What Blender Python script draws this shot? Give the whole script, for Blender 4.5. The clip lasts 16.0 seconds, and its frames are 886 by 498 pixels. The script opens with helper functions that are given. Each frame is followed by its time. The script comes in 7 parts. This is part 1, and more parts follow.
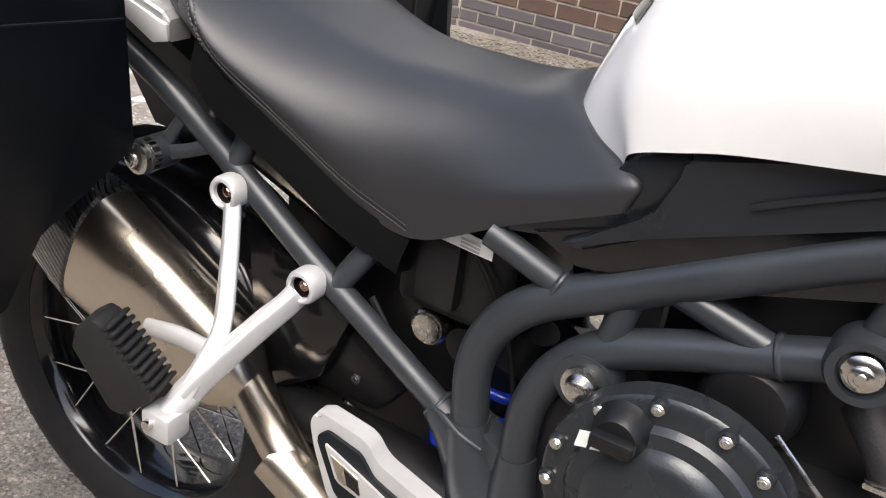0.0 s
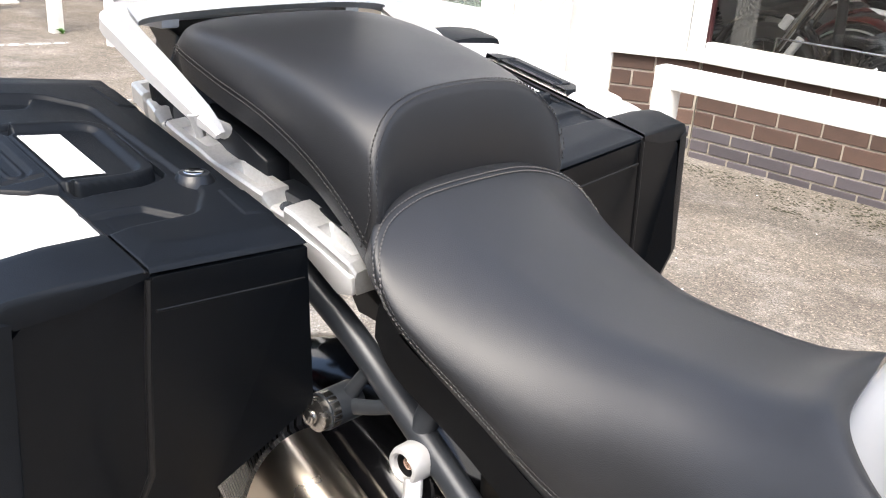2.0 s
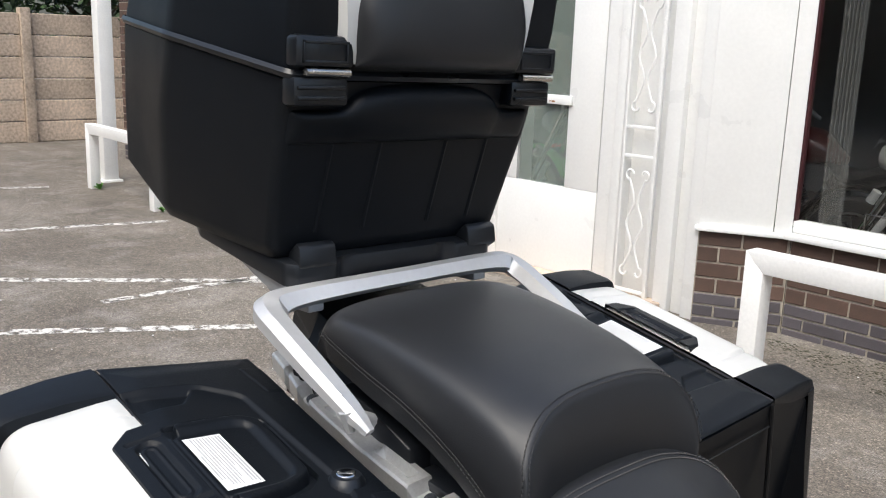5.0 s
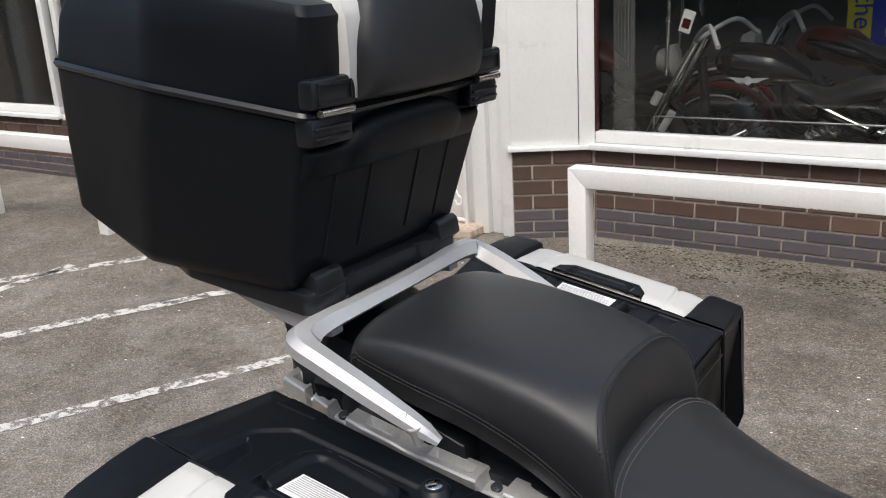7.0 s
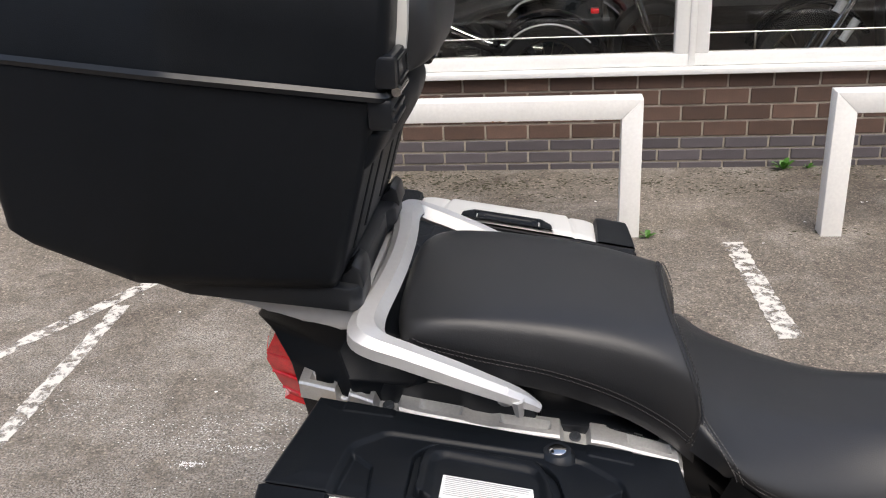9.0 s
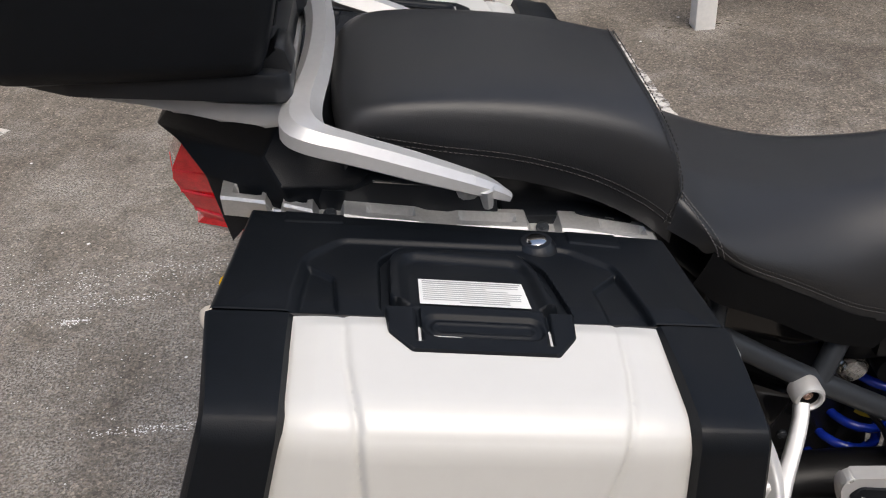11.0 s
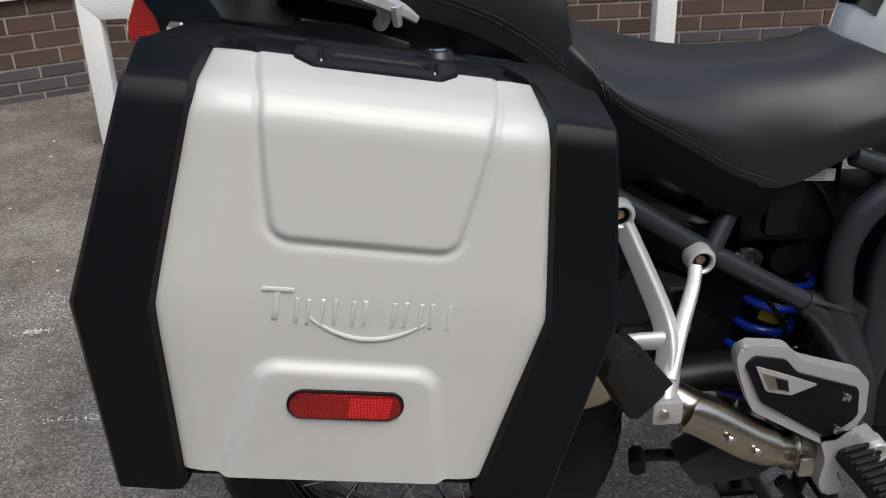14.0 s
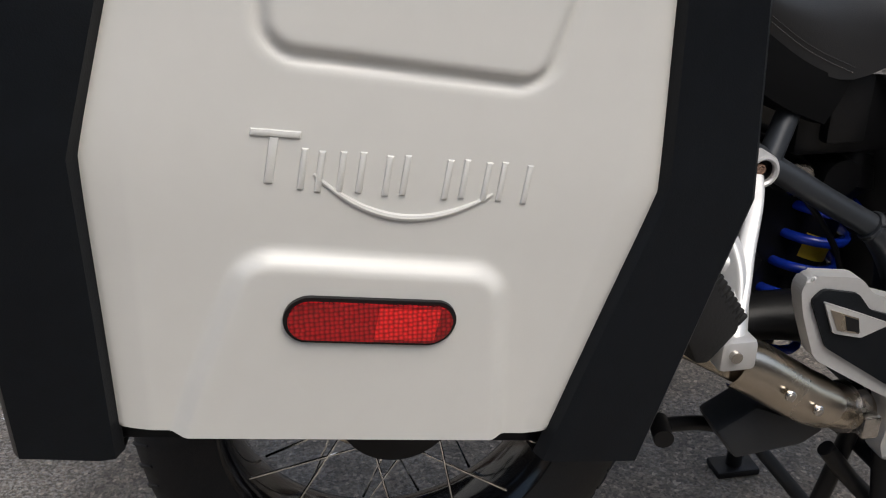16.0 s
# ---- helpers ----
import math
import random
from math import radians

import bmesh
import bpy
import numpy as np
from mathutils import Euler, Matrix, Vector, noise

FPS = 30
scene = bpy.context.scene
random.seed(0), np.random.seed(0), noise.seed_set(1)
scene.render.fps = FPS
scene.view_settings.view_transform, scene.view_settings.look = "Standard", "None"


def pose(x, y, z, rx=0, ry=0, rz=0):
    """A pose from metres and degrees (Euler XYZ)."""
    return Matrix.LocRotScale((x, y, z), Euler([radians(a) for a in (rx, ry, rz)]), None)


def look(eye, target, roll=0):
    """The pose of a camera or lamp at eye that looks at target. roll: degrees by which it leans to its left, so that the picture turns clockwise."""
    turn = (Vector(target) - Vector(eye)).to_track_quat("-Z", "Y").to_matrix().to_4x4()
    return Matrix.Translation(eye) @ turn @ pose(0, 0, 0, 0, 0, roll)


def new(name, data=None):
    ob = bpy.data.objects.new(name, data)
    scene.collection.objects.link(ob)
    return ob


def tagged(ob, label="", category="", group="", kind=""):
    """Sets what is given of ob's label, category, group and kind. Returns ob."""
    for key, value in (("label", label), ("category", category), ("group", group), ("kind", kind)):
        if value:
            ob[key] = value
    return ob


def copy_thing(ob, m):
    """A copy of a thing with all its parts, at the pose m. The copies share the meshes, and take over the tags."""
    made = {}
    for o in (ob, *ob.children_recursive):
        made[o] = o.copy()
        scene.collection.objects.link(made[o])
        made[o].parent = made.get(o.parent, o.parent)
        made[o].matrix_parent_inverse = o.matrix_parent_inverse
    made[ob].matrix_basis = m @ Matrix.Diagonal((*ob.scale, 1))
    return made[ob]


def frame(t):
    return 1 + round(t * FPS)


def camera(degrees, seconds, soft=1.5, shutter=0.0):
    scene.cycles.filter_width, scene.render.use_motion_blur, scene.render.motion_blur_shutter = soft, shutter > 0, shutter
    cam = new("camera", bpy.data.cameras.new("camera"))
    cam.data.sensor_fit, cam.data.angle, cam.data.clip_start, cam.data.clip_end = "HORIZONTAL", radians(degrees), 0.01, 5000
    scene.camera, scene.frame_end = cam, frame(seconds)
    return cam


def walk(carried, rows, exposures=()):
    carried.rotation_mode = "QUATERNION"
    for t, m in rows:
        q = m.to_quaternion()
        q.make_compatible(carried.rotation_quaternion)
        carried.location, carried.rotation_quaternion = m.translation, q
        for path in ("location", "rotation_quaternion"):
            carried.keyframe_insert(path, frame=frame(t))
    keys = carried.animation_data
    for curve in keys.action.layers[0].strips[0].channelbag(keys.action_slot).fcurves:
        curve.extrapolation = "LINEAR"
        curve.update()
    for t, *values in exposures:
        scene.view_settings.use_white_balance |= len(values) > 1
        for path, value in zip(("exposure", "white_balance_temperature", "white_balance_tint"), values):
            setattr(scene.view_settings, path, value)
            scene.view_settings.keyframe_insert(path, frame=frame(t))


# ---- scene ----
cam = camera(51.24, 16.0, soft=1.1)
ROWS = [
    (0, 1.9563, -0.4959, 1.2052, 62.98, -7.19, 30.90),
    (0.5, 1.9753, -0.3867, 1.2273, 64.23, -5.93, 38.85),
    (1, 1.9016, -0.3441, 1.2452, 64.61, -4.45, 39.82),
    (1.5, 1.8625, -0.3292, 1.2650, 65.94, -3.85, 41.71),
    (2, 1.8460, -0.3311, 1.2976, 68.05, -3.54, 44.27),
    (2.5, 1.8286, -0.3369, 1.3238, 70.47, -3.54, 45.77),
    (3, 1.8147, -0.3488, 1.3551, 72.45, -3.08, 47.10),
    (3.5, 1.8067, -0.3540, 1.3880, 74.61, -2.45, 47.99),
    (4, 1.7946, -0.3611, 1.4159, 77.29, -2.20, 49.07),
    (6.5, 1.6929, -0.4635, 1.5059, 75.49, 2.52, 40.98),
    (7, 1.6061, -0.5791, 1.5557, 72.44, 3.31, 33.13),
    (7.5, 1.4543, -0.5836, 1.5799, 72.42, 4.04, 26.02),
    (8, 1.3292, -0.5830, 1.5964, 71.93, 2.78, 18.82),
    (8.5, 1.1795, -0.6572, 1.6193, 69.92, 2.40, 11.41),
    (9, 1.0973, -0.7062, 1.6209, 66.37, 2.83, 5.96),
    (9.5, 1.0544, -0.6243, 1.5902, 61.31, 3.15, 3.66),
    (10, 1.0308, -0.5458, 1.5510, 55.22, 3.05, 1.21),
    (12.5, 0.9627, -0.7781, 1.4360, 60.72, 4.32, -8.47),
    (13, 0.9867, -0.8284, 1.3751, 63.77, 4.16, -6.16),
    (13.5, 1.0262, -0.8666, 1.3104, 64.84, 3.07, -3.88),
    (14, 1.0408, -0.8793, 1.2511, 64.99, 1.70, -4.40),
    (14.5, 1.0537, -0.8796, 1.2331, 65.00, 0.75, -5.21),
    (15, 1.0611, -0.8559, 1.2199, 64.95, -0.67, -6.13),
    (15.5, 1.0279, -0.7781, 1.1490, 65.30, -1.18, -7.92),
    (16, 0.9388, -0.6625, 1.0352, 65.94, -0.35, -10.81),
]
# ---- exposure and walk ----
EXPOSURES = [(0.0, 1.4, 6550, 9), (1.0, 1.3, 6600, 9), (1.5, 1.52, 6600, 8), (2.0, 1.8, 6550, 8), (2.5, 2.25, 6550, 8), (3.0, 2.22, 6450, 7), (3.5, 1.8, 6400, 7), (4.2, 1.15, 6400, 7), (6.3, 0.62, 6200, 4), (7.0, 0.47, 6450, 7), (8.0, 0.55, 6550, 9), (9.0, 0.7, 6600, 9),
             (10.0, 0.5, 6600, 9), (12.5, 0.3, 6450, 8), (13.5, 0.2, 6350, 7), (14.5, 0.17, 6250, 6), (16.0, 0.28, 6450, 7)]
walk(cam, [(t, pose(x, y, z, rx, ry, rz)) for t, x, y, z, rx, ry, rz in ROWS], EXPOSURES)

# ---- light: bright hazy sky, soft high sun behind the camera ----
SUN_EL, SUN_AZ = 58.0, 158.0
world = bpy.data.worlds.new("sky")
scene.world = world
world.use_nodes = True
wn = world.node_tree.nodes
sky = wn.new("ShaderNodeTexSky")
sky.sky_type, sky.sun_disc = "NISHITA", False
sky.sun_elevation, sky.sun_rotation = radians(SUN_EL), radians(SUN_AZ)
sky.air_density, sky.dust_density, sky.ozone_density = 1.0, 4.0, 1.0
wn["Background"].inputs["Strength"].default_value = 0.15
world.node_tree.links.new(sky.outputs["Color"], wn["Background"].inputs["Color"])
sun = new("sun", bpy.data.lights.new("sun", "SUN"))
sun.data.energy, sun.data.angle, sun.data.color = 1.15, radians(40), (1.0, 0.955, 0.9)
sun_dir = Vector((math.sin(radians(SUN_AZ)) * math.cos(radians(SUN_EL)), math.cos(radians(SUN_AZ)) * math.cos(radians(SUN_EL)), math.sin(radians(SUN_EL))))
sun.matrix_world = look(sun_dir * 20, (0, 0, 0))


# ---- materials ----
def mat(name, color, rough=0.5, metal=0.0, var=0.12, scale=6.0, bump=0.0, bump_scale=200.0, coat=0.0, random_value=0.0, rough_var=0.1, spec=0.5, stretch=None):
    """A procedural surface: two scales of colour variation, varied roughness and fine relief."""
    m = bpy.data.materials.new(name)
    m.use_nodes = True
    n, l = m.node_tree.nodes, m.node_tree.links
    b = n["Principled BSDF"]
    b.inputs["Metallic"].default_value = metal
    b.inputs["Coat Weight"].default_value = coat
    b.inputs["Coat Roughness"].default_value = 0.08
    b.inputs["Specular IOR Level"].default_value = spec
    tc = n.new("ShaderNodeTexCoord")
    mp = n.new("ShaderNodeMapping")
    l.new(tc.outputs["Object"], mp.inputs["Vector"])
    if stretch:
        mp.inputs["Scale"].default_value = stretch
    big, small = n.new("ShaderNodeTexNoise"), n.new("ShaderNodeTexNoise")
    big.inputs["Scale"].default_value, big.inputs["Detail"].default_value = scale, 5
    small.inputs["Scale"].default_value, small.inputs["Detail"].default_value = scale * 14, 3
    for t in (big, small):
        l.new(mp.outputs["Vector"], t.inputs["Vector"])
    mix = n.new("ShaderNodeMath")
    mix.operation = "ADD"
    l.new(big.outputs["Fac"], mix.inputs[0])
    l.new(small.outputs["Fac"], mix.inputs[1])
    ramp = n.new("ShaderNodeMapRange")
    ramp.inputs["From Min"].default_value, ramp.inputs["From Max"].default_value = 0.6, 1.4
    ramp.inputs["To Min"].default_value, ramp.inputs["To Max"].default_value = 1 - var, 1 + var
    l.new(mix.outputs[0], ramp.inputs["Value"])
    hsv = n.new("ShaderNodeHueSaturation")
    hsv.inputs["Color"].default_value = (*color, 1)
    value = ramp.outputs["Result"]
    if random_value:
        info, rr, mul = n.new("ShaderNodeObjectInfo"), n.new("ShaderNodeMapRange"), n.new("ShaderNodeMath")
        rr.inputs["To Min"].default_value, rr.inputs["To Max"].default_value = 1 - random_value, 1 + random_value
        l.new(info.outputs["Random"], rr.inputs["Value"])
        mul.operation = "MULTIPLY"
        l.new(value, mul.inputs[0])
        l.new(rr.outputs["Result"], mul.inputs[1])
        value = mul.outputs[0]
    l.new(value, hsv.inputs["Value"])
    l.new(hsv.outputs["Color"], b.inputs["Base Color"])
    rv = n.new("ShaderNodeMapRange")
    rv.inputs["From Min"].default_value, rv.inputs["From Max"].default_value = 0.3, 0.7
    rv.inputs["To Min"].default_value, rv.inputs["To Max"].default_value = max(0.02, rough - rough_var), min(1, rough + rough_var)
    l.new(big.outputs["Fac"], rv.inputs["Value"])
    l.new(rv.outputs["Result"], b.inputs["Roughness"])
    if bump:
        fine, bp = n.new("ShaderNodeTexNoise"), n.new("ShaderNodeBump")
        fine.inputs["Scale"].default_value, fine.inputs["Detail"].default_value = bump_scale, 3
        bp.inputs["Strength"].default_value, bp.inputs["Distance"].default_value = bump, 0.002
        l.new(mp.outputs["Vector"], fine.inputs["Vector"])
        l.new(fine.outputs["Fac"], bp.inputs["Height"])
        l.new(bp.outputs["Normal"], b.inputs["Normal"])
    return m


M_PLASTIC = mat("textured_black_plastic", (0.0042, 0.0056, 0.0078), 0.47, bump=0.14, bump_scale=900, var=0.2, scale=5, spec=0.24)
M_SMOOTH = mat("satin_black_plastic", (0.0078, 0.0092, 0.0118), 0.35, spec=0.5, bump=0.04, bump_scale=500, var=0.2)
M_GLOSS = mat("gloss_black_plastic", (0.006, 0.006, 0.007), 0.12, var=0.2, rough_var=0.05)
M_VINYL = mat("seat_vinyl", (0.0175, 0.0184, 0.0206), 0.41, spec=0.5, bump=0.16, bump_scale=1100, var=0.1, scale=4, rough_var=0.06)
M_SUEDE = mat("seat_side_fabric", (0.003, 0.0033, 0.004), 0.7, spec=0.15, bump=0.25, bump_scale=1400, var=0.2)
M_THREAD = mat("grey_thread", (0.105, 0.1, 0.098), 0.8)
M_THREAD_MID = mat("mid_grey_thread", (0.055, 0.053, 0.052), 0.75)
M_THREAD_DARK = mat("dark_thread", (0.027, 0.026, 0.026), 0.75)
M_SILVER = mat("silver_painted_alloy", (0.58, 0.58, 0.58), 0.46, metal=0.5, var=0.05, scale=9, bump=0.03, bump_scale=700)
M_SILVER_CAST = mat("dull_silver_casting", (0.6, 0.6, 0.595), 0.42, metal=0.7, var=0.12, scale=20, bump=0.08, bump_scale=500)
M_WHITE = mat("pearl_white_paint", (0.635, 0.628, 0.598), 0.34, coat=0.22, rough_var=0.03, var=0.02, scale=3.5, bump=0.02, bump_scale=60)
M_TANK = mat("gloss_white_paint", (0.8, 0.8, 0.79), 0.12, coat=0.8, var=0.02, scale=3)
M_FRAME = mat("graphite_frame_paint", (0.028, 0.032, 0.038), 0.38, metal=0.2, var=0.1, scale=12, bump=0.06, bump_scale=800)
M_STEEL = mat("brushed_steel", (0.56, 0.5, 0.42), 0.27, metal=1.0, var=0.05, scale=5, rough_var=0.03, bump=0.012, bump_scale=500)
M_CHROME = mat("chrome", (0.75, 0.74, 0.72), 0.12, metal=1.0, var=0.04)
M_BOLT = mat("zinc_bolt", (0.6, 0.57, 0.53), 0.22, metal=1.0, var=0.1, scale=60)
M_COPPER = mat("coppery_bolt", (0.62, 0.42, 0.33), 0.25, metal=1.0, var=0.15, scale=60)
M_CAST = mat("cast_engine_alloy", (0.026, 0.030, 0.034), 0.3, metal=0.4, var=0.15, scale=14, bump=0.1, bump_scale=500)
M_DARK = mat("engine_black", (0.006, 0.006, 0.0068), 0.45, spec=0.35, var=0.3, bump=0.1, bump_scale=300)
M_RUBBER = mat("tyre_rubber", (0.010, 0.010, 0.0105), 0.65, spec=0.35, var=0.25, scale=20, bump=0.2, bump_scale=400)
M_BLUE = mat("blue_spring_paint", (0.008, 0.035, 0.42), 0.22, coat=0.5, var=0.08)
M_YELLOW = mat("yellow_sticker", (0.65, 0.45, 0.02), 0.4, var=0.1)
M_AMBER = mat("amber_bulb", (0.8, 0.45, 0.01), 0.15, var=0.05)
M_CLEAR = mat("pale_lens", (0.62, 0.56, 0.48), 0.12, coat=0.6, var=0.15, scale=60)
M_RED = mat("red_lens", (0.9, 0.012, 0.02), 0.07, coat=0.8, var=0.3, scale=60, bump=0.25, bump_scale=45)
M_REFLECT = mat("red_reflector", (0.36, 0.004, 0.008), 0.16, coat=0.7, var=0.3, scale=160, bump=0.8, bump_scale=420)
# brighter copy of the reflector red, for the part that throws light back
M_REFLECT_LIT = mat("lit_red_reflector", (0.72, 0.014, 0.016), 0.16, coat=0.7, var=0.3, scale=190, bump=0.8, bump_scale=420)


def prism(m, color):
    """Rows of small prisms pressed into a reflector."""
    n, l = m.node_tree.nodes, m.node_tree.links
    tc, v, r, bp = n.new("ShaderNodeTexCoord"), n.new("ShaderNodeTexVoronoi"), n.new("ShaderNodeValToRGB"), n.new("ShaderNodeBump")
    v.inputs["Scale"].default_value, v.inputs["Randomness"].default_value = 330, 0.25
    l.new(tc.outputs["Object"], v.inputs["Vector"])
    r.color_ramp.elements[0].position, r.color_ramp.elements[0].color = 0.1, (*[c * 1.25 for c in color], 1)
    r.color_ramp.elements[1].position, r.color_ramp.elements[1].color = 0.65, (*[c * 0.35 for c in color], 1)
    l.new(v.outputs["Distance"], r.inputs["Fac"])
    b = n["Principled BSDF"]
    l.new(r.outputs["Color"], b.inputs["Base Color"])
    bp.inputs["Strength"].default_value, bp.inputs["Distance"].default_value = 0.7, 0.001
    l.new(v.outputs["Distance"], bp.inputs["Height"])
    l.new(bp.outputs["Normal"], b.inputs["Normal"])


prism(M_REFLECT, (0.42, 0.005, 0.008))
prism(M_REFLECT_LIT, (0.85, 0.015, 0.016))
M_PAPER = mat("white_label", (0.82, 0.82, 0.8), 0.5, var=0.03)
M_INK = mat("grey_print", (0.42, 0.42, 0.42), 0.6)
M_UPVC = mat("white_window_frame", (0.8, 0.8, 0.78), 0.35, var=0.04, scale=4)
M_BARRIER = mat("white_barrier_paint", (0.84, 0.835, 0.81), 0.5, var=0.07, scale=5, bump=0.15, bump_scale=60)
M_RUST = mat("rust_streak", (0.28, 0.12, 0.04), 0.9, var=0.4, scale=30)
M_BROWN = mat("brown_brick", (0.092, 0.056, 0.042), 0.85, var=0.45, scale=14, bump=0.5, bump_scale=120, random_value=0.32)
M_BLUEBRICK = mat("blue_engineering_brick", (0.085, 0.075, 0.082), 0.7, var=0.28, scale=14, bump=0.4, bump_scale=120, random_value=0.2)
M_MORTAR = mat("mortar", (0.36, 0.32, 0.265), 0.95, var=0.2, scale=20, bump=0.6, bump_scale=150)
M_LEAF = mat("leaf_green", (0.06, 0.17, 0.02), 0.5, var=0.3, scale=40)
M_TREE = mat("tree_leaf", (0.035, 0.07, 0.018), 0.6, var=0.4, scale=3, random_value=0.2)
M_BARK = mat("bark", (0.08, 0.06, 0.04), 0.9, var=0.3, scale=15, bump=0.6, bump_scale=60)
M_MOSS = mat("moss", (0.035, 0.034, 0.014), 0.95, var=0.4, scale=30, bump=0.5, bump_scale=200)
M_CONC = mat("stained_concrete_panel", (0.5, 0.4, 0.31), 0.9, var=0.5, scale=2.2, bump=0.5, bump_scale=40, random_value=0.15)
# colour of the unseen wall added behind the camera
M_OPPOSITE = mat("dark_old_brick", (0.07, 0.055, 0.045), 0.9, var=0.3, scale=1.5, bump=0.3, bump_scale=30)
M_ROOM = mat("showroom_wall", (0.3, 0.29, 0.275), 0.8, var=0.1)
M_ROOMFLOOR = mat("showroom_floor", (0.16, 0.155, 0.15), 0.35, var=0.2)
M_SHOWRED = mat("dark_red_paint", (0.075, 0.006, 0.005), 0.3, coat=0.2, var=0.1)
M_SHOWGREEN = mat("green_paint", (0.035, 0.36, 0.04), 0.3, coat=0.5)
M_BANNERY = mat("yellow_banner", (0.55, 0.5, 0.03), 0.6)
M_BANNERB = mat("blue_banner", (0.01, 0.03, 0.3), 0.6)
M_MAROON = mat("dark_red_strip", (0.05, 0.012, 0.014), 0.5, var=0.15)


def film_mat(name, color, lo, hi):
    """A half-clear sheet: a painted reflection haze or thin cloth."""
    m = bpy.data.materials.new(name)
    m.use_nodes = True
    nt = m.node_tree
    nt.nodes.clear()
    out, mix = nt.nodes.new("ShaderNodeOutputMaterial"), nt.nodes.new("ShaderNodeMixShader")
    clear, haze = nt.nodes.new("ShaderNodeBsdfTransparent"), nt.nodes.new("ShaderNodeBsdfDiffuse")
    haze.inputs["Color"].default_value = (*color, 1)
    noise = nt.nodes.new("ShaderNodeTexNoise")
    noise.inputs["Scale"].default_value = 3.0
    span = nt.nodes.new("ShaderNodeMapRange")
    span.inputs["To Min"].default_value = lo
    span.inputs["To Max"].default_value = hi
    nt.links.new(noise.outputs["Fac"], span.inputs["Value"])
    nt.links.new(span.outputs["Result"], mix.inputs["Fac"])
    nt.links.new(clear.outputs[0], mix.inputs[1])
    nt.links.new(haze.outputs[0], mix.inputs[2])
    nt.links.new(mix.outputs[0], out.inputs["Surface"])
    return m


# grey-green haze colour stands in for the bright outdoors reflected in the door glass
M_DOORHAZE = film_mat("grey_green_reflection_haze", (0.38, 0.44, 0.4), 0.22, 0.4)
M_VOILE = film_mat("grey_voile", (0.3, 0.3, 0.29), 0.2, 0.55)
M_CURTAIN = mat("grey_blind", (0.35, 0.35, 0.34), 0.8, var=0.1)


def carbon():
    m = mat("carbon_weave", (0.012, 0.012, 0.013), 0.2, coat=0.7)
    n, l = m.node_tree.nodes, m.node_tree.links
    tc, w, hs = n.new("ShaderNodeTexCoord"), n.new("ShaderNodeTexWave"), n.new("ShaderNodeMapRange")
    w.inputs["Scale"].default_value, w.inputs["Distortion"].default_value = 60, 0.0
    w.bands_direction = "DIAGONAL"
    l.new(tc.outputs["Object"], w.inputs["Vector"])
    hs.inputs["To Min"].default_value, hs.inputs["To Max"].default_value = 0.12, 0.6
    l.new(w.outputs["Fac"], hs.inputs["Value"])
    l.new(hs.outputs["Result"], n["Principled BSDF"].inputs["Roughness"])
    return m


M_CARBON = carbon()


def glass_mat(name, tint, rough=0.0):
    m = bpy.data.materials.new(name)
    m.use_nodes = True
    n, l = m.node_tree.nodes, m.node_tree.links
    tr, gl, fr, mx = n.new("ShaderNodeBsdfTransparent"), n.new("ShaderNodeBsdfGlossy"), n.new("ShaderNodeLayerWeight"), n.new("ShaderNodeMixShader")
    tr.inputs["Color"].default_value = (*tint, 1)
    gl.inputs["Roughness"].default_value = rough
    fr.inputs["Blend"].default_value = 0.5
    power, scale = n.new("ShaderNodeMath"), n.new("ShaderNodeMath")
    power.operation, scale.operation = "POWER", "MULTIPLY_ADD"
    power.inputs[1].default_value = 5.0
    scale.inputs[1].default_value, scale.inputs[2].default_value = 0.9, 0.04
    l.new(fr.outputs["Facing"], power.inputs[0])
    l.new(power.outputs[0], scale.inputs[0])
    l.new(scale.outputs[0], mx.inputs["Fac"])
    l.new(tr.outputs["BSDF"], mx.inputs[1])
    l.new(gl.outputs["BSDF"], mx.inputs[2])
    l.new(mx.outputs["Shader"], n["Material Output"].inputs["Surface"])
    return m


M_GLASS = glass_mat("window_glass", (0.93, 0.94, 0.935))


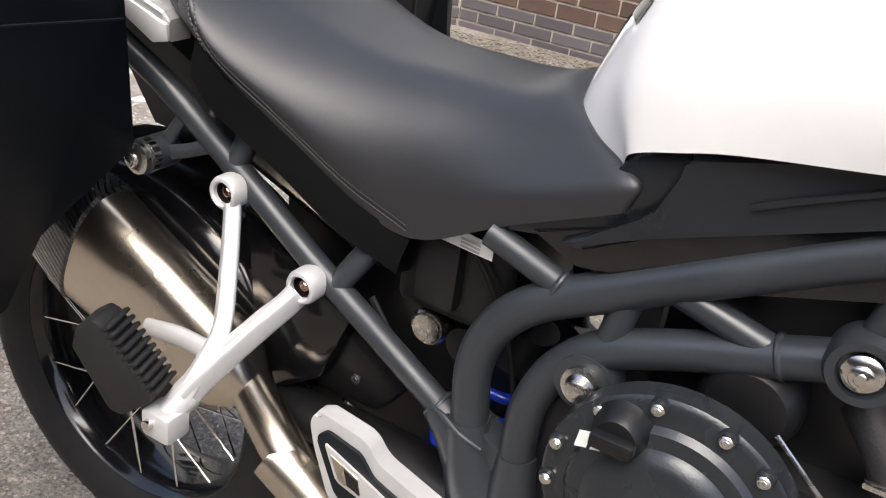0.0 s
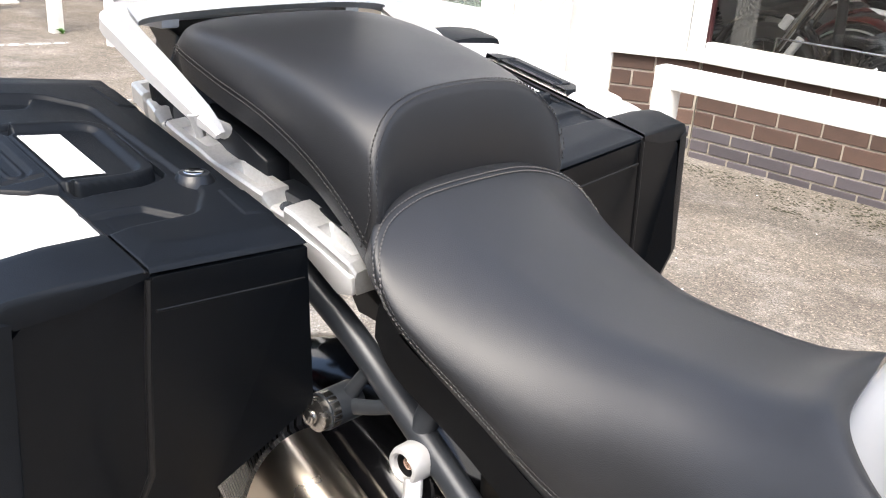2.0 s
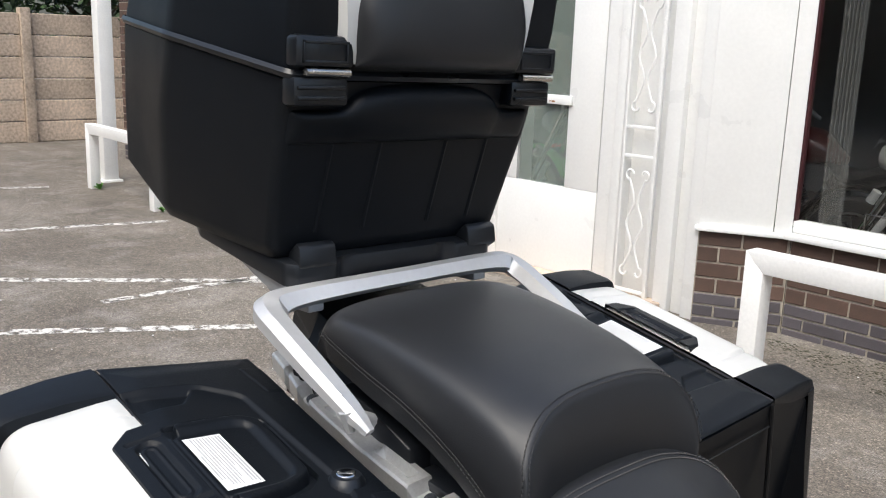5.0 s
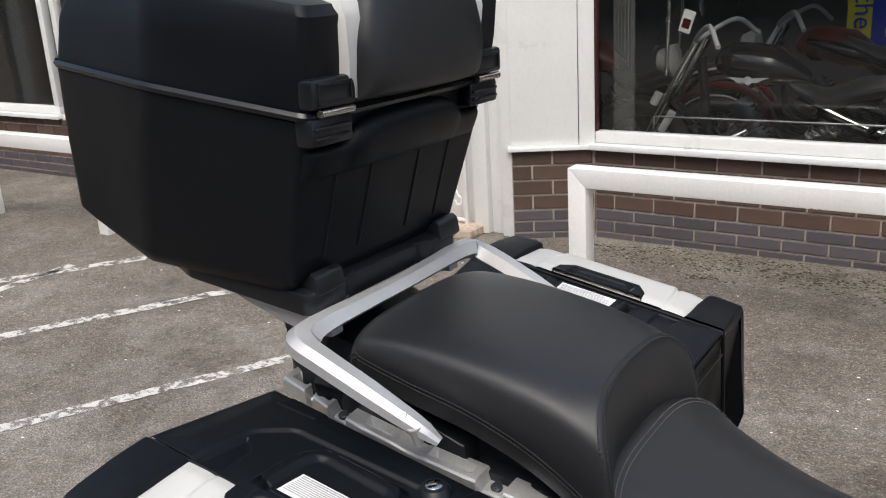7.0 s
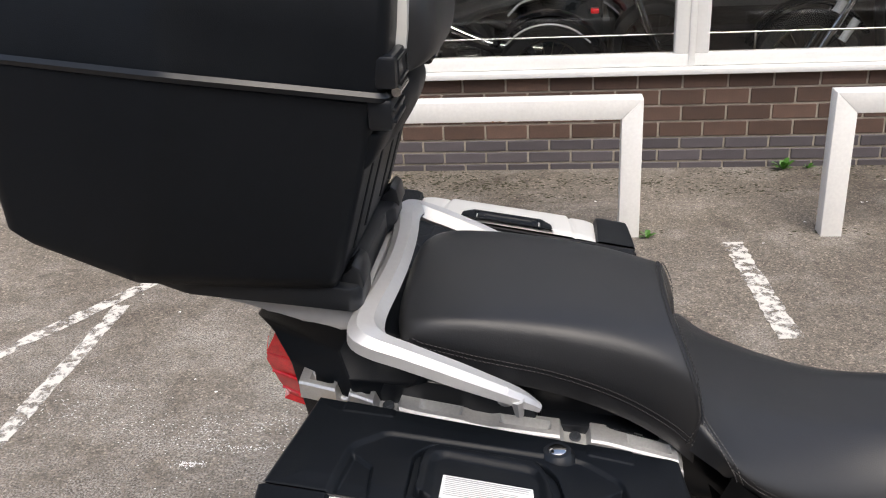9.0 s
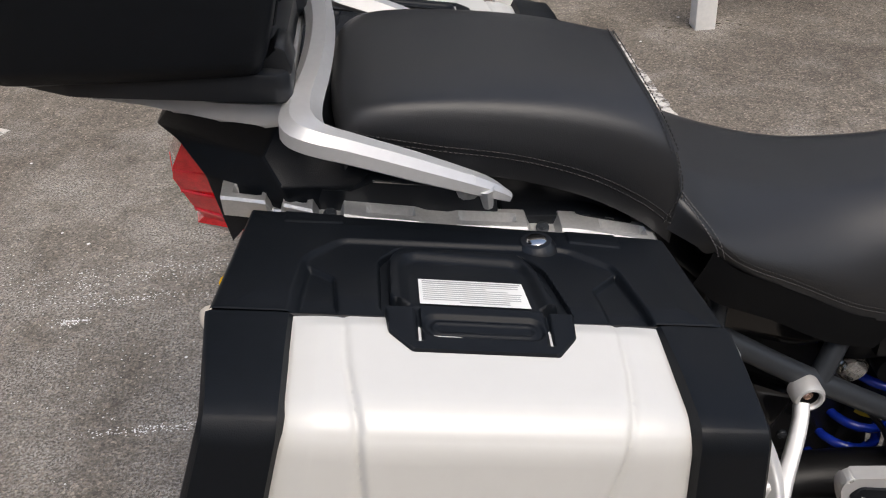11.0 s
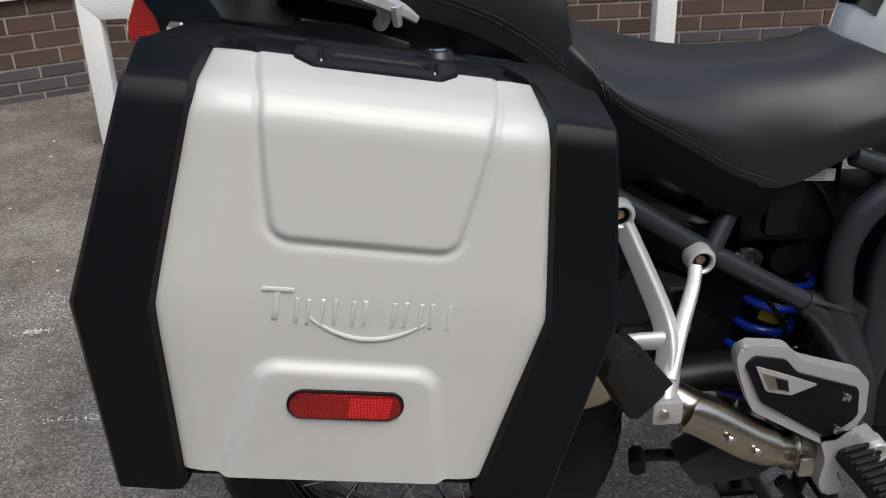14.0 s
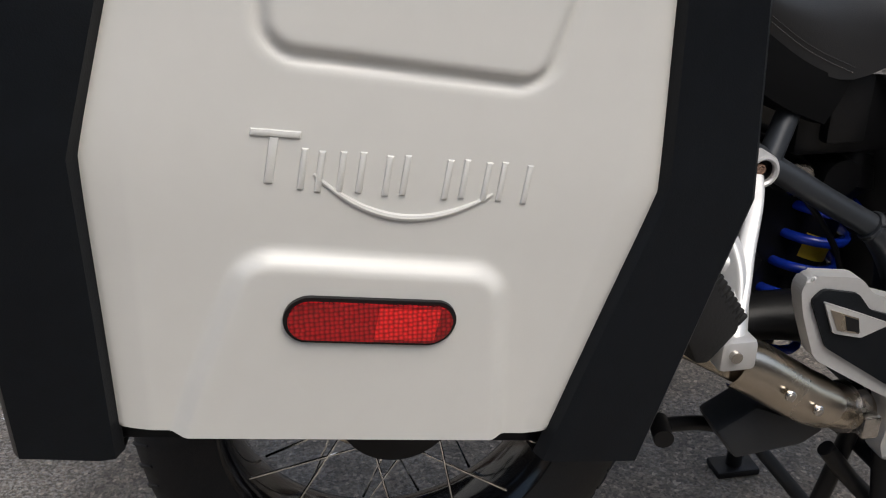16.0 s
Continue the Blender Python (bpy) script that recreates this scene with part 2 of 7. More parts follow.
def asphalt_mat():
    m = bpy.data.materials.new("worn_asphalt")
    m.use_nodes = True
    n, l = m.node_tree.nodes, m.node_tree.links
    b = n["Principled BSDF"]
    b.inputs["Roughness"].default_value = 0.92
    tc = n.new("ShaderNodeTexCoord")

    def tex(scale, detail=6.0, rough=0.6):
        t = n.new("ShaderNodeTexNoise")
        t.inputs["Scale"].default_value, t.inputs["Detail"].default_value, t.inputs["Roughness"].default_value = scale, detail, rough
        l.new(tc.outputs["Object"], t.inputs["Vector"])
        return t

    def ramp(src, stops):
        r = n.new("ShaderNodeValToRGB")
        while len(r.color_ramp.elements) < len(stops):
            r.color_ramp.elements.new(0.5)
        for e, (p, c) in zip(r.color_ramp.elements, stops):
            e.position, e.color = p, (*c, 1)
        l.new(src, r.inputs["Fac"])
        return r.outputs["Color"]

    def mixed(kind, fac, a, c):
        x = n.new("ShaderNodeMixRGB")
        x.blend_type = kind
        for s, v in zip(("Fac", "Color1", "Color2"), (fac, a, c)):
            if isinstance(v, float):
                x.inputs[s].default_value = v
            else:
                l.new(v, x.inputs[s])
        return x.outputs["Color"]

    base = ramp(tex(0.9, 5).outputs["Fac"], [(0.32, (0.138, 0.118, 0.098)), (0.5, (0.188, 0.165, 0.138)), (0.68, (0.235, 0.209, 0.178))])
    grain = ramp(tex(170, 2, 0.7).outputs["Fac"], [(0.3, (0.45, 0.45, 0.45)), (0.5, (0.95, 0.95, 0.95)), (0.62, (1.05, 1.04, 1.0)), (0.74, (2.0, 1.95, 1.85))])
    c = mixed("MULTIPLY", 0.85, base, grain)
    stones = n.new("ShaderNodeTexVoronoi")
    stones.inputs["Scale"].default_value = 150
    l.new(tc.outputs["Object"], stones.inputs["Vector"])
    sep = n.new("ShaderNodeSeparateColor")
    l.new(stones.outputs["Color"], sep.inputs["Color"])
    c = mixed("MULTIPLY", 0.85, c, ramp(sep.outputs["Red"], [(0.0, (0.5, 0.5, 0.5)), (0.55, (0.95, 0.95, 0.95)), (0.9, (1.3, 1.28, 1.25)), (1.0, (2.2, 2.15, 2.1))]))
    mottle = ramp(tex(22, 5, 0.65).outputs["Fac"], [(0.35, (0.82, 0.81, 0.8)), (0.5, (1, 1, 1)), (0.68, (1.16, 1.15, 1.13))])
    c = mixed("MULTIPLY", 0.9, c, mottle)
    far = n.new("ShaderNodeVectorMath")
    far.operation = "DISTANCE"
    far.inputs[1].default_value = (-0.35, 1.25, 0)
    l.new(tc.outputs["Object"], far.inputs[0])
    near = n.new("ShaderNodeMapRange")
    near.inputs["From Min"].default_value, near.inputs["From Max"].default_value = 0.3, 1.9
    near.inputs["To Min"].default_value, near.inputs["To Max"].default_value = 0.14, 0.0
    l.new(far.outputs["Value"], near.inputs["Value"])
    worn = n.new("ShaderNodeMath")
    worn.operation = "ADD"
    l.new(tex(3.1, 8, 0.7).outputs["Fac"], worn.inputs[0])
    l.new(near.outputs["Result"], worn.inputs[1])
    pale = ramp(worn.outputs[0], [(0.5, (0, 0, 0)), (0.62, (0.55, 0.55, 0.55)), (0.72, (1, 1, 1))])
    speck = ramp(tex(150, 4, 0.75).outputs["Fac"], [(0.46, (0, 0, 0)), (0.6, (0.9, 0.9, 0.9))])
    both = mixed("MULTIPLY", 1.0, pale, speck)
    light = n.new("ShaderNodeRGB")
    light.outputs[0].default_value = (0.5, 0.475, 0.44, 1)
    c = mixed("MIX", both, c, light.outputs[0])
    stain = ramp(tex(1.7, 7, 0.65).outputs["Fac"], [(0.3, (0.5, 0.48, 0.45)), (0.44, (1, 1, 1))])
    c = mixed("MULTIPLY", 0.8, c, stain)
    l.new(c, b.inputs["Base Color"])
    bp = n.new("ShaderNodeBump")
    bp.inputs["Strength"].default_value, bp.inputs["Distance"].default_value = 0.8, 0.006
    l.new(tex(140, 3, 0.7).outputs["Fac"], bp.inputs["Height"])
    l.new(bp.outputs["Normal"], b.inputs["Normal"])
    return m


M_ASPHALT = asphalt_mat()


def worn_line_mat():
    """White road paint, worn through to the asphalt in patches."""
    m = bpy.data.materials.new("worn_line_paint")
    m.use_nodes = True
    n, l = m.node_tree.nodes, m.node_tree.links
    b = n["Principled BSDF"]
    b.inputs["Roughness"].default_value = 0.85
    b.inputs["Base Color"].default_value = (0.62, 0.6, 0.56, 1)
    tc, t, r = n.new("ShaderNodeTexCoord"), n.new("ShaderNodeTexNoise"), n.new("ShaderNodeMapRange")
    t.inputs["Scale"].default_value, t.inputs["Detail"].default_value, t.inputs["Roughness"].default_value = 16, 8, 0.75
    l.new(tc.outputs["Object"], t.inputs["Vector"])
    r.inputs["From Min"].default_value, r.inputs["From Max"].default_value = 0.43, 0.53
    l.new(t.outputs["Fac"], r.inputs["Value"])
    tr, mx = n.new("ShaderNodeBsdfTransparent"), n.new("ShaderNodeMixShader")
    l.new(r.outputs["Result"], mx.inputs["Fac"])
    l.new(tr.outputs["BSDF"], mx.inputs[1])
    l.new(b.outputs["BSDF"], mx.inputs[2])
    l.new(mx.outputs["Shader"], n["Material Output"].inputs["Surface"])
    return m


M_LINE = worn_line_mat()

# ---- mesh helpers ----
ORIGIN = {}


def thing(name, base, label, category, group="", kind=""):
    ob = new(name)
    ob.location = base
    ORIGIN[ob.name] = Vector(base)
    return tagged(ob, label, category, group, kind)


def part(name, bm, material, parent=None, label="", smooth=True, angle=0.7, subsurf=0):
    """Links a bmesh, in world coordinates, as one mesh under a thing or a part."""
    o = ORIGIN[parent.name] if parent else Vector((0, 0, 0))
    bmesh.ops.remove_doubles(bm, verts=bm.verts, dist=1e-5)
    bmesh.ops.recalc_face_normals(bm, faces=bm.faces)
    bmesh.ops.translate(bm, verts=bm.verts, vec=-o)
    me = bpy.data.meshes.new(name)
    bm.to_mesh(me)
    bm.free()
    for k in material if isinstance(material, (list, tuple)) else (material,):
        me.materials.append(k)
    if smooth:
        me.polygons.foreach_set("use_smooth", [True] * len(me.polygons))
        if not subsurf:
            me.set_sharp_from_angle(angle=angle)
    ob = new(name, me)
    ORIGIN[ob.name] = o
    if parent:
        ob.parent = parent
    if subsurf:
        s = ob.modifiers.new("subsurf", "SUBSURF")
        s.levels = s.render_levels = subsurf
    if label:
        tagged(ob, label)
    return ob


def solid(name, bm, material, label, category, group="", kind="", base=None, **kw):
    """A thing of one mesh, in world coordinates, with its origin at base."""
    if base is not None:
        bmesh.ops.translate(bm, verts=bm.verts, vec=-Vector(base))
    ob = part(name, bm, material, None, **kw)
    if base is not None:
        ob.location = base
        ORIGIN[ob.name] = Vector(base)
    return tagged(ob, label, category, group, kind)


def add_box(bm, lo, hi, bevel=0.0, m=None, seg=2):
    c = [(a + b) / 2 for a, b in zip(lo, hi)]
    s = [abs(b - a) for a, b in zip(lo, hi)]
    vs = bmesh.ops.create_cube(bm, size=1.0, matrix=Matrix.Translation(c) @ Matrix.Diagonal((*s, 1)))["verts"]
    if bevel:
        es = list({e for v in vs for e in v.link_edges})
        r = bmesh.ops.bevel(bm, geom=es, offset=min(bevel, min(s) * 0.49), segments=seg, affect="EDGES", profile=0.5)
        vs = [v for v in {v for f in r["faces"] for v in f.verts} | set(v for v in vs if v.is_valid)]
    if m is not None:
        bmesh.ops.transform(bm, matrix=m, verts=vs)
    return vs


def box(lo, hi, bevel=0.0, m=None, seg=2):
    bm = bmesh.new()
    add_box(bm, lo, hi, bevel, m, seg)
    return bm


def spline(pts, sub=6):
    """A smooth line through points (Catmull-Rom)."""
    p = [Vector(q) for q in pts]
    if len(p) < 3 or sub < 2:
        return p
    ext = [p[0] * 2 - p[1]] + p + [p[-1] * 2 - p[-2]]
    out = []
    for i in range(1, len(ext) - 2):
        a, b, c, d = ext[i - 1:i + 3]
        for k in range(sub):
            t = k / sub
            out.append(0.5 * ((2 * b) + (c - a) * t + (2 * a - 5 * b + 4 * c - d) * t * t + (3 * b - a - 3 * c + d) * t ** 3))
    return out + [p[-1]]


def add_tube(bm, pts, r, seg=14, sub=6, cap=True, flat=(1.0, 1.0), up=None, square=2.0):
    """A round (or flattened) tube along points; r is one radius or one per point."""
    line = spline(pts, sub)
    k = len(line)
    if isinstance(r, (int, float)):
        rad = [r] * k
    else:
        rad = [float(np.interp(i / (k - 1) * (len(r) - 1), range(len(r)), r)) for i in range(k)]
    ref = Vector(up) if up else (Vector((0, 0, 1)) if abs((line[-1] - line[0]).normalized().z) < 0.9 else Vector((0, 1, 0)))
    rings = []
    n = None
    for i, c in enumerate(line):
        d = (line[min(i + 1, k - 1)] - line[max(i - 1, 0)]).normalized()
        n = (ref - d * ref.dot(d)).normalized() if n is None or up else (n - d * n.dot(d)).normalized()
        s = d.cross(n)
        rings.append([bm.verts.new(c + rad[i] * (n * math.copysign(abs(math.cos(a)) ** (2 / square), math.cos(a)) * flat[0] + s * math.copysign(abs(math.sin(a)) ** (2 / square), math.sin(a)) * flat[1])) for a in (2 * math.pi * j / seg for j in range(seg))])
    for a, b in zip(rings, rings[1:]):
        for j in range(seg):
            bm.faces.new((a[j], a[(j + 1) % seg], b[(j + 1) % seg], b[j]))
    if cap:
        bm.faces.new(rings[0][::-1])
        bm.faces.new(rings[-1])
    return rings


def tube(pts, r, **kw):
    bm = bmesh.new()
    add_tube(bm, pts, r, **kw)
    return bm


def add_grid(bm, rows, closed=False, caps=False):
    vs = [[bm.verts.new(p) for p in row] for row in rows]
    w = len(vs[0])
    for a, b in zip(vs, vs[1:]):
        for j in range(w if closed else w - 1):
            bm.faces.new((a[j], a[(j + 1) % w], b[(j + 1) % w], b[j]))
    if caps:
        bm.faces.new(vs[0][::-1])
        bm.faces.new(vs[-1])
    return vs


def add_specks(spots):
    """Small flattened stones or tufts (place, radius, squash) as one mesh."""
    verts, faces = [], []
    for (x, y, z), r, sx, sz in spots:
        i = len(verts)
        verts += [(x + r * sx, y, z), (x + r * 0.4, y + r, z), (x - r * sx, y + r * 0.3, z), (x - r * 0.5, y - r * 0.9, z), (x + r * 0.6, y - r * 0.7, z), (x, y, z + r * sz)]
        faces += [(i + k, i + (k + 1) % 5, i + 5) for k in range(5)]
    bm = bmesh.new()
    me = bpy.data.meshes.new("specks")
    me.from_pydata(verts, [], faces)
    bm.from_mesh(me)
    bpy.data.meshes.remove(me)
    return bm


def add_prism(bm, poly, a, b, axis="y", bevel=0.0, seg=2):
    """A plate: a 2D outline pushed from a to b along an axis."""
    def at(p, h):
        return {"x": (h, p[0], p[1]), "y": (p[0], h, p[1]), "z": (p[0], p[1], h)}[axis]
    lo, hi = [bm.verts.new(at(p, a)) for p in poly], [bm.verts.new(at(p, b)) for p in poly]
    k = len(poly)
    fs = [bm.faces.new(lo[::-1]), bm.faces.new(hi)]
    for j in range(k):
        fs.append(bm.faces.new((lo[j], lo[(j + 1) % k], hi[(j + 1) % k], hi[j])))
    if bevel:
        bmesh.ops.bevel(bm, geom=list({e for f in fs for e in f.edges}), offset=bevel, segments=seg, affect="EDGES", profile=0.5)
    return lo + hi


def prism(poly, a, b, axis="y", bevel=0.0, seg=2):
    bm = bmesh.new()
    add_prism(bm, poly, a, b, axis, bevel, seg)
    return bm


def add_lathe(bm, profile, center, axis="y", seg=48):
    """Turns (radius, height) pairs about an axis through center."""
    c = Vector(center)
    rings = []
    for r, h in profile:
        ring = []
        for j in range(seg):
            a = 2 * math.pi * j / seg
            u, v = r * math.cos(a), r * math.sin(a)
            ring.append(c + Vector({"x": (h, u, v), "y": (u, h, v), "z": (u, v, h)}[axis]))
        rings.append(ring)
    return add_grid(bm, rings, closed=True)


def lathe(profile, center, axis="y", seg=48):
    bm = bmesh.new()
    add_lathe(bm, profile, center, axis, seg)
    return bm


def add_rod(bm, a, b, r, seg=12):
    add_tube(bm, [a, b], r, seg=seg, sub=1)


def round_poly(pts, r, k=5):
    """Rounds the corners of a 2D outline."""
    out = []
    n = len(pts)
    for i in range(n):
        p, a, b = Vector(pts[i]), Vector(pts[i - 1]), Vector(pts[(i + 1) % n])
        da, db = (a - p), (b - p)
        ra = min(r, da.length * 0.45, db.length * 0.45)
        s, e = p + da.normalized() * ra, p + db.normalized() * ra
        for j in range(k + 1):
            t = j / k
            out.append(tuple((1 - t) ** 2 * s + 2 * t * (1 - t) * p + t * t * e))
    return out


def joined(fn):
    bm = bmesh.new()
    fn(bm)
    return bm


def add_bolt(bm, c, d, r=0.009, h=0.006):
    """A socket-head bolt that faces along d."""
    d = Vector(d).normalized()
    c = Vector(c)
    add_tube(bm, [c, c + d * h * 0.75, c + d * h], [r, r, r * 0.8], seg=16, sub=1)
    add_tube(bm, [c + d * h * 1.01, c + d * (h * 1.15)], [r * 0.62, r * 0.5], seg=6, sub=1)

# ---- ground and markings ----
g = bmesh.new()
vs = add_grid(g, [[(x, y, 0) for x in (-300, -40, -12, -6, -3, 0, 3, 6, 12, 40, 300)] for y in (-300, -40, -8, -3, 0, 3, 4.3, 8, 40, 300)])
ground = solid("ground", g, M_ASPHALT, "worn grey asphalt forecourt with pale patches", "ground", kind="structure", smooth=False)


def line_mark(name, a, b, w, label="worn white painted parking line on asphalt"):
    a, b = Vector((*a, 0)), Vector((*b, 0))
    d = (b - a).normalized()
    s = Vector((-d.y, d.x, 0)) * w / 2
    k = 30
    rnd = random.Random(name + str(a.x))
    rows = []
    for i in range(k + 1):
        p = a + (b - a) * i / k
        rows.append([p + s * (1 + rnd.uniform(-0.15, 0.15)) + Vector((0, 0, 0.004)), p - s * (1 + rnd.uniform(-0.15, 0.15)) + Vector((0, 0, 0.004))])
    bm = bmesh.new()
    add_grid(bm, rows)
    return solid("road_marking", bm, M_LINE, label, "road marking", "parking lines", "structure", smooth=False)


line_mark("a", (1.872, 3.03), (1.925, 2.19), 0.085)
line_mark("b", (-0.53, 2.67), (-1.5, 1.0), 0.07)
line_mark("c", (-0.595, 2.42), (-0.60, 1.0), 0.065)
line_mark("d", (-1.62, 2.75), (-2.95, 0.55), 0.08)
line_mark("e", (-2.62, 2.75), (-4.0, 0.8), 0.08)
line_mark("f", (-2.98, 2.4), (-2.98, 1.45), 0.07)
line_mark("g", (-4.83, 2.7), (-5.3, 0.9), 0.08)
line_mark("h", (-6.85, 2.5), (-7.3, 1.2), 0.08)


# ---- hoop barriers ----
def hoop(x0, x1, y, h, w, posts=2):
    b = thing("barrier_rail", ((x0 + x1) / 2, y, 0), "white painted square steel hoop barrier standing in asphalt", "barrier", "white hoop barriers")
    bm = bmesh.new()
    add_prism(bm, [(x0, h), (x1, h), (x1 - w, h - w), (x0 + w, h - w)], y, y + w, bevel=0.004)
    part("top_rail", bm, M_BARRIER, b)
    for s, (a, c) in enumerate(((x0, x0 + w), (x1, x1 - w))):
        bm = bmesh.new()
        add_prism(bm, [(a, -0.05), (a, h), (c, h - w), (c, -0.05)], y, y + w, bevel=0.004)
        part("post", bm, M_BARRIER, b)
    return b


hoop(-0.19, 1.486, 3.094, 0.622, 0.088)
hoop(2.252, 4.0, 3.094, 0.63, 0.088)
hoop(-6.66, -5.25, 2.78, 0.59, 0.09)
hoop(-4.65, -3.3, 2.9, 0.6, 0.09)
rust = bmesh.new()
for i in range(3):
    rnd = random.Random(i)
    x = 0.87 + rnd.uniform(-0.02, 0.02)
    add_box(rust, (x, 3.0925, 0.534), (x + rnd.uniform(0.003, 0.008), 3.094, 0.535 + rnd.uniform(0.001, 0.004)))
solid("rust_stain", rust, M_RUST, "tiny brown rust spot on the underside of a white rail", "stain", kind="structure", smooth=False)

post = thing("white_post", (-6.95, 3.1, 0), "tall slim white painted steel post", "post")
part("shaft", box((-7.02, 3.03, -0.05), (-6.88, 3.17, 3.4), 0.01), M_BARRIER, post)
part("foot", box((-7.05, 3.0, -0.05), (-6.85, 3.2, 0.02), 0.008), M_BARRIER, post)


# ---- weeds and moss ----
def weed(c, size, n, seed, label="small green weed growing from the wall foot"):
    rnd = random.Random(seed)
    t = thing("weed", c, label, "weed", "weeds")
    for i in range(n):
        a, l = rnd.uniform(0, 6.28), size * rnd.uniform(0.6, 1.0)
        tilt = rnd.uniform(0.5, 1.2)
        d = Vector((math.cos(a) * math.cos(tilt), math.sin(a) * math.cos(tilt) * 0.7, math.sin(tilt)))
        s = d.cross(Vector((0, 0, 1))).normalized() * l * 0.2
        c0 = Vector(c)
        droop = Vector((0, 0, -l * 0.25))
        rows = [[c0 - s * 0.2, c0 + Vector((0, 0, 0.002)), c0 + s * 0.2], [c0 + d * l * 0.45 - s, c0 + d * l * 0.45 + Vector((0, 0, -0.003)), c0 + d * l * 0.45 + s],
                [c0 + d * l * 0.8 - s * 0.7 + droop * 0.4, c0 + d * l * 0.8 + droop * 0.5, c0 + d * l * 0.8 + s * 0.7 + droop * 0.4], [c0 + d * l + droop, c0 + d * l + droop, c0 + d * l + droop]]
        bm = bmesh.new()
        add_grid(bm, rows)
        part("leaf", bm, M_LEAF, t)


weed((2.295, 3.985, 0.0), 0.095, 13, 1)
weed((2.42, 3.99, 0.0), 0.05, 6, 2)
weed((1.52, 3.085, 0.0), 0.06, 7, 3, "small green weed at the foot of a white post")
weed((3.35, 3.985, 0.0), 0.12, 12, 4)
weed((-6.5, 2.83, 0.0), 0.1, 9, 5, "grass tuft at the foot of a white post")
weed((-5.2, 2.83, 0.0), 0.09, 8, 6, "grass tuft at the foot of a white post")

rnd = random.Random(8)
spots = [(rnd.uniform(-0.4, 4.6), 3.98 - abs(rnd.gauss(0, 0.22)), rnd.uniform(0.05, 0.3)) for k in range(30)] + [(x, 3.15, 0.07) for x in (-0.15, 1.45, 2.3)]
specks = []
for x, y, spread in spots:
    for i in range(int(30 + spread * 200)):
        specks.append(((x + rnd.gauss(0, spread), min(y + rnd.gauss(0, spread * 0.22), 4.02), 0.0002), rnd.uniform(0.002, 0.008), 1.5, 0.35))
solid("moss", add_specks(specks), M_MOSS, "scattered dark moss and dirt along the wall foot", "moss", kind="stuff")
specks = [((rnd.uniform(-3.5, 4.5), rnd.uniform(0.9, 4.0), 0.0005), rnd.uniform(0.002, 0.007), 1.2, 0.5) for i in range(120)]
for cx, cy, sx, sy, n in ((0.05, 1.42, 0.025, 0.008, 110), (0.2, 1.5, 0.1, 0.012, 150), (0.0, 1.6, 0.16, 0.06, 260), (0.3, 1.62, 0.09, 0.025, 130), (0.33, 0.98, 0.08, 0.007, 140), (-0.45, 1.75, 0.1, 0.1, 200), (0.1, 1.2, 0.2, 0.15, 160)):
    specks += [((rnd.gauss(cx, sx), rnd.gauss(cy, sy), 0.0005), rnd.uniform(0.0008, 0.0026), 1.2, 0.4) for i in range(n)]
solid("grit", add_specks(specks), M_PAPER, "scattered pale grit and paper scraps on asphalt", "grit", kind="stuff")


# ---- shop building ----
def brick_wall(owner, x0, x1, y, courses, seed, mirror_dir=1, depth=0.1, frame_m=Matrix()):
    """Bricks laid course by course along x, proud of a mortar backing; each brick a piece of the wall."""
    rnd = random.Random(seed)
    z = -0.017
    meshes = {}

    def brick_mesh(w, h, material):
        key = (round(w, 3), round(h, 3), material.name)
        if key not in meshes:
            bm = bmesh.new()
            add_box(bm, (-w / 2, 0, -h / 2), (w / 2, depth, h / 2), 0.003, seg=1)
            me = bpy.data.meshes.new("brick")
            bm.to_mesh(me)
            bm.free()
            me.materials.append(material)
            meshes[key] = me
        return meshes[key]
    for i, (h, material) in enumerate(courses):
        x = x0 - (0.1125 if i % 2 else 0.0)
        while x < x1 - 0.02:
            a, b = max(x, x0), min(x + 0.225, x1)
            if b - a > 0.03:
                ob = new("brick", brick_mesh(b - a - 0.011, h - 0.011, material))
                ob.parent = owner
                ob.matrix_parent_inverse = Matrix()
                ob.matrix_basis = owner.matrix_basis.inverted() @ frame_m @ Matrix.Translation(((a + b) / 2, y + rnd.uniform(-0.0015, 0.0015), z + h / 2))
            x += 0.225
        z += h
    return z


COURSES = [(0.053, M_BLUEBRICK), (0.066, M_BLUEBRICK), (0.065, M_BLUEBRICK), (0.085, M_BROWN), (0.084, M_BROWN), (0.086, M_BROWN), (0.085, M_BROWN)]
SILL = 0.51
wall_main = solid("wall_front", box((-0.478, 4.038, -0.1), (7.0, 4.24, SILL)), M_MORTAR, "brown brick wall with blue brick plinth under a shop window", "wall", kind="structure", smooth=False)


